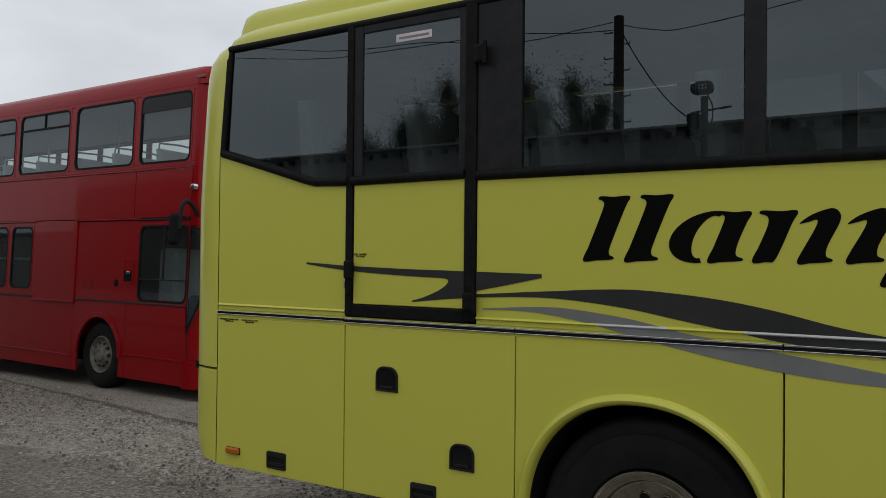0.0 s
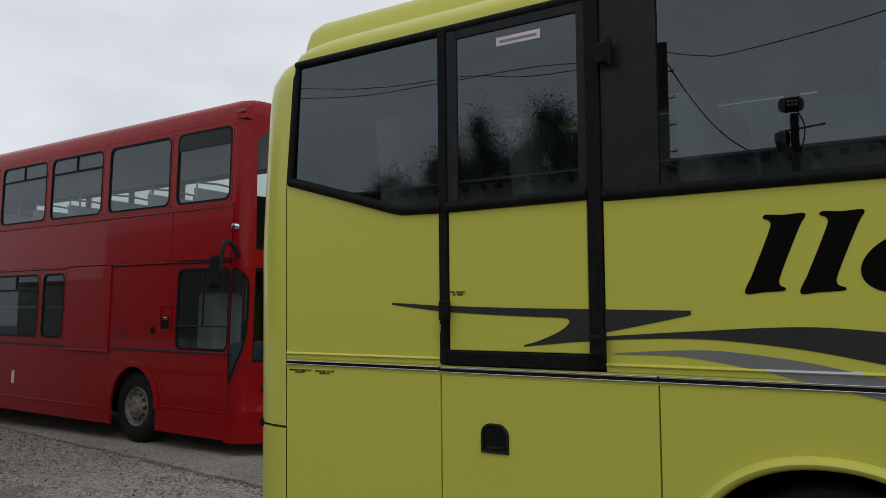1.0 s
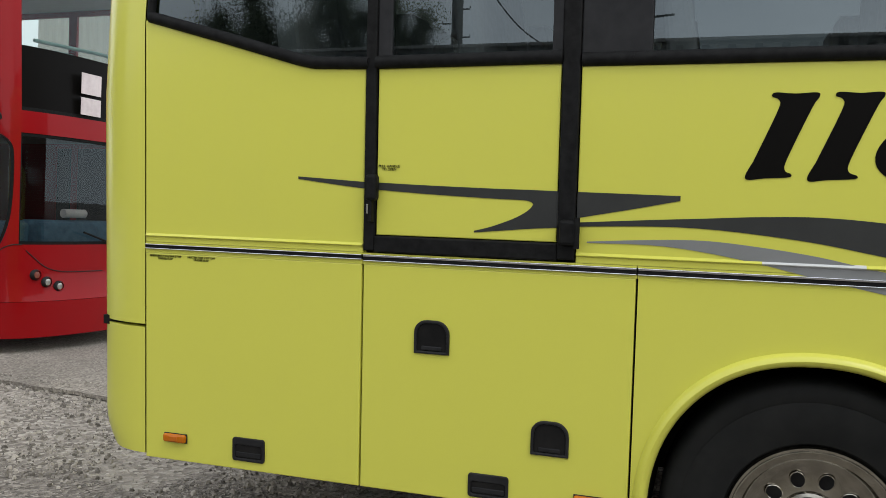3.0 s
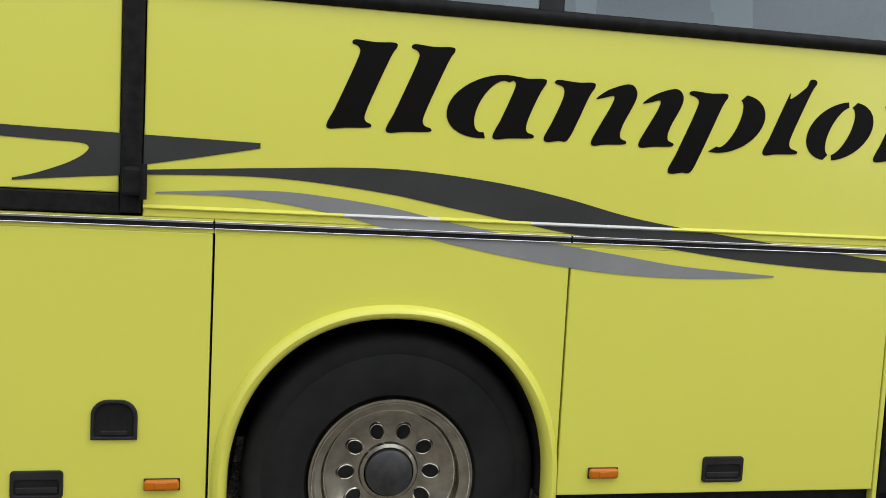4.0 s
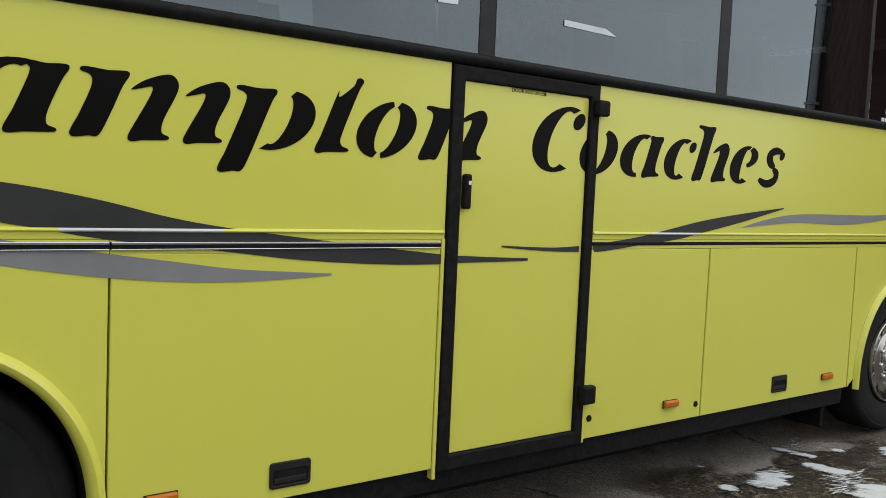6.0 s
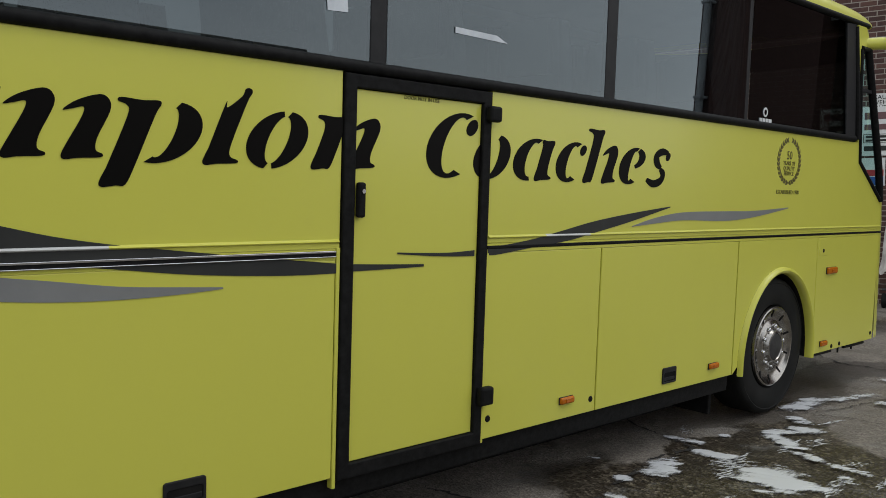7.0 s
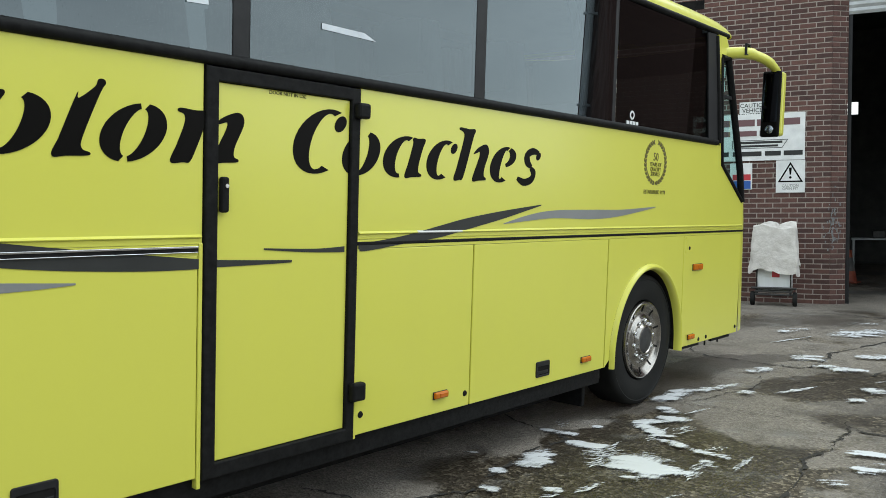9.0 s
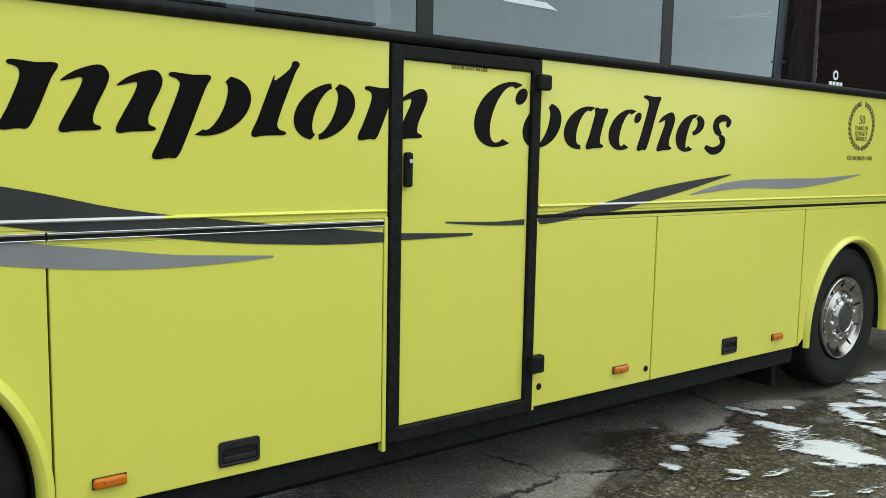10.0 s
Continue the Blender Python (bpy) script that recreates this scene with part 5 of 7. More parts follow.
# upper deck
ups = ((-7.75, -7.2), (-7.08, -5.73), (-5.58, -4.21), (-4.07, -2.61), (-2.48, -1.01), (-0.85, 0.65), (0.78, 1.92))
ue = [B0] + [e for w in ups for e in w] + [2.0]
bplate("upper_band", rect(B0, 2.0, 3.135, 3.19))
bplate("upper_band", rect(B0, 2.0, 4.165, 4.22))
for a, c in zip(ue[0::2], ue[1::2]):
    bplate("window_pillar", rect(a, c, 3.192, 4.163))


def bus_window(x0, x1, z0, z1, hopper=0.0, dark=0.0, mat=None):
    o, i = rrect(x0 + 0.004, x1 - 0.004, z0 + 0.004, z1 - 0.004, 0.11), rrect(x0 + 0.035, x1 - 0.035, z0 + 0.035, z1 - 0.035, 0.09)
    part("window_surround", ring(rrect(x0 - 0.02, x1 + 0.02, z0 - 0.02, z1 + 0.02, 0.03), rrect(x0 + 0.008, x1 - 0.008, z0 + 0.008, z1 - 0.008, 0.11), -0.004, 0.006, 0.002), RED, bus)
    w = part("window", ring(o, i, -0.008, 0.03, 0.004), RUBBER, bus)
    p = part("pane", slab(rrect(x0 + 0.01, x1 - 0.01, z0 + 0.01, z1 - 0.01, 0.10), 0.010, 0.014), mat or DUSTYGLASS, w)
    p.visible_shadow = False
    if hopper:
        part("hopper_bar", box(x0 + 0.03, x1 - 0.03, -0.006, 0.02, z1 - hopper - 0.03, z1 - hopper, 0.003), RUBBER, w)
        part("hopper_bar", box((x0 + x1) / 2 - 0.015, (x0 + x1) / 2 + 0.015, -0.006, 0.02, z1 - hopper, z1 - 0.03, 0.003), RUBBER, w)
    if dark:
        part("blind", box(x0 + 0.03, x1 - 0.03, -0.004, 0.006, z1 - dark, z1 - 0.02, 0.002), TRIM, w)
    return w


for k, (x0, x1) in enumerate(ups):
    bus_window(x0, x1, 3.19, 4.165, 0.24 if k in (1, 2, 3, 4) else 0, 0.24 if k == 6 else 0)
for k, (x0, x1) in enumerate(lows):
    bus_window(x0, x1, 1.36, 2.36, 0.24 if k in (1, 2) else 0, 0, SMOKED)
cab = bus_window(0.90, 1.985, 1.275, 2.345, mat=SMOKED)
part("glazing_bar", box(1.44, 1.46, -0.002, 0.02, 1.6, 2.335, 0.003), TRIM, cab)
part("glazing_bar", box(0.92, 1.97, -0.002, 0.02, 1.58, 1.60, 0.003), TRIM, cab)
# fittings
box_f = part("fuel_point", ring(rrect(0.55, 0.80, 1.52, 1.87, 0.02), rrect(0.575, 0.775, 1.545, 1.845, 0.02), -0.012, 0.0, 0.004), RED, bus, "open red recessed filler point")
part("recess", box(0.57, 0.78, -0.003, -0.001, 1.54, 1.70), DARK, box_f)
part("recess", box(0.57, 0.78, -0.003, -0.001, 1.704, 1.85), RED, box_f)
part("tap", box(0.66, 0.74, -0.03, -0.003, 1.66, 1.70, 0.008), CHROME, box_f)
for x, z in ((0.4, 1.52),):
    part("catch", lathe([(0, -0.006), (0.05, -0.006), (0.055, 0)], 16, None, (x, 0, z)), DARK, bus)
part("flap_outline", ring(rect(-0.42, -0.2, 1.42, 1.56), rect(-0.405, -0.215, 1.432, 1.56), -0.004, 0.0), VINYL_DARK, bus)
part("notice", box(-3.36, -3.28, -0.004, 0.0, 0.62, 0.82), PAPER, bus, "small white notice")
for cx in (ARF[0], ARR[0]):
    o, i = arc(cx, 0.47, 0.60, 0.62, 180, 0, 24), arc(cx, 0.47, 0.515, 0.545, 180, 0, 24)
    b = slab(o + i[::-1], -0.018, 0.02, 0.006)
    part("wheel_arch_lip", b, RED, bus)
part("side_lamp", lathe([(0, -0.06), (0.035, -0.058), (0.045, -0.04), (0.05, 0.0)], 18, None, (2.06, 0.0, 2.84)), CHROME, bus, "round chrome lamp", True)
part("side_marker", box(1.98, 2.14, -0.012, 0.01, 4.30, 4.34, 0.006), material("brown_lens", (0.2, 0.05, 0.02), 0.3), bus)


def bus_wheel(x):
    w = thing("wheel", "", "")
    w.parent, w.matrix_basis = bus, pose(x, 0.06, 0.47)
    part("tyre", lathe([(0.27, 0.03), (0.29, 0.0), (0.36, -0.008), (0.43, -0.005), (0.465, 0.02), (0.485, 0.06), (0.485, 0.24), (0.44, 0.27), (0.26, 0.27)], 56), TYRE, w, "", True)
    part("rim", lathe([(0.275, 0.015), (0.262, 0.0), (0.25, 0.02), (0.22, 0.05), (0.17, 0.045), (0.15, 0.01), (0.105, -0.005), (0.09, -0.03), (0.0, -0.032)], 40),
         grain(material("grimy_rim", (0.11, 0.1, 0.085), 0.75, 0.1), 12, (0.08, 0.07, 0.06), (0.25, 0.23, 0.20)), w, "grimy brown-grey rim", True)
    first = None
    for k in range(10):
        a = 2 * math.pi * k / 10
        m = Matrix.Translation((0.165 * math.cos(a), 0.02, 0.165 * math.sin(a)))
        if first is None:
            first = part("wheel_nut", lathe([(0.02, 0.02), (0.02, -0.012), (0.0, -0.014)], 6), HUB_BLACK, w)
            first.matrix_basis = m
        else:
            share(first, w, m)


bus_wheel(ARF[0])
bus_wheel(ARR[0])
# front end
def bus_front(zs, angles, out, name, mat, label="", bow=0.42, tip=0.0):
    b = bmesh.new()
    rowset = []
    for z in zs:
        lean_back = -0.06 * max(0, z - 2.4) + (0.07 if z < 0.6 else 0.0) + tip
        row = []
        for a in angles:
            s = radians(abs(a))
            x, y = 2.0 + (bow + lean_back + out) * math.sin(s) ** 0.8, 1.25 * (1 - math.cos(s)) - out * math.cos(s)
            row.append(b.verts.new((x, y if a >= 0 else BW - y, z)))
        rowset.append(row)
    for p, q in zip(rowset, rowset[1:]):
        for k in range(len(p) - 1):
            b.faces.new((p[k], p[k + 1], q[k + 1], q[k]))
    return part(name, b, mat, bus, label, True)


full = [90 * k / 18 for k in range(19)] + [-90 * k / 18 for k in range(17, 0, -1)] + [-0.01]
mid = [29.5] + [a for a in full if abs(a) >= 32] + [-29.5]
corner = [a for a in full if 0 <= a <= 26] + [30.5]
corner2 = [-30.5] + [a for a in full if -26 <= a < 0]
bus_front([0.18, 0.3, 0.5, 0.56], full, 0.03, "front_bumper", RED, "heavy red front bumper")
def bus_patch(rows, out, name, mat, label=""):
    """A strip of the nose between two angles at each height."""
    b = bmesh.new()
    rowset = []
    for z, a0, a1 in rows:
        row = []
        for k in range(13):
            s = radians(a0 + (a1 - a0) * (k / 12) ** 1.5)
            row.append(b.verts.new((2.0 + (0.42 - 0.06 * max(0, z - 2.4) + out) * math.sin(s) ** 0.8, 1.25 * (1 - math.cos(s)) - out * math.cos(s), z)))
        rowset.append(row)
    for p, q in zip(rowset, rowset[1:]):
        for k in range(12):
            b.faces.new((p[k], p[k + 1], q[k + 1], q[k]))
    return part(name, b, mat, bus, label, True)


front = [30.2] + [a for a in full if a < 0 or a >= 35]
bus_front([0.56, 0.7, 0.89], full, 0.0, "front_panel", RED)
bus_front([0.89, 1.05, 1.16], front, 0.0, "front_panel", RED)
bus_front([2.33, 2.45, 2.56], full, 0.005, "destination_sill", RED)
# the nearside corner, open round the quarter light: the opening's edge at each height
quarter = smooth_line([(0.90, 0.4), (1.0, 5.5), (1.15, 13.5), (1.3, 19.5), (1.5, 23.6), (1.8, 25.2), (2.1, 25.0), (2.22, 22.0), (2.29, 14.0), (2.32, 6.0)], 3)
bus_patch([(0.89, 0, 30.3)] + [(z, a, 30.3) for z, a in quarter] + [(2.325, 0.3, 30.3), (2.34, 0, 30.3)], 0.0, "front_corner_post", RED)
bus_patch([(z, max(a - 3.0, 0.2), a) for z, a in quarter], 0.006, "cab_quarter_frame", RUBBER)
bus_patch([(z, 0.1, min(1.2, a)) for z, a in quarter], 0.008, "cab_quarter_frame", RUBBER)
p = bus_patch([(z, 0.3, a) for z, a in quarter], -0.004, "cab_quarter_light", SMOKED, "smoky quarter light")
p.visible_shadow = False
for cs in (corner, corner2):
    bus_front([2.56, 3.2, 3.7, 4.22], cs, 0.0, "front_corner_post", RED)
bus_front([1.16, 1.6, 2.0, 2.33], corner2, 0.0, "front_corner_post", RED)
p = bus_front([1.16, 1.6, 2.0, 2.33], mid, -0.02, "windscreen", CLEARGLASS, "windscreen")
p.visible_shadow = False
p = bus_front([3.24, 3.6, 3.9, 4.22], mid, -0.02, "upper_windscreen", CABGLASS, "upper deck windscreen")
p.visible_shadow = False
bus_front([2.56, 2.9, 3.24], mid, -0.015, "blind_glass", VINYL_BLACK, "black destination glass")
for z in (2.575, 4.2):
    bus_front([z - 0.025, z + 0.025], mid, -0.005, "screen_rubber", RUBBER)
for z in (1.17, 2.32):
    bus_front([z - 0.025, z + 0.025], mid, -0.005, "screen_rubber", RUBBER)
bus_patch([(z, 29.3, 31.2) for z in (1.16, 1.6, 2.0, 2.34)], -0.003, "screen_rubber", RUBBER)
bus_patch([(z, 29.3, 30.6) for z in (2.57, 3.2, 3.7, 3.98)], -0.003, "screen_rubber", RUBBER)
bus_patch(((3.98, 30, 33), (4.1, 30, 40), (4.22, 30, 50)), 0.0, "front_corner_gusset", RED)
bus_front([4.22, 4.30], full, 0.01, "front_roof_rail", RED, "", 0.42, -0.02)


def bus_seam(pts, r=0.006):
    """A dark joint in the front panels, through places given by angle round the nose and height."""
    line = []
    for a, z in smooth_line(pts, 6):
        t = radians(a)
        line.append((2.002 + (0.42 + (0.07 if z < 0.6 else 0.0)) * math.sin(t) ** 0.8, 1.25 * (1 - math.cos(t)) - 0.002 * math.cos(t), z))
    return part("panel_seam", tube(line, r, 6), MATT_SEAM, bus)


MATT_SEAM = material("dark_seam", (0.02, 0.006, 0.006), 0.8)
bus_seam([(2, 0.90), (6, 0.98), (14, 1.10), (24, 1.155), (33, 1.16)])
bus_seam([(36, 1.10), (42, 1.02), (50, 0.92), (60, 0.87), (75, 0.86), (88, 0.86)])
bus_seam([(1, 0.88), (2, 0.75), (3, 0.60)])
LENS = material("lamp_lens", (0.45, 0.45, 0.42), 0.15, 0.7)
DULL_AMBER = material("dull_amber_lens", (0.22, 0.05, 0.03), 0.25)
for y, z, mat in ((0.34, 0.84, AMBER), (0.46, 0.76, CHROME), (0.60, 0.71, CHROME)):
    lens = LENS if mat is CHROME else DULL_AMBER
    s = math.acos(1 - y / 1.25)
    part("headlamp", lathe([(0, 0.03), (0.036, 0.025), (0.046, 0.0), (0.05, -0.04)], 22, None, (2.0 + 0.42 * math.sin(s) ** 0.8 - 0.002, y, z), "x"), lens, bus, "round headlamp", True)
    part("lamp_bezel", lathe([(0.048, 0.035), (0.058, 0.02), (0.062, -0.04)], 22, None, (2.0 + 0.42 * math.sin(s) ** 0.8 - 0.004, y, z), "x"), TRIM, bus, "", True)
for z0, z1 in ((2.60, 2.79), (2.83, 3.06)):
    part("paper_notice", box(2.425, 2.431, 0.80, 1.1, z0, z1), PAPER, bus)
part("wiper", tube([(2.43, 1.4, 1.17), (2.46, 1.2, 1.2), (2.47, 0.85, 1.3)], 0.012, 6), RUBBER, bus)
part("rolled_paper", tube([(2.2, 0.82, 1.50), (2.22, 1.12, 1.50)], 0.05, 14), PAPER, bus, "white paper roll on the dash", True)
part("dash_side", box(1.80, 2.14, 0.14, 0.44, 0.95, 1.40, 0.06, 3), grain(material("blue_dust_cloth", (0.07, 0.15, 0.24), 0.9), 10, (0.05, 0.11, 0.18), (0.10, 0.2, 0.30), bump=0.4), bus)
part("dash_cloth", box(1.9, 2.28, 0.45, 2.1, 1.05, 1.42, 0.06, 3), grain(material("blue_cloth", (0.07, 0.15, 0.24), 0.9), 10, (0.05, 0.11, 0.18), (0.10, 0.2, 0.30), bump=0.4), bus, "blue cloth over the dash")
mr = thing("mirror", "black wing mirror", "")
mr.parent = bus
MATT = grain(material("matt_black", (0.010, 0.010, 0.011), 0.75, spec=0.1), 14, (0.008, 0.008, 0.008), (0.015, 0.015, 0.015))
part("housing", box(1.91, 2.09, -0.31, -0.19, 2.05, 2.47, 0.06, 4), MATT, mr)
part("arm", tube(smooth_line([(2.10, 0.03, 2.46), (2.12, -0.10, 2.60), (2.13, -0.22, 2.62), (2.11, -0.25, 2.48), (2.09, -0.25, 2.26)], 4), 0.030, 8), TRIM, mr, "", True)
# roof, far side, floors, rails
b = bmesh.new()
sec = smooth_line([(0.0, 4.222), (0.015, 4.34), (0.08, 4.46), (0.3, 4.53), (1.25, 4.56)], 4)
sec += [(BW - y, z) for y, z in sec[-2::-1]]
rowset = [[b.verts.new((x + (0.30 * math.sin(math.pi * y / BW) if x > 2.2 else 0), y, 4.222 + (z - 4.222) * f)) for y, z in sec]
          for x, f in ((B0, 0.3), (B0 + 0.06, 0.8), (B0 + 0.2, 1), (1.9, 1), (2.08, 0.92), (2.14, 0.7), (2.16, 0.0))]
for p, q in zip(rowset, rowset[1:]):
    for k in range(len(p) - 1):
        b.faces.new((p[k], p[k + 1], q[k + 1], q[k]))
part("roof", b, RED, bus, "", True)
b = box(B0, 2.0, BW - 0.04, BW, 0.2, 1.36)
box(B0, 2.0, BW - 0.04, BW, 2.36, 3.19, bm=b)
box(B0, 2.0, BW - 0.04, BW, 4.13, 4.23, bm=b)
# far lower windows closed off, unseen, to make the lower deck dark
box(B0, 0.5, BW - 0.04, BW, 1.36, 2.02, bm=b)
for x0, x1 in ((B0, -5.4), (-4.7, -4.0), (-3.7, 0.5)):
    box(x0, x1, BW - 0.04, BW, 2.02, 2.36, bm=b)
for x in [e for w in ups for e in (w[0] - 0.05, w[1] + 0.05)]:
    box(x - 0.05, x + 0.05, BW - 0.04, BW, 3.19, 4.13, bm=b)
for x in (0.8, 1.9):
    box(x - 0.05, x + 0.05, BW - 0.038, BW - 0.002, 1.34, 2.38, bm=b)
part("far_side", b, RED, bus)
# unseen panel added to keep daylight from showing through the cab
part("far_door", box(0.5, 1.98, BW - 0.03, BW - 0.01, 0.4, 2.4), DARK, bus)
part("cab_partition", box(0.55, 0.60, 0.06, 1.3, 0.42, 2.4), INNER, bus)
part("cab_seat", box(0.85, 1.25, 0.35, 0.85, 1.0, 2.05, 0.08, 3), CLOTH_GREY, bus)
for x0, x1 in ups:
    part("far_window", box(x0, x1, BW - 0.03, BW - 0.02, 3.19, 4.13), DUSTYGLASS, bus).visible_shadow = False
part("rear_wall", box(B0 - 0.02, B0 + 0.02, 0.0, BW, 0.2, 4.22), RED, bus)
part("lower_floor", box(B0, 2.0, 0.42, BW - 0.42, 0.3, 0.42), DARK, bus)
for cx in (ARF[0], ARR[0]):
    part("wheel_housing", box(cx - 0.62, cx + 0.62, 0.40, 0.44, 0.3, 1.2), DARK, bus)
part("upper_floor", box(B0, 2.0, 0.05, BW - 0.05, 2.42, 2.5), INNER, bus)
part("upper_ceiling", box(B0, 2.0, 0.05, BW - 0.05, 4.2, 4.215), COVER, bus)
part("engine_box", box(-7.8, -5.9, 0.04, BW - 0.04, 0.4, 2.4), DARK, bus)
TEAL = grain(material("green_rail", (0.30, 0.45, 0.42), 0.4), 10, (0.25, 0.4, 0.37), (0.35, 0.5, 0.47))
for k in range(8):
    for y in (0.45, 1.95):
        x = 1.2 - 1.05 * k
        s = thing("seat", "", "")
        s.parent, s.matrix_basis = bus, pose(x, y, 2.5)
        part("backrest", slab([(-0.05, 0.35), (0.03, 0.35), (-0.06, 0.92), (-0.12, 0.92)], -0.40, 0.40, 0.02, 3), CLOTH_GREY, s)
        part("grab_rail", tube([(-0.08, -0.38, 0.85), (-0.09, -0.36, 1.0), (-0.09, 0.0, 1.02), (-0.09, 0.36, 1.0), (-0.08, 0.38, 0.85)], 0.014, 8), TEAL, s, "pale green grab rail", True)
for k in range(4):
    part("pole", tube([(1.0 - 2.1 * k, 0.9, 2.5), (1.0 - 2.1 * k, 0.9, 4.2)], 0.016, 8), COVER, bus, "", True)
part("front_rail", tube([(2.2, 0.35, 3.32), (2.3, 1.25, 3.34), (2.2, 2.15, 3.32)], 0.02, 8), TEAL, bus, "", True)
part("lower_rail", tube([(-5.6, 0.35, 1.85), (-1.9, 0.35, 1.85)], 0.02, 8), COVER, bus, "", True)

# ---- the white coach behind ----
white = thing("white_coach", "white coach with a dark windscreen, brown stripe and black mirror", "coach", pose(-2.598, 0.061, 0.0, 0, 0, 4))
def white_loft(zs, name, mat, out=0.0, label=""):
    b = bmesh.new()
    rowset = []
    for z in zs:
        rake = -0.15 * max(0, z - 1.2)
        row = [b.verts.new((-9.0, out, z)), b.verts.new((-0.35, out, z))]
        for k in range(1, 13):
            a = radians(90 * k / 12)
            row.append(b.verts.new((-0.35 + (0.35 + out + rake) * math.sin(a), out - 0.25 * (1 - math.cos(a)), z)))
        row += [b.verts.new((0.05 + rake, -1.25, z)), b.verts.new((rake, -2.3, z)), b.verts.new((-0.35, -2.5, z)), b.verts.new((-9.0, -2.5, z))]
        rowset.append(row)
    for p, q in zip(rowset, rowset[1:]):
        for k in range(len(p) - 1):
            b.faces.new((p[k], p[k + 1], q[k + 1], q[k]))
    return part(name, b, mat, white, label, True)


white_loft([0.3, 0.5, 0.62], "bumper", WHITE_PAINT)
white_loft([0.626, 0.72], "stripe_band", grain(material("brown_stripe", (0.09, 0.05, 0.03), 0.4), 6, (0.07, 0.04, 0.025), (0.11, 0.06, 0.04)), 0.002, "brown stripe")
white_loft([0.726, 0.9, 1.3], "body", WHITE_PAINT)
white_loft([1.3, 1.7, 2.2, 2.7, 3.5], "windscreen", VINYL_BLACK, -0.006, "dark windscreen and side glass")
white_loft([3.5, 3.6, 3.75], "roof_edge", WHITE_PAINT)
part("roof", box(-9, -0.3, -2.45, -0.05, 3.7, 3.76, 0.02), WHITE_PAINT, white)
wm = thing("mirror", "black mirror on a tubular arm", "")
wm.parent = white
part("housing", box(-0.07, 0.03, 0.13, 0.35, 2.20, 2.70, 0.04, 3), MATT, wm)
part("arm", tube(smooth_line([(-0.37, -0.05, 2.74), (-0.22, 0.05, 2.82), (-0.04, 0.23, 2.83), (0.01, 0.31, 2.78), (0.01, 0.28, 2.67)], 4), 0.014, 8), TRIM, wm, "", True)
part("arm", tube([(-0.35, -0.02, 2.70), (-0.22, 0.08, 2.78), (-0.03, 0.21, 2.79)], 0.012, 8), TRIM, wm, "", True)
for x in (-1.9, -7.5):
    w = thing("wheel", "", "")
    w.parent, w.matrix_basis = white, pose(x, -0.32, 0.5)
    part("tyre", lathe([(0.05, 0.29), (0.45, 0.29), (0.5, 0.25), (0.5, 0.05), (0.45, 0.0), (0.05, 0.0)], 36), TYRE, w, "", True)


# ---- the brick workshop ----
WEATHERPIPE = grain(material("grey_pipe", (0.42, 0.44, 0.46), 0.5), 5, (0.36, 0.38, 0.40), (0.48, 0.50, 0.52))
WALL = Matrix.Translation((17.65, 0.75, 0.2)) @ Matrix.Rotation(math.atan2(-0.968, 0.254), 4, "Z")
# along the wall: x runs towards the doorway, y points into the building
BRICK = material("dark_red_brick", (0.09, 0.045, 0.038), 0.85)
n, l = BRICK.node_tree.nodes, BRICK.node_tree.links
oi, tc2, bn = n.new("ShaderNodeObjectInfo"), n.new("ShaderNodeNewGeometry"), n.new("ShaderNodeTexNoise")
r = n.new("ShaderNodeValToRGB")
r.color_ramp.elements[0].color, r.color_ramp.elements[1].color = (0.052, 0.026, 0.022, 1), (0.105, 0.050, 0.040, 1)
add = n.new("ShaderNodeMath")
add.operation = "ADD"
isl = n.new("ShaderNodeMath")
isl.operation = "FRACT"
l.new(oi.outputs["Random"], add.inputs[0])
l.new(tc2.outputs["Random Per Island"], add.inputs[1])
l.new(add.outputs[0], isl.inputs[0])
l.new(isl.outputs[0], r.inputs[0])
bn.inputs["Scale"].default_value, bn.inputs["Detail"].default_value = 22, 8
l.new(tc2.outputs["Position"], bn.inputs["Vector"])
mx = n.new("ShaderNodeMix")
mx.data_type, mx.blend_type = "RGBA", "MULTIPLY"
mx.inputs[0].default_value = 0.6
l.new(r.outputs[0], mx.inputs[6])
l.new(bn.outputs[0], mx.inputs[7])
sc = n.new("ShaderNodeVectorMath")
sc.operation = "SCALE"
sc.inputs["Scale"].default_value = 1.5
l.new(mx.outputs[2], sc.inputs[0])
l.new(sc.outputs[0], n["Principled BSDF"].inputs["Base Color"])
bp = n.new("ShaderNodeBump")
bp.inputs["Strength"].default_value, bp.inputs["Distance"].default_value = 0.5, 0.004
l.new(bn.outputs[0], bp.inputs["Height"])
l.new(bp.outputs[0], n["Principled BSDF"].inputs["Normal"])
MORTAR = grain(material("pale_mortar", (0.42, 0.38, 0.34), 0.95), 40, (0.26, 0.225, 0.20), (0.38, 0.335, 0.29), bump=0.4)
CLADDING = grain(material("cream_cladding", (0.5, 0.49, 0.44), 0.6), 4, (0.45, 0.44, 0.40), (0.56, 0.55, 0.5))

shop = thing("wall_workshop", "dark red brick wall with pale mortar beside an open doorway", "wall", WALL, kind="structure")
part("core", box(-8.0, -0.006, 0.005, 0.42, -0.4, 7.0), MORTAR, shop)
BL, BH, TH = 0.212, 0.061, 0.1
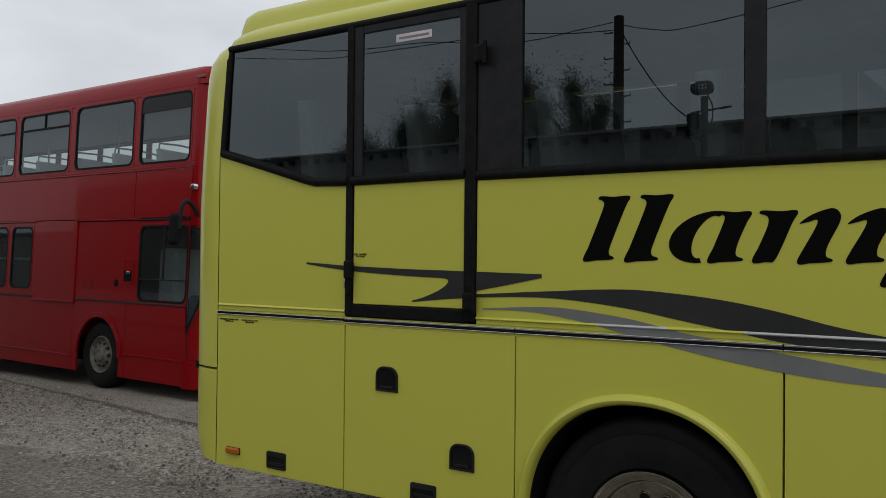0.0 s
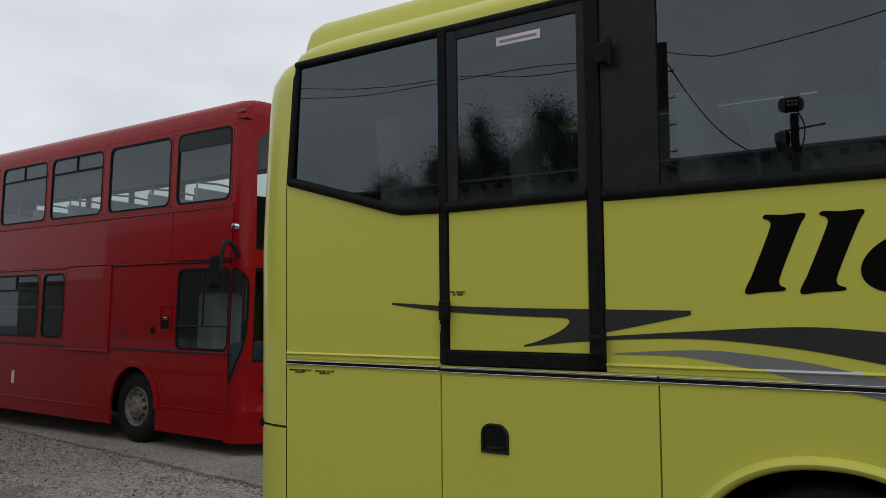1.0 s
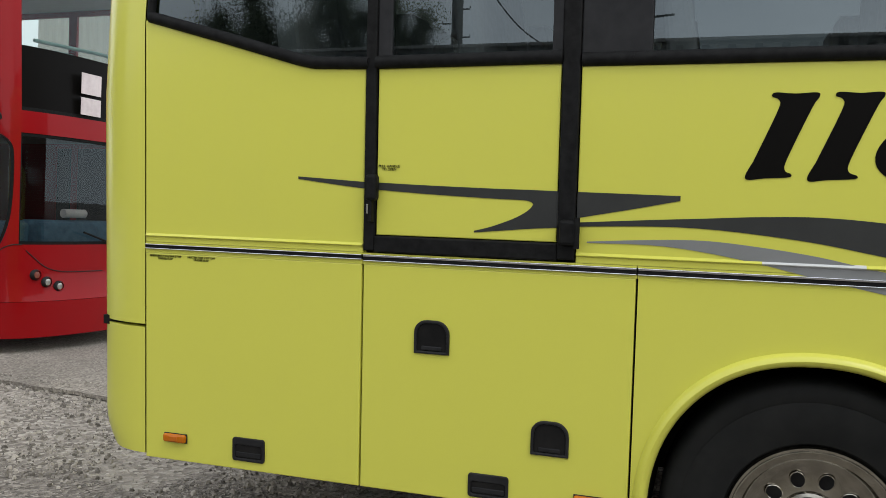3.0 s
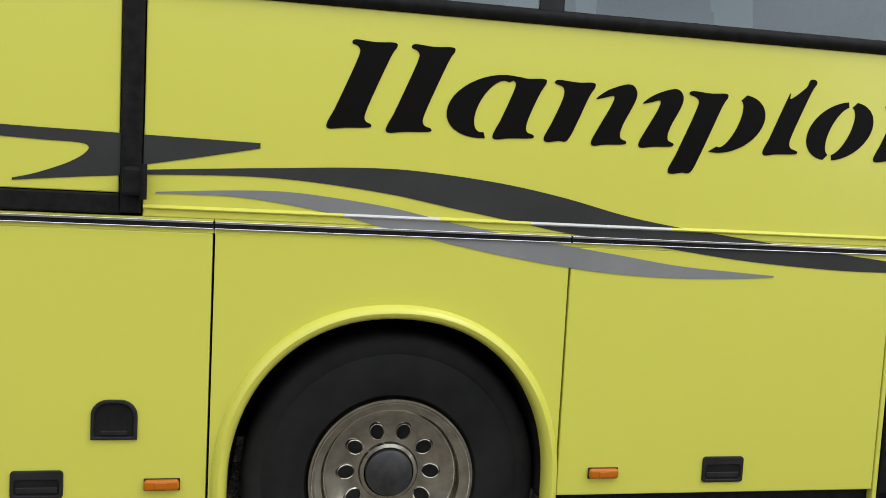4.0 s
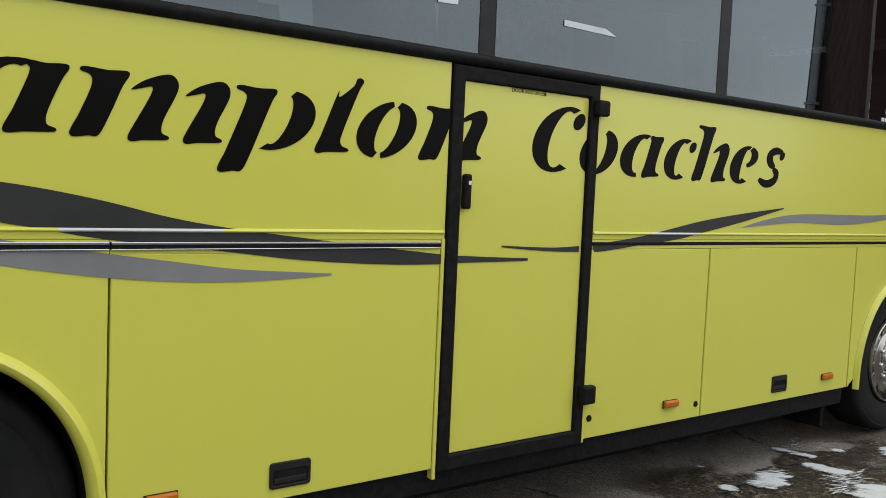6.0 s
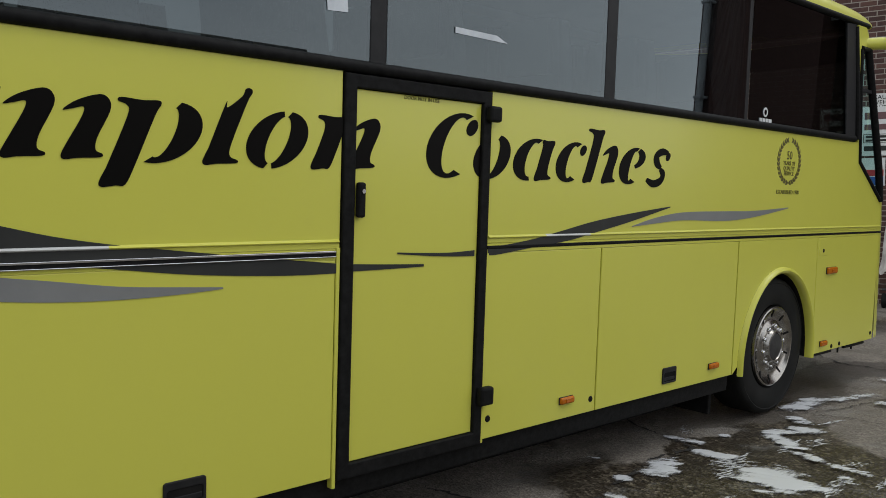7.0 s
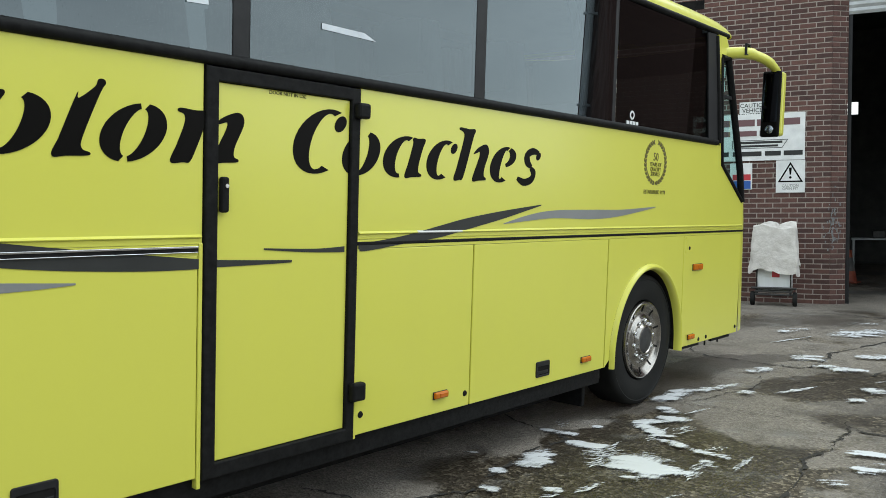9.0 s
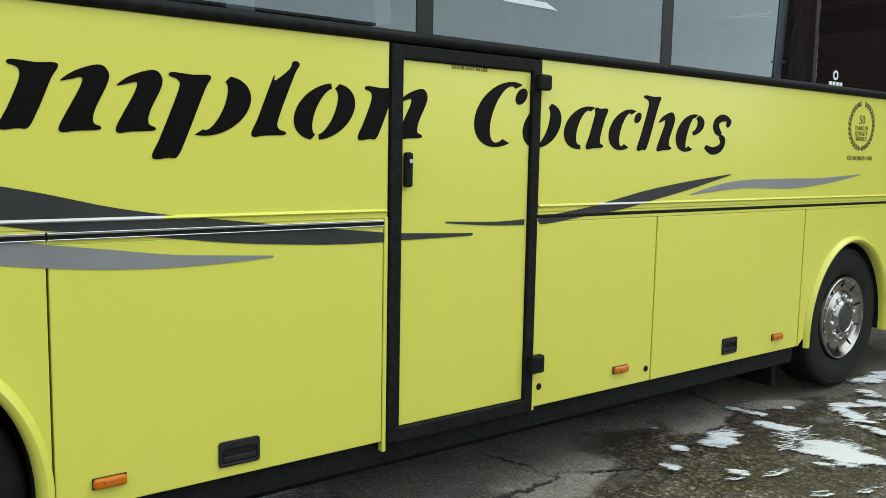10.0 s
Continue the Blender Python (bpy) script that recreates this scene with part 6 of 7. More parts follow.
# bricks: a run near the corner as single pieces, the rest joined
unit = box(0, BL, 0.0, TH, 0, BH, 0.003, 1)
me_s = part("brick", unit, BRICK, shop)
me_h = part("brick", box(0, TH, 0.0, TH, 0, BH, 0.003, 1), BRICK, shop)
me_r = part("brick", box(0, 0.05, 0.0, BL, 0, BH, 0.003, 1), BRICK, shop)
me_s.matrix_basis, me_h.matrix_basis, me_r.matrix_basis = pose(-BL, 0, -0.375), pose(-TH, 0, -0.3), pose(-0.05, TH + 0.01, -0.3)
rest_v, rest_f = [], []


def brick_rest(x, z, w):
    k = len(rest_v)
    e = 0.003
    y0 = rng.uniform(-0.001, 0.002)
    for a, c, d in ((x, z, y0 + e), (x + w, z, y0 + e), (x + w, z + BH, y0 + e), (x, z + BH, y0 + e), (x + e, z + e, y0), (x + w - e, z + e, y0), (x + w - e, z + BH - e, y0), (x + e, z + BH - e, y0),
                    (x, z, 0.02), (x + w, z, 0.02), (x + w, z + BH, 0.02), (x, z + BH, 0.02)):
        rest_v.append((a, d, c))
    rest_f.append((k + 4, k + 5, k + 6, k + 7))
    for i in range(4):
        j = (i + 1) % 4
        rest_f.append((k + i, k + j, k + 4 + j, k + 4 + i))
        rest_f.append((k + 8 + i, k + 8 + j, k + j, k + i))


singles = 0
for row in range(-4, 92):
    z = 0.075 * row
    x = 0.0
    first = True
    while x > -7.9:
        w = BL
        if first and row % 2:
            w = TH
        x0 = x - w
        if 0 <= row < 44 and x > -1.35 and singles < 290:
            share(me_h if w == TH else me_s, shop, pose(x0, rng.uniform(-0.001, 0.002), z))
            singles += 1
        else:
            brick_rest(x0, z, w)
        x = x0 - 0.014
        first = False
me = bpy.data.meshes.new("brickwork")
me.from_pydata(rest_v, [], rest_f)
me.materials.append(BRICK)
o = new("brickwork", me)
o.parent = shop
tagged(o, kind="stuff")
# the splayed jamb beside the doorway, in its own courses
SPLAY = Matrix.Rotation(math.atan2(0.15, 0.21), 4, "Z")
part("jamb_core", slab([(0.0, 0.012), (0.205, 0.158), (0.205, 0.42), (0.0, 0.42)], -0.4, 7.0, 0, axis="z"), MORTAR, shop)
b = bmesh.new()
for row in range(-4, 92):
    z = 0.075 * row
    for s0, s1 in (((0.008, 0.118), (0.130, 0.258)) if row % 2 == 0 else ((0.008, 0.218), (0.230, 0.258))):
        one = box(s0, s1, rng.uniform(-0.001, 0.002), 0.06, z, z + BH, 0.003, 1)
        one.transform(SPLAY)
        join(b, one)
jm = part("jamb_brickwork", b, BRICK, shop)
tagged(jm, kind="stuff")
STAIN = grain(material("pale_scuffs", (0.34, 0.36, 0.36), 0.8), 18, (0.12, 0.12, 0.12), (0.27, 0.28, 0.285))
b = bmesh.new()
for k in range(80):
    s0, z0 = 0.03 + 0.05 * rng.normal(), 1.15 + 0.17 * rng.normal()
    w0, h0 = rng.uniform(0.006, 0.022), rng.uniform(0.012, 0.06)
    one = box(s0, s0 + w0, -0.0035 - 0.0002 * k / 10, 0.001, z0, z0 + h0)
    if s0 > 0:
        one.transform(SPLAY)
    elif s0 + w0 > 0:
        continue
    join(b, one)
tagged(part("pale_scuffs", b, STAIN, shop, "pale scuffed patch on the corner"), kind="stuff")
# upper window recess high in the wall
part("window_recess", box(-2.6, -1.8, -0.004, 0.004, 4.48, 4.62, 0.002), DARK, shop, "dark slot under the eaves")

# doorway, inside and shutter
hall = thing("workshop_hall", "dark workshop behind the open doorway", "workshop", WALL, kind="structure")
DARK_GREY = grain(material("dim_block_wall", (0.10, 0.10, 0.095), 0.9), 3, (0.07, 0.07, 0.066), (0.13, 0.128, 0.12))
SHOPFLOOR = grain(material("oily_floor", (0.10, 0.095, 0.085), 0.7), 2, (0.06, 0.057, 0.05), (0.14, 0.132, 0.12), rough=(0.4, 0.8))
part("floor", box(-7.5, 6.5, 0.42, 13.0, -0.2, 0.004), SHOPFLOOR, hall)
part("back_wall", box(-7.5, 6.5, 13.0, 13.2, 0, 6.5), DARK_GREY, hall)
part("side_wall", box(-7.7, -7.5, 0.42, 13.2, 0, 6.5), DARK_GREY, hall)
part("side_wall", box(6.5, 6.7, 0.42, 13.2, 0, 6.5), DARK_GREY, hall)
part("roof", box(-8.0, 7.0, 0.0, 13.3, 6.5, 6.7), DARK_GREY, hall)
part("far_pier", box(4.6, 7.0, 0.0, 0.42, -0.3, 6.5), BRICK, hall)
part("lintel", box(0.21, 4.6, 0.0, 0.42, 4.75, 6.5), CLADDING, hall)
SHUTTER = grain(material("galvanised_shutter", (0.32, 0.33, 0.33), 0.45, 0.7), 6, (0.26, 0.27, 0.27), (0.38, 0.39, 0.39))
roller = tagged(thing("roller_shutter", "galvanised roller shutter wound up above the doorway", "shutter", WALL), kind="structure")
for k in range(6):
    s = part("slat", slab([(0.06, 0.0), (0.085, 0.03), (0.085, 0.075), (0.06, 0.09), (0.05, 0.045)], 0.21, 4.58, 0, axis="x"), SHUTTER, roller)
    s.location = (0, 0.1, 4.22 + 0.09 * k)
part("guide_rail", box(0.209, 0.26, 0.18, 0.26, 0.0, 4.75, 0.005), TRIM, roller)
glow = material("roof_light", (0.9, 0.9, 0.88), 0.5)
glow.node_tree.nodes["Principled BSDF"].inputs["Emission Color"].default_value = (1, 1, 0.97, 1)
glow.node_tree.nodes["Principled BSDF"].inputs["Emission Strength"].default_value = 1.2
lm = tagged(thing("strip_light", "lit square lamp inside the dark workshop", "lamp", pose(24.0, 2.17, 3.79, 0, 0, -72)))
part("diffuser", box(-0.16, 0.16, -0.01, 0.02, -0.13, 0.13, 0.004), glow, lm)
part("casing", box(-0.18, 0.18, 0.0, 0.06, -0.15, 0.15, 0.01), TRIM, lm)

# signs on the wall
SIGN_WHITE = grain(material("sign_white", (0.72, 0.73, 0.72), 0.45), 5, (0.60, 0.61, 0.60), (0.78, 0.79, 0.78))
SIGN_RED = material("sign_red", (0.45, 0.03, 0.04), 0.5)
SIGN_BLUE = material("sign_blue", (0.02, 0.09, 0.35), 0.5)
MAROON = material("sign_maroon", (0.14, 0.07, 0.075), 0.6)


def sign(name, x0, x1, z0, z1, label, y=-0.02):
    s = thing(name, label, "sign", WALL @ Matrix.Translation((0, 0, -0.2)))
    part("board", box(x0, x1, y, -0.003, z0, z1, 0.003), SIGN_WHITE, s)
    return s


warn = sign("warning_sign", -0.745, -0.345, 1.845, 2.325, "white caution sign with a black warning triangle")
tri = [(-0.72, 2.0), (-0.37, 2.0), (-0.545, 2.30)]
part("triangle", ring(tri, inset(tri, 0.022), -0.0225, -0.0195), VINYL_BLACK, warn)
part("mark", slab([(-0.555, 2.11), (-0.535, 2.11), (-0.525, 2.215), (-0.565, 2.215)], -0.0225, -0.0195), VINYL_BLACK, warn)
part("mark", lathe([(0, -0.0225), (0.018, -0.0225), (0.018, -0.0195)], 14, None, (-0.545, 0, 2.07)), VINYL_BLACK, warn)
words("CAUTION\nOPEN PIT", 0.052, VINYL_GREY, warn, pose(-0.545, -0.0225, 1.925, 90))
veh = sign("caution_sign", -1.27, -0.86, 2.95, 3.215, "white sign warning of vehicle movements")
words("CAUTION\nVEHICLE\nMOVEMENTS", 0.088, VINYL_BLACK, veh, pose(-1.065, -0.0225, 3.085, 90), spacing=1.0)
firm = sign("company_board", -1.95, -0.35, 2.33, 3.03, "weathered white company board with dark lettering", -0.026)
for k, (x0, x1, z0, z1) in enumerate(((-1.9, -1.4, 2.83, 2.97), (-1.85, -1.4, 2.68, 2.80), (-1.36, -1.05, 2.83, 2.97), (-1.02, -0.72, 2.83, 2.97), (-0.70, -0.42, 2.83, 2.97), (-1.36, -1.02, 2.68, 2.80), (-0.98, -0.72, 2.68, 2.80))):
    part("mark_bar", box(x0, x1, -0.029, -0.0255, z0 + 0.02, z1 - 0.02), MAROON, firm)
for z0, z1, x0, x1 in ((2.40, 2.47, -1.86, -1.42), (2.585, 2.62, -1.34, -0.66), (2.535, 2.565, -1.34, -0.72), (2.40, 2.47, -1.36, -0.95), (2.40, 2.47, -0.90, -0.68), (2.40, 2.47, -0.64, -0.38)):
    part("mark_bar", box(x0, x1, -0.029, -0.0255, z0, z1), VINYL_DARK, firm)
tri_o = [(-1.37, 2.515), (-0.66, 2.515), (-0.58, 2.64), (-1.37, 2.64)]
part("outline", ring(tri_o, inset(tri_o, 0.008), -0.029, -0.0255), VINYL_DARK, firm)
side_sign = sign("safety_sign", -1.40, -1.08, 1.90, 2.30, "small white safety sign with red and blue panels")
part("panel", box(-1.36, -1.10, -0.0225, -0.0195, 2.04, 2.13), SIGN_RED, side_sign)
part("panel", box(-1.36, -1.10, -0.0225, -0.0195, 1.91, 2.03), SIGN_BLUE, side_sign)

# covered trolley by the wall
trolley = thing("trolley", "black wheeled trolley carrying a white box under a draped off-white sheet", "trolley", WALL @ Matrix.Translation((-0.72, -0.42, 0.0)) @ Matrix.Diagonal((1.14, 1.1, 1.04, 1)))
FRAME = grain(material("black_tube", (0.025, 0.025, 0.025), 0.5), 12, (0.018, 0.018, 0.018), (0.045, 0.04, 0.036))
for x in (-0.2, 0.2):
    part("frame_tube", tube([(x, -0.14, 0.16), (x, -0.12, 0.62), (x, 0.1, 1.0)], 0.018, 8), FRAME, trolley, "", True)
    part("wheel", lathe([(0.03, -0.025), (0.09, -0.025), (0.10, -0.012), (0.10, 0.012), (0.09, 0.025), (0.03, 0.025)], 24, None, (x * 1.25, -0.1, 0.10), "x"), TYRE, trolley, "", True)
for z in (0.16, 0.25):
    part("cross_bar", tube([(-0.27, -0.14, z), (0.27, -0.14, z)], 0.016, 8), FRAME, trolley, "", True)
part("base_plate", box(-0.22, 0.22, -0.16, 0.16, 0.19, 0.215, 0.005), FRAME, trolley)
part("box", box(-0.2, 0.21, -0.12, 0.16, 0.22, 0.62, 0.02, 3), WHITE_PAINT, trolley, "white boxed unit")
part("red_label", box(-0.02, 0.07, -0.127, -0.12, 0.40, 0.54), SIGN_RED, trolley)
SHEET = grain(material("off_white_sheet", (0.62, 0.59, 0.55), 0.9), 7, (0.50, 0.47, 0.43), (0.72, 0.69, 0.65), bump=0.9, dist=0.03)
b = bmesh.new()
rowset = []
for i in range(23):
    f = i / 22
    z = 1.10 - 0.62 * max(0, f - 0.18) / 0.82 if f > 0.18 else 1.10 + 0.02 * math.sin(f * 17)
    spread = 0.25 * min(f / 0.18, 1) + 0.045 * max(0, f - 0.18)
    row = []
    for k in range(60):
        a = 2 * math.pi * k / 60
        sq = 1 / max(abs(math.cos(a)), abs(math.sin(a))) ** 0.85
        fold = 1 + (0.05 * f) * math.sin(a * 7 + 1.2 * math.sin(a * 2) + 2.5 * f) + 0.10 * f * noise.noise((math.cos(a) * 2.2 + 4, math.sin(a) * 2.2, f * 3)) + 0.05 * min(1, 3 * f) * noise.noise((math.cos(a) * 6, math.sin(a) * 6, f * 7)) + 0.05 * f * noise.noise((math.cos(a) * 3, math.sin(a) * 3, f * 4))
        rx, ry = spread * 1.02 * sq * fold, spread * 0.7 * sq * fold
        sag = 0.13 * noise.noise((math.cos(a) * 1.4, math.sin(a) * 1.4, 2.0)) * (1 if f > 0.15 else f / 0.15)
        hem = 0.02 * math.sin(a * 3 + 0.6) * f + 0.04 * noise.noise((a * 3, 0, 1)) * f
        row.append(b.verts.new((rx * math.cos(a), ry * math.sin(a) - 0.02, z + sag + hem)))
    rowset.append(row)
for p, q in zip(rowset, rowset[1:]):
    for k in range(60):
        b.faces.new((p[k], p[(k + 1) % 60], q[(k + 1) % 60], q[k]))
b.faces.new(rowset[0])
part("draped_sheet", b, SHEET, trolley, "draped off-white sheet", True)

# at the workshop's far corner
pipe = thing("downpipe", "grey plastic rainwater downpipe on a brick corner pier", "downpipe", WALL)
part("corner_pier", box(7.03, 7.42, 0.02, 0.34, -0.15, 8.5, 0.01), BRICK, pipe, "dark red brick pier")
part("pipe", tube([(7.16, -0.09, -0.1), (7.16, -0.09, 8.4)], 0.075, 14), WEATHERPIPE, pipe, "", True)
for z in (1.2, 3.0, 4.8, 6.6):
    part("pipe_clip", box(7.06, 7.26, -0.18, 0.02, z, z + 0.05, 0.006), WEATHERPIPE, pipe)

# cone inside the doorway
cone = thing("traffic_cone", "orange and white traffic cone, darkened for the dim hall", "cone", pose(22.2, 1.66, 0.205) @ Matrix.Scale(0.9, 4))
# the hall's dimness is put into the cone's orange and its grey sleeve
ORANGE = grain(material("cone_orange", (0.55, 0.09, 0.03), 0.6), 8, (0.16, 0.03, 0.015), (0.32, 0.07, 0.03))
part("base", box(-0.19, 0.19, -0.19, 0.19, 0, 0.03, 0.012), ORANGE, cone)
part("body", lathe([(0.15, 0.03), (0.115, 0.26)], 28, None, (0, 0, 0), "z"), ORANGE, cone, "", True)
part("sleeve", lathe([(0.116, 0.26), (0.06, 0.55)], 28, None, (0, 0, 0), "z"), DARK_GREY, cone, "white sleeve, greyed for the dim hall", True)
part("tip", lathe([(0.06, 0.55), (0.04, 0.70), (0.03, 0.71), (0.0, 0.71)], 28, None, (0, 0, 0), "z"), ORANGE, cone, "", True)
bench = thing("bench", "grey steel workbench in the dim workshop", "bench", WALL @ pose(0.9, 6.5, 0.0))
part("top", box(-0.6, 0.6, -0.3, 0.3, 0.8, 0.84, 0.01), SHUTTER, bench)
for x in (-0.55, 0.55):
    for y in (-0.25, 0.25):
        part("leg", box(x - 0.02, x + 0.02, y - 0.02, y + 0.02, 0, 0.8), SHUTTER, bench)
part("vice", box(-0.2, 0.05, -0.2, 0.05, 0.84, 1.0, 0.02), FRAME, bench)

# ---- behind the red bus: a clad warehouse ----
ware = thing("warehouse", "cream corrugated warehouse with a dark roof edge", "warehouse", pose(-16, 21, 0, 0, 0, -6), kind="structure")
b = bmesh.new()
xs_c = []
x = -3.0
while x < 16:
    for dx, dy in ((0.0, 0.0), (0.08, 0.05), (0.20, 0.05), (0.28, 0.0)):
        xs_c.append((x + dx, dy))
    x += 0.4
lo_row = [b.verts.new((x, -dy, 0)) for x, dy in xs_c]
hi_row = [b.verts.new((x, -dy, 9.8)) for x, dy in xs_c]
for k in range(len(xs_c) - 1):
    b.faces.new((lo_row[k], lo_row[k + 1], hi_row[k + 1], hi_row[k]))
part("cladding", b, CLADDING, ware)
part("body", box(-3.0, 16, 0.06, 20, 0, 9.75), CLADDING, ware)
part("roof", box(-3.3, 16.3, -0.25, 20.2, 9.78, 10.1, 0.03), VINYL_DARK, ware, "dark roof edge")

# ---- across the yard, seen mirrored in the coach's windows ----
WEATHERED = grain(material("weathered_render", (0.28, 0.27, 0.25), 0.9), 1.5, (0.22, 0.21, 0.195), (0.34, 0.33, 0.31), bump=0.2)
yard_wall = tagged(thing("yard_wall", "long grey boundary wall with dark brackets under its top", "wall", pose(0, -12, 0)), kind="structure")
part("coping", box(-40, 14, -0.19, 0.28, 3.664, 3.72, 0.01), WEATHERED, yard_wall)
part("wall", box(-40, 14, -0.15, 0.15, -0.1, 3.66), WEATHERED, yard_wall)
pier = part("bracket", box(-0.06, 0.06, 0.15, 0.27, 3.50, 3.60, 0.01), TRIM, yard_wall, "dark bracket")
pier.matrix_basis = pose(-39.5, 0, 0)
for k in range(1, 130):
    share(pier, yard_wall, pose(-39.5 + 0.41 * k, 0, 0))
LEAF = material("dark_leaf", (0.05, 0.075, 0.03), 0.7)
n, l = LEAF.node_tree.nodes, LEAF.node_tree.links
g = n.new("ShaderNodeNewGeometry")
r = n.new("ShaderNodeValToRGB")
r.color_ramp.elements[0].color, r.color_ramp.elements[1].color = (0.06, 0.078, 0.045, 1), (0.15, 0.175, 0.095, 1)
l.new(g.outputs["Random Per Island"], r.inputs[0])
l.new(r.outputs[0], n["Principled BSDF"].inputs["Base Color"])
BARK = grain(material("bark", (0.06, 0.05, 0.04), 0.9), 10, (0.04, 0.033, 0.026), (0.09, 0.075, 0.06), stretch=(4, 4, 0.7), bump=0.6)


def tree(x, y, height, wide, seed):
    rg = np.random.default_rng(seed)
    t = thing("tree", "dark leafy tree beyond the boundary wall", "tree", pose(x, y, 0), group="trees beyond the wall")
    b = tube([(0, 0, -0.1), (0.1, 0, height * 0.25), (0.0, 0.1, height * 0.5), (0.15, 0, height * 0.85)], [0.22, 0.17, 0.12, 0.03], 8)
    tips = []
    for k in range(12):
        a, z = rg.uniform(0, 6.28), height * rg.uniform(0.3, 0.75)
        tip = (wide * rg.uniform(0.4, 0.9) * math.cos(a), wide * rg.uniform(0.4, 0.9) * math.sin(a), z + height * rg.uniform(0.08, 0.28))
        tips.append(tip)
        tube([(0, 0, z), (tip[0] * 0.5, tip[1] * 0.5, z + (tip[2] - z) * 0.65), tip], [0.07, 0.045, 0.015], 6, b)
    tips += [(0.1, 0, height * 0.9), (0, 0, height * 0.7), (0.3, 0.2, height * 0.8)]
    part("trunk", b, BARK, t, "", True)
    vs, fs = [], []
    for tip in tips:
        many = 4600
        way = rg.normal(0, 1, (many, 3))
        way /= np.linalg.norm(way, axis=1, keepdims=True)
        sprig = 1 + 0.5 * np.sin(way[:, :1] * 5 + tip[0] * 9) * np.sin(way[:, 1:2] * 6 + tip[2] * 7) + 0.25 * np.sin(way[:, 2:] * 13 + tip[1] * 5)
        p = np.array(tip) + way * sprig * np.abs(rg.normal(0, 1, (many, 1))).clip(0.1, 1.9) * (wide * 0.27, wide * 0.27, height * 0.075)
        u, v = rg.normal(0, 1, (many, 3)), rg.normal(0, 1, (many, 3))
        size = rg.uniform(0.015, 0.034, (many, 1))
        u, v = u / np.linalg.norm(u, axis=1, keepdims=True) * size, v / np.linalg.norm(v, axis=1, keepdims=True) * size * 0.55
        k0 = len(vs)
        vs += np.stack([p - u, p + v, p + u, p - v], 1).reshape(-1, 3).tolist()
        fs += [(k0 + 4 * k, k0 + 4 * k + 1, k0 + 4 * k + 2, k0 + 4 * k + 3) for k in range(many)]
    me = bpy.data.meshes.new("crown")
    me.from_pydata(vs, [], fs)
    me.materials.append(LEAF)
    c = new("crown", me)
    c.parent = t


for k, (x, y, h, w) in enumerate(((-7.0, -16, 6.2, 1.15), (-4.75, -16.2, 6.1, 1.15), (-3.2, -16, 5.5, 1.0), (-8.8, -16.4, 5.2, 1.1), (-5.9, -16.6, 4.9, 1.2), (-10.6, -16.3, 4.6, 1.0))):
    tree(x, y, h, w, 20 + k)
pole = thing("utility_pole", "dark wooden utility pole with step irons and a stay wire", "pole", pose(-0.43, -12.16, 0))
part("post", tube([(0, 0, -0.1), (0.0, 0, 3.0), (0.05, 0, 5.95)], [0.12, 0.11, 0.095], 14), BARK, pole, "", True)
for z in (3.9, 4.4, 4.9, 5.4):
    part("step_iron", tube([(0.08, 0, z), (0.26, 0, z), (0.26, 0, z + 0.05)], 0.014, 6), FRAME, pole)
    part("step_iron", tube([(-0.08, 0, z + 0.25), (-0.26, 0, z + 0.25), (-0.26, 0, z + 0.3)], 0.014, 6), FRAME, pole)
part("stay_wire", tube(smooth_line([(0.12, 0, 5.6), (0.46, 0, 5.0), (0.95, 0, 4.3), (1.5, 0, 3.8), (2.6, 0, 3.2)], 4), 0.013, 6), FRAME, pole)
wires = thing("overhead_wires", "thin black overhead wires", "cable", pose(0, 0, 0))
for line in (((-0.5, 5.85), (-1.3, 5.80), (-2.2, 5.74), (-3.4, 5.80), (-4.9, 6.05), (-8.0, 6.25), (-14.0, 7.3)), ((-0.5, 5.70), (-1.4, 5.76), (-3.0, 5.95), (-5.9, 6.0), (-8.5, 6.12), (-14.0, 6.9)), ((-0.4, 5.8), (0.3, 5.6), (1.1, 5.55), (4.0, 5.9), (9.0, 7.0))):
    part("wire", tube(smooth_line([(x, -12.16, z) for x, z in line], 4), 0.009, 6), FRAME, wires)
flood = thing("floodlight_post", "black post with a floodlight and a camera dome", "lamp post", pose(3.61, -4.29, 0.19))
part("post", tube([(0, 0, -0.2), (0, 0, 2.84)], 0.034, 12), FRAME, flood, "", True)
part("head", box(-0.12, 0.08, -0.07, 0.07, 2.86, 2.98, 0.045, 3), FRAME, flood)
lensm = material("led_lens", (0.85, 0.87, 0.9), 0.3)
for i in range(3):
    for j in range(2):
        part("led", box(-0.035 + 0.03 * i, -0.015 + 0.03 * i, 0.068, 0.074, 2.90 + 0.03 * j, 2.917 + 0.03 * j, 0.003), lensm, flood)
part("lower_lamp", lathe([(0.0, -0.09), (0.05, -0.08), (0.065, 0.0), (0.06, 0.05), (0.0, 0.07)], 18, None, (-0.10, 0.0, 2.64), "z"), FRAME, flood, "", True)
part("bracket", tube([(-0.12, 0, 2.70), (0.24, 0, 2.73)], 0.010, 6), FRAME, flood)
part("cable", tube(smooth_line([(0.03, 0.02, 2.86), (0.08, 0.02, 2.74), (0.07, 0.02, 2.60), (0.03, 0.02, 2.54)], 4), 0.007, 6), FRAME, flood)

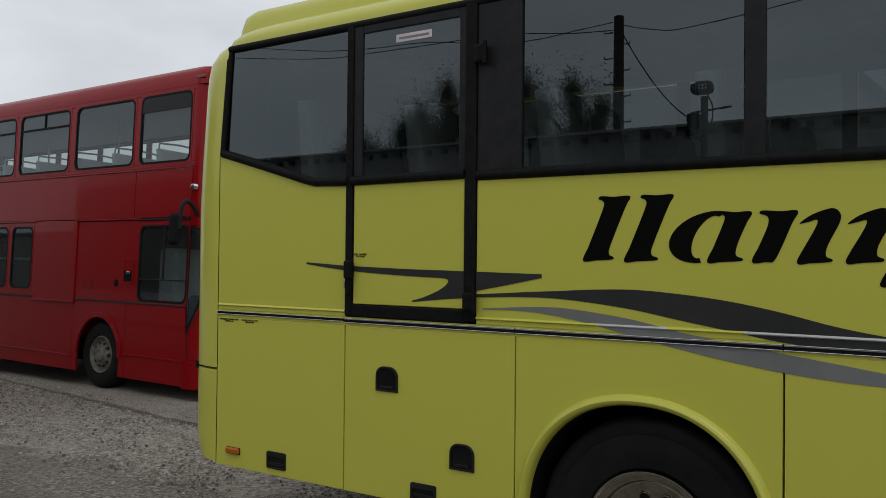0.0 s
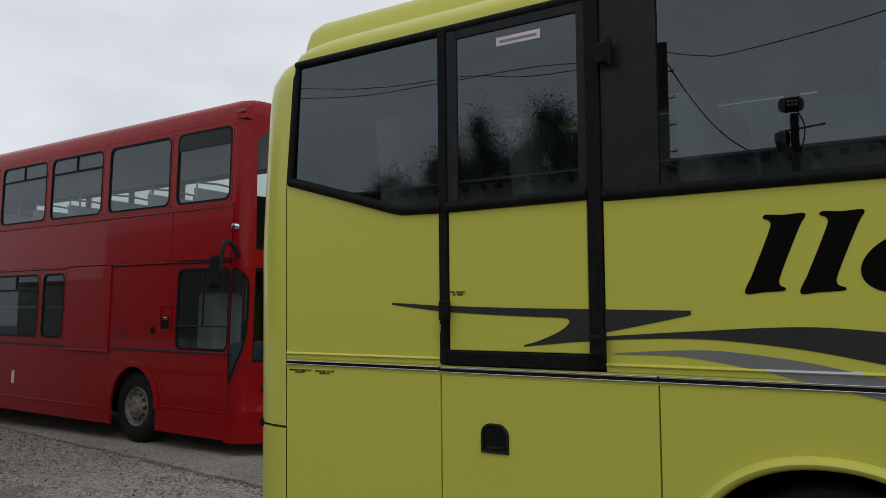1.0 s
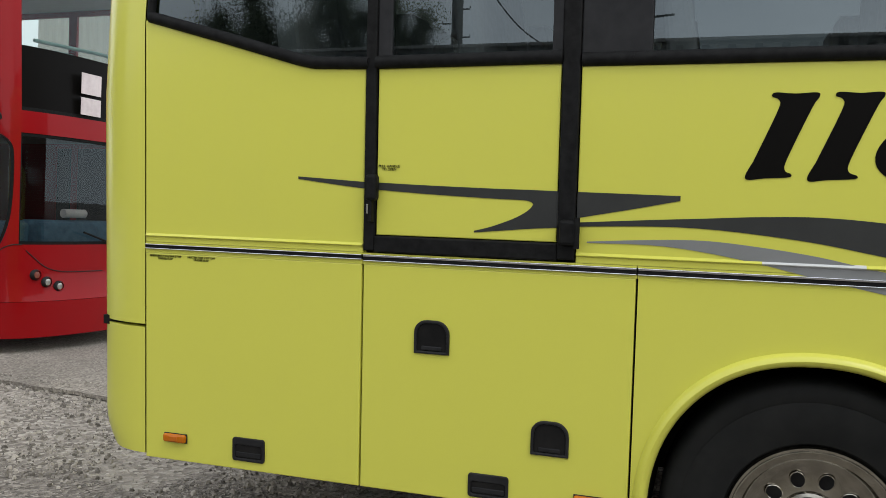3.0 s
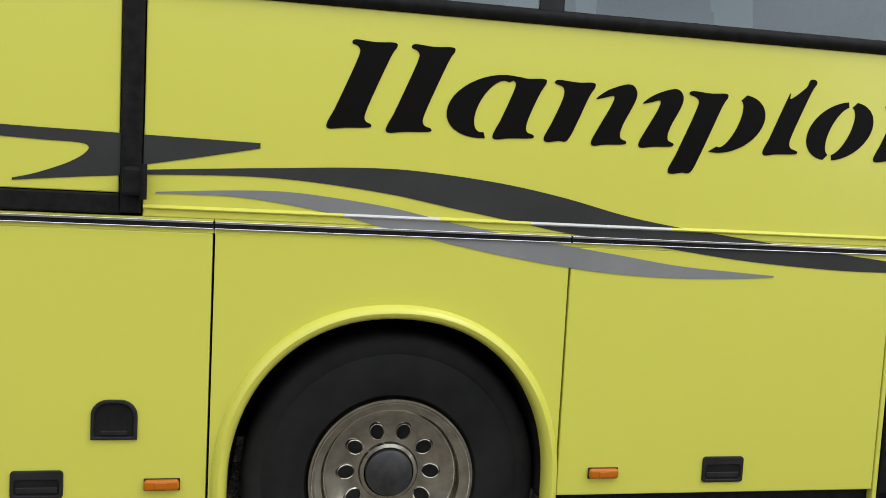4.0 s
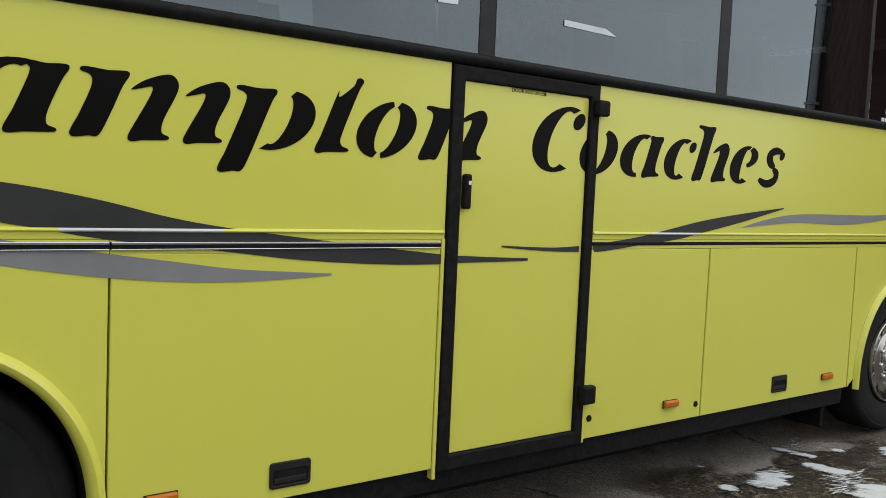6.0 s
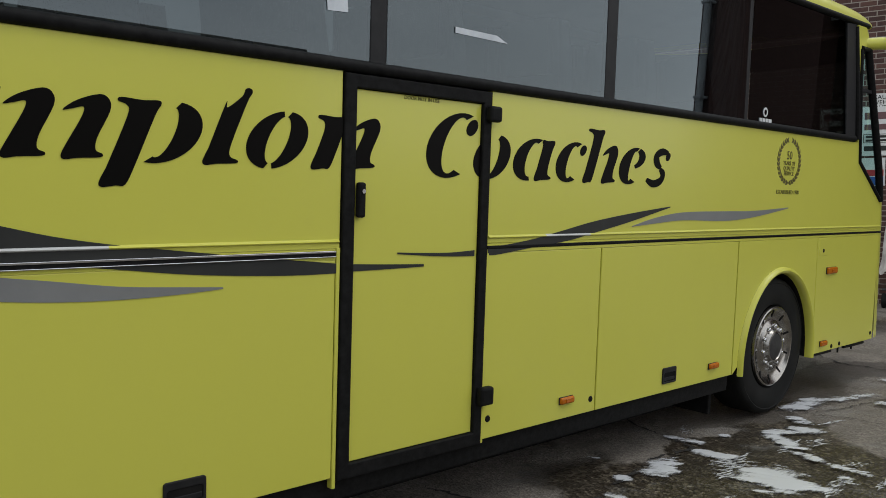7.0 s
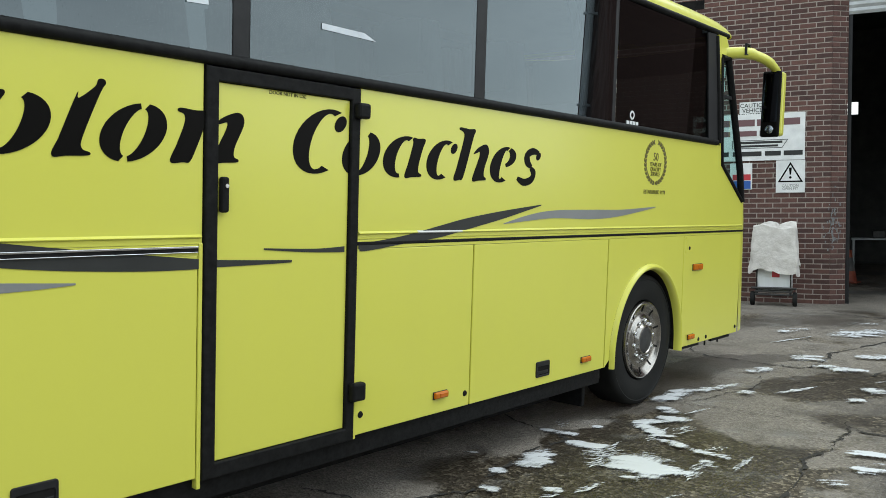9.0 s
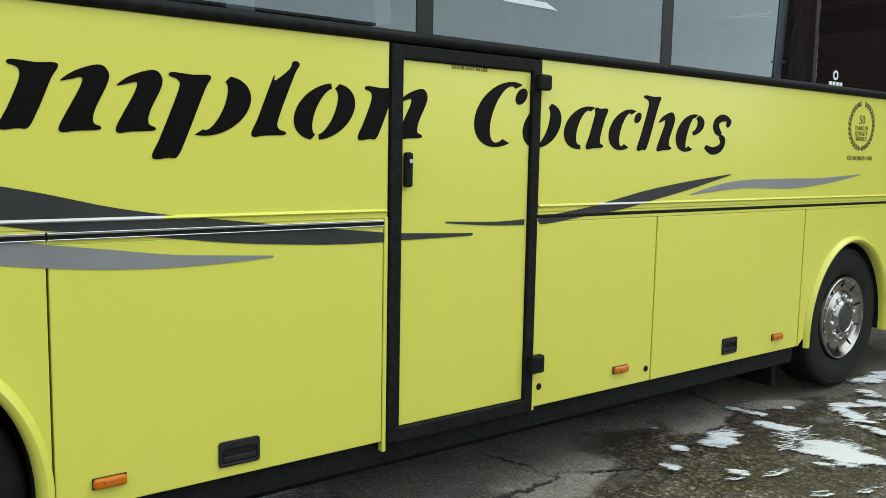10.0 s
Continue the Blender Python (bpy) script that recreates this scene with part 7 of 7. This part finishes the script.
# ---- foam on the wet concrete ----
FOAM = material("soap_foam", (0.66, 0.68, 0.70), 0.5)
n, l = FOAM.node_tree.nodes, FOAM.node_tree.links
geo, turn, fine = n.new("ShaderNodeNewGeometry"), n.new("ShaderNodeMapping"), n.new("ShaderNodeTexNoise")
turn.inputs["Rotation"].default_value = (0, 0, 1.16)
turn.inputs["Scale"].default_value = (7, 34, 1)
fine.inputs["Scale"].default_value, fine.inputs["Detail"].default_value, fine.inputs["Roughness"].default_value = 1.0, 7, 0.65
l.new(geo.outputs["Position"], turn.inputs[0])
l.new(turn.outputs[0], fine.inputs["Vector"])
depth = n.new("ShaderNodeAttribute")
depth.attribute_name = "thickness"
lift = n.new("ShaderNodeMath")
lift.operation = "MULTIPLY_ADD"
l.new(fine.outputs[0], lift.inputs[0])
lift.inputs[1].default_value = 0.7
l.new(depth.outputs["Fac"], lift.inputs[2])
cover = n.new("ShaderNodeMapRange")
cover.interpolation_type = "SMOOTHSTEP"
for k, v in zip((1, 2, 3, 4), (0.34, 0.66, 0.0, 0.95)):
    cover.inputs[k].default_value = v
l.new(lift.outputs[0], cover.inputs[0])
l.new(cover.outputs[0], n["Principled BSDF"].inputs["Alpha"])
foam = tagged(thing("soap_foam", "white soap foam lying in puddles on the concrete", "foam"), kind="stuff")
fv, ff, deep = [], [], []
along, across = Vector((0.40, -0.917)), Vector((0.917, 0.40))     # the way the foam has been dragged
# each: from, to, half width, how thick it lies, how rippled it is
strokes = (((9.10, -0.48, 8.94, -0.80), 0.15, 0.55, 0.25), ((8.94, -0.76, 9.03, -0.95), 0.055, 0.45, 0.3), ((9.16, -0.06, 9.18, -0.32), 0.075, 0.42, 0.3), ((9.06, -0.30, 9.02, -0.44), 0.16, 0.08, 1.6),
           ((8.58, -0.16, 8.88, -0.09), 0.10, 0.40, 0.5), ((8.85, -0.06, 9.04, -0.09), 0.06, 0.15, 1.2), ((8.39, -0.03, 8.40, -0.10), 0.06, 0.42, 0.4), ((8.49, 0.16, 8.51, 0.11), 0.05, 0.28, 0.5),
           ((8.26, 0.12, 8.27, 0.07), 0.045, 0.28, 0.5), ((9.60, 0.02, 9.60, -0.05), 0.035, 0.42, 0.2), ((9.30, 0.25, 9.35, -0.04), 0.05, 0.32, 0.6),
           ((9.85, -0.18, 10.02, -0.32), 0.06, 0.48, 0.2), ((10.06, -0.24, 10.13, -0.46), 0.075, 0.46, 0.25), ((9.82, -0.2, 9.70, -0.44), 0.07, 0.44, 0.3), ((9.66, -0.40, 9.62, -0.52), 0.10, 0.14, 1.6),
           ((9.58, -0.46, 9.48, -0.74), 0.05, 0.40, 0.5), ((9.48, -0.72, 9.42, -1.04), 0.045, 0.34, 0.7), ((9.3, -0.9, 9.24, -1.0), 0.06, 0.12, 1.4),
           ((10.52, 0.0, 10.87, -0.08), 0.085, 0.46, 0.3), ((10.36, -0.10, 10.25, -0.29), 0.065, 0.44, 0.3), ((10.86, 0.0, 11.18, -0.17), 0.085, 0.42, 0.3), ((11.16, -0.15, 11.5, -0.31), 0.075, 0.34, 0.5),
           ((12.0, -0.16, 12.27, -0.29), 0.11, 0.36, 0.4), ((12.87, -0.26, 13.0, -0.46), 0.16, 0.44, 0.3), ((12.66, -0.56, 12.54, -0.80), 0.12, 0.44, 0.3), ((12.54, -0.78, 12.6, -0.94), 0.12, 0.40, 0.4),
           ((14.45, -0.22, 14.95, -0.62), 0.26, 0.42, 0.4), ((14.3, 0.44, 14.8, 0.14), 0.13, 0.34, 0.5), ((13.25, -0.67, 13.36, -1.02), 0.13, 0.40, 0.4), ((11.9, -1.14, 11.73, -1.30), 0.11, 0.42, 0.4), ((11.36, -1.17, 11.4, -1.24), 0.07, 0.34, 0.5),
           ((9.95, -1.52, 10.0, -1.73), 0.07, 0.34, 0.6), ((9.62, -1.69, 9.78, -1.80), 0.09, 0.38, 0.5), ((9.33, -1.48, 9.3, -1.72), 0.06, 0.18, 1.3), ((8.09, -0.16, 8.1, -0.28), 0.06, 0.20, 1.2), ((8.28, -0.44, 8.3, -0.54), 0.05, 0.20, 1.2),
           ((8.74, -0.66, 8.72, -0.80), 0.05, 0.22, 1.2), ((15.1, 0.0, 15.7, -0.5), 0.2, 0.15, 1.0), ((8.56, 0.33, 8.58, 0.24), 0.05, 0.12, 1.4), ((11.0, -0.34, 11.2, -0.52), 0.09, 0.05, 1.5), ((12.9, -1.2, 13.2, -1.7), 0.2, 0.14, 1.2))
for seed, ((ax, ay, bx, by), wide, thick, ripple) in enumerate(strokes):
    p0, p1 = Vector((ax, ay)), Vector((bx, by))
    way = (p1 - p0).normalized()
    side = Vector((-way.y, way.x))
    mid, lx, ly = (p0 + p1) / 2, (p1 - p0).length / 2 + wide * 0.7, wide * 1.6
    step = 0.011 if mid.x < 10.5 else 0.018 if mid.x < 12.5 else 0.03
    nx, ny = int(lx * 2 / step), int(ly * 2 / step)
    index = {}
    for i in range(nx):
        for j in range(ny):
            u, v = (i / nx - 0.5) * 2, (j / ny - 0.5) * 2
            at = mid + way * (u * lx) + side * (v * ly)
            s, t = at.dot(along), at.dot(across)
            bend = 0.05 * noise.noise((s * 4, t * 4, 40))
            val = (0.36 * noise.noise((s * 5, (t + bend) * 9, seed)) + 0.36 * (ripple + 0.35) * noise.noise((s * 5, (t + bend) * 36, 7)) + 0.10 * noise.noise((s * 26, t * 50, 3))
                   + (thick - 0.08 if mid.x < 11.8 else thick - 0.17) - 0.78 * (u ** 4 + v * v))
            if val <= -0.16:
                continue
            quad = []
            for a, c in ((0, 0), (1, 0), (1, 1), (0, 1)):
                key = (seed, i + a, j + c)
                if key not in index:
                    q = mid + way * (((i + a) / nx - 0.5) * 2 * lx) + side * (((j + c) / ny - 0.5) * 2 * ly)
                    jit = 0.4 * step
                    index[key] = len(fv)
                    deep.append(val)
                    fv.append((q.x + rng.uniform(-jit, jit), q.y + rng.uniform(-jit, jit), rise(q.x) + 0.012 + 0.0004 * seed + 0.010 * max(0.0, min(val, 0.5))))
                quad.append(index[key])
            ff.append(tuple(quad))
# thin parallel ripples: from, to, how far the next one lies, how many
for (ax, ay, bx, by), (sx, sy), many in (((8.76, -0.44, 9.02, -0.47), (0.064, 0.022), 7), ((9.50, -0.45, 9.69, -0.48), (0.042, 0.017), 5), ((9.86, -0.46, 10.03, -0.51), (-0.026, -0.022), 4),
                                         ((9.46, 0.17, 9.60, 0.19), (0.03, 0.035), 4), ((9.50, -0.82, 9.64, -0.85), (0.02, -0.03), 3), ((8.90, -0.98, 9.14, -0.99), (0.05, 0.02), 5), ((8.70, -0.08, 8.86, -0.16), (0.04, 0.03), 4),
                                         ((8.36, -0.60, 8.52, -0.66), (0.04, 0.01), 3), ((9.22, -1.12, 9.44, -1.13), (0.05, 0.01), 4), ((10.30, -0.34, 10.48, -0.38), (0.05, -0.02), 3), ((8.50, -1.0, 8.62, -1.06), (0.03, 0.0), 3),
                                         ((8.20, -0.50, 8.31, -0.57), (0.03, 0.01), 2), ((8.30, -0.89, 8.42, -0.96), (0.03, 0.01), 3), ((11.3, -0.62, 11.6, -0.72), (0.08, -0.05), 3), ((12.2, -1.15, 12.5, -1.35), (0.1, -0.06), 3), ((13.6, 0.25, 14.1, 0.05), (0.15, -0.05), 3)):
    for k in range(many):
        p0 = Vector((ax + sx * k + rng.uniform(-0.02, 0.02), ay + sy * k + rng.uniform(-0.006, 0.006)))
        p1 = Vector((bx + sx * k + rng.uniform(-0.05, 0.03), by + sy * k + rng.uniform(-0.006, 0.006)))
        side = (p1 - p0).orthogonal().normalized()
        k0, cuts = len(fv), 14
        for i in range(cuts + 1):
            f = i / cuts
            q = p0.lerp(p1, f) + side * (0.006 * math.sin(f * 9 + k) + 0.008 * noise.noise((f * 5, k * 3.1, ax)))
            half = (0.0075 + 0.006 * noise.noise((f * 7, k * 1.7, ay))) * min(1.0, 5 * f, 5 * (1 - f)) * (1 if ax < 11 else 2) + 0.0008
            for e in (-1, 1):
                fv.append((q.x + side.x * half * e, q.y + side.y * half * e, rise(q.x) + 0.014))
                deep.append(0.16 + 0.25 * noise.noise((f * 6, k * 2.3, bx)))
        ff += [(k0 + 2 * i, k0 + 2 * i + 1, k0 + 2 * i + 3, k0 + 2 * i + 2) for i in range(cuts)]
me = bpy.data.meshes.new("foam_patch")
me.from_pydata(fv, [], ff)
me.materials.append(FOAM)
at = me.attributes.new("thickness", "FLOAT", "POINT")
at.data.foreach_set("value", np.array(deep, dtype=np.float32))
for p in me.polygons:
    p.use_smooth = True
o = new("foam_patch", me)
o.parent = foam
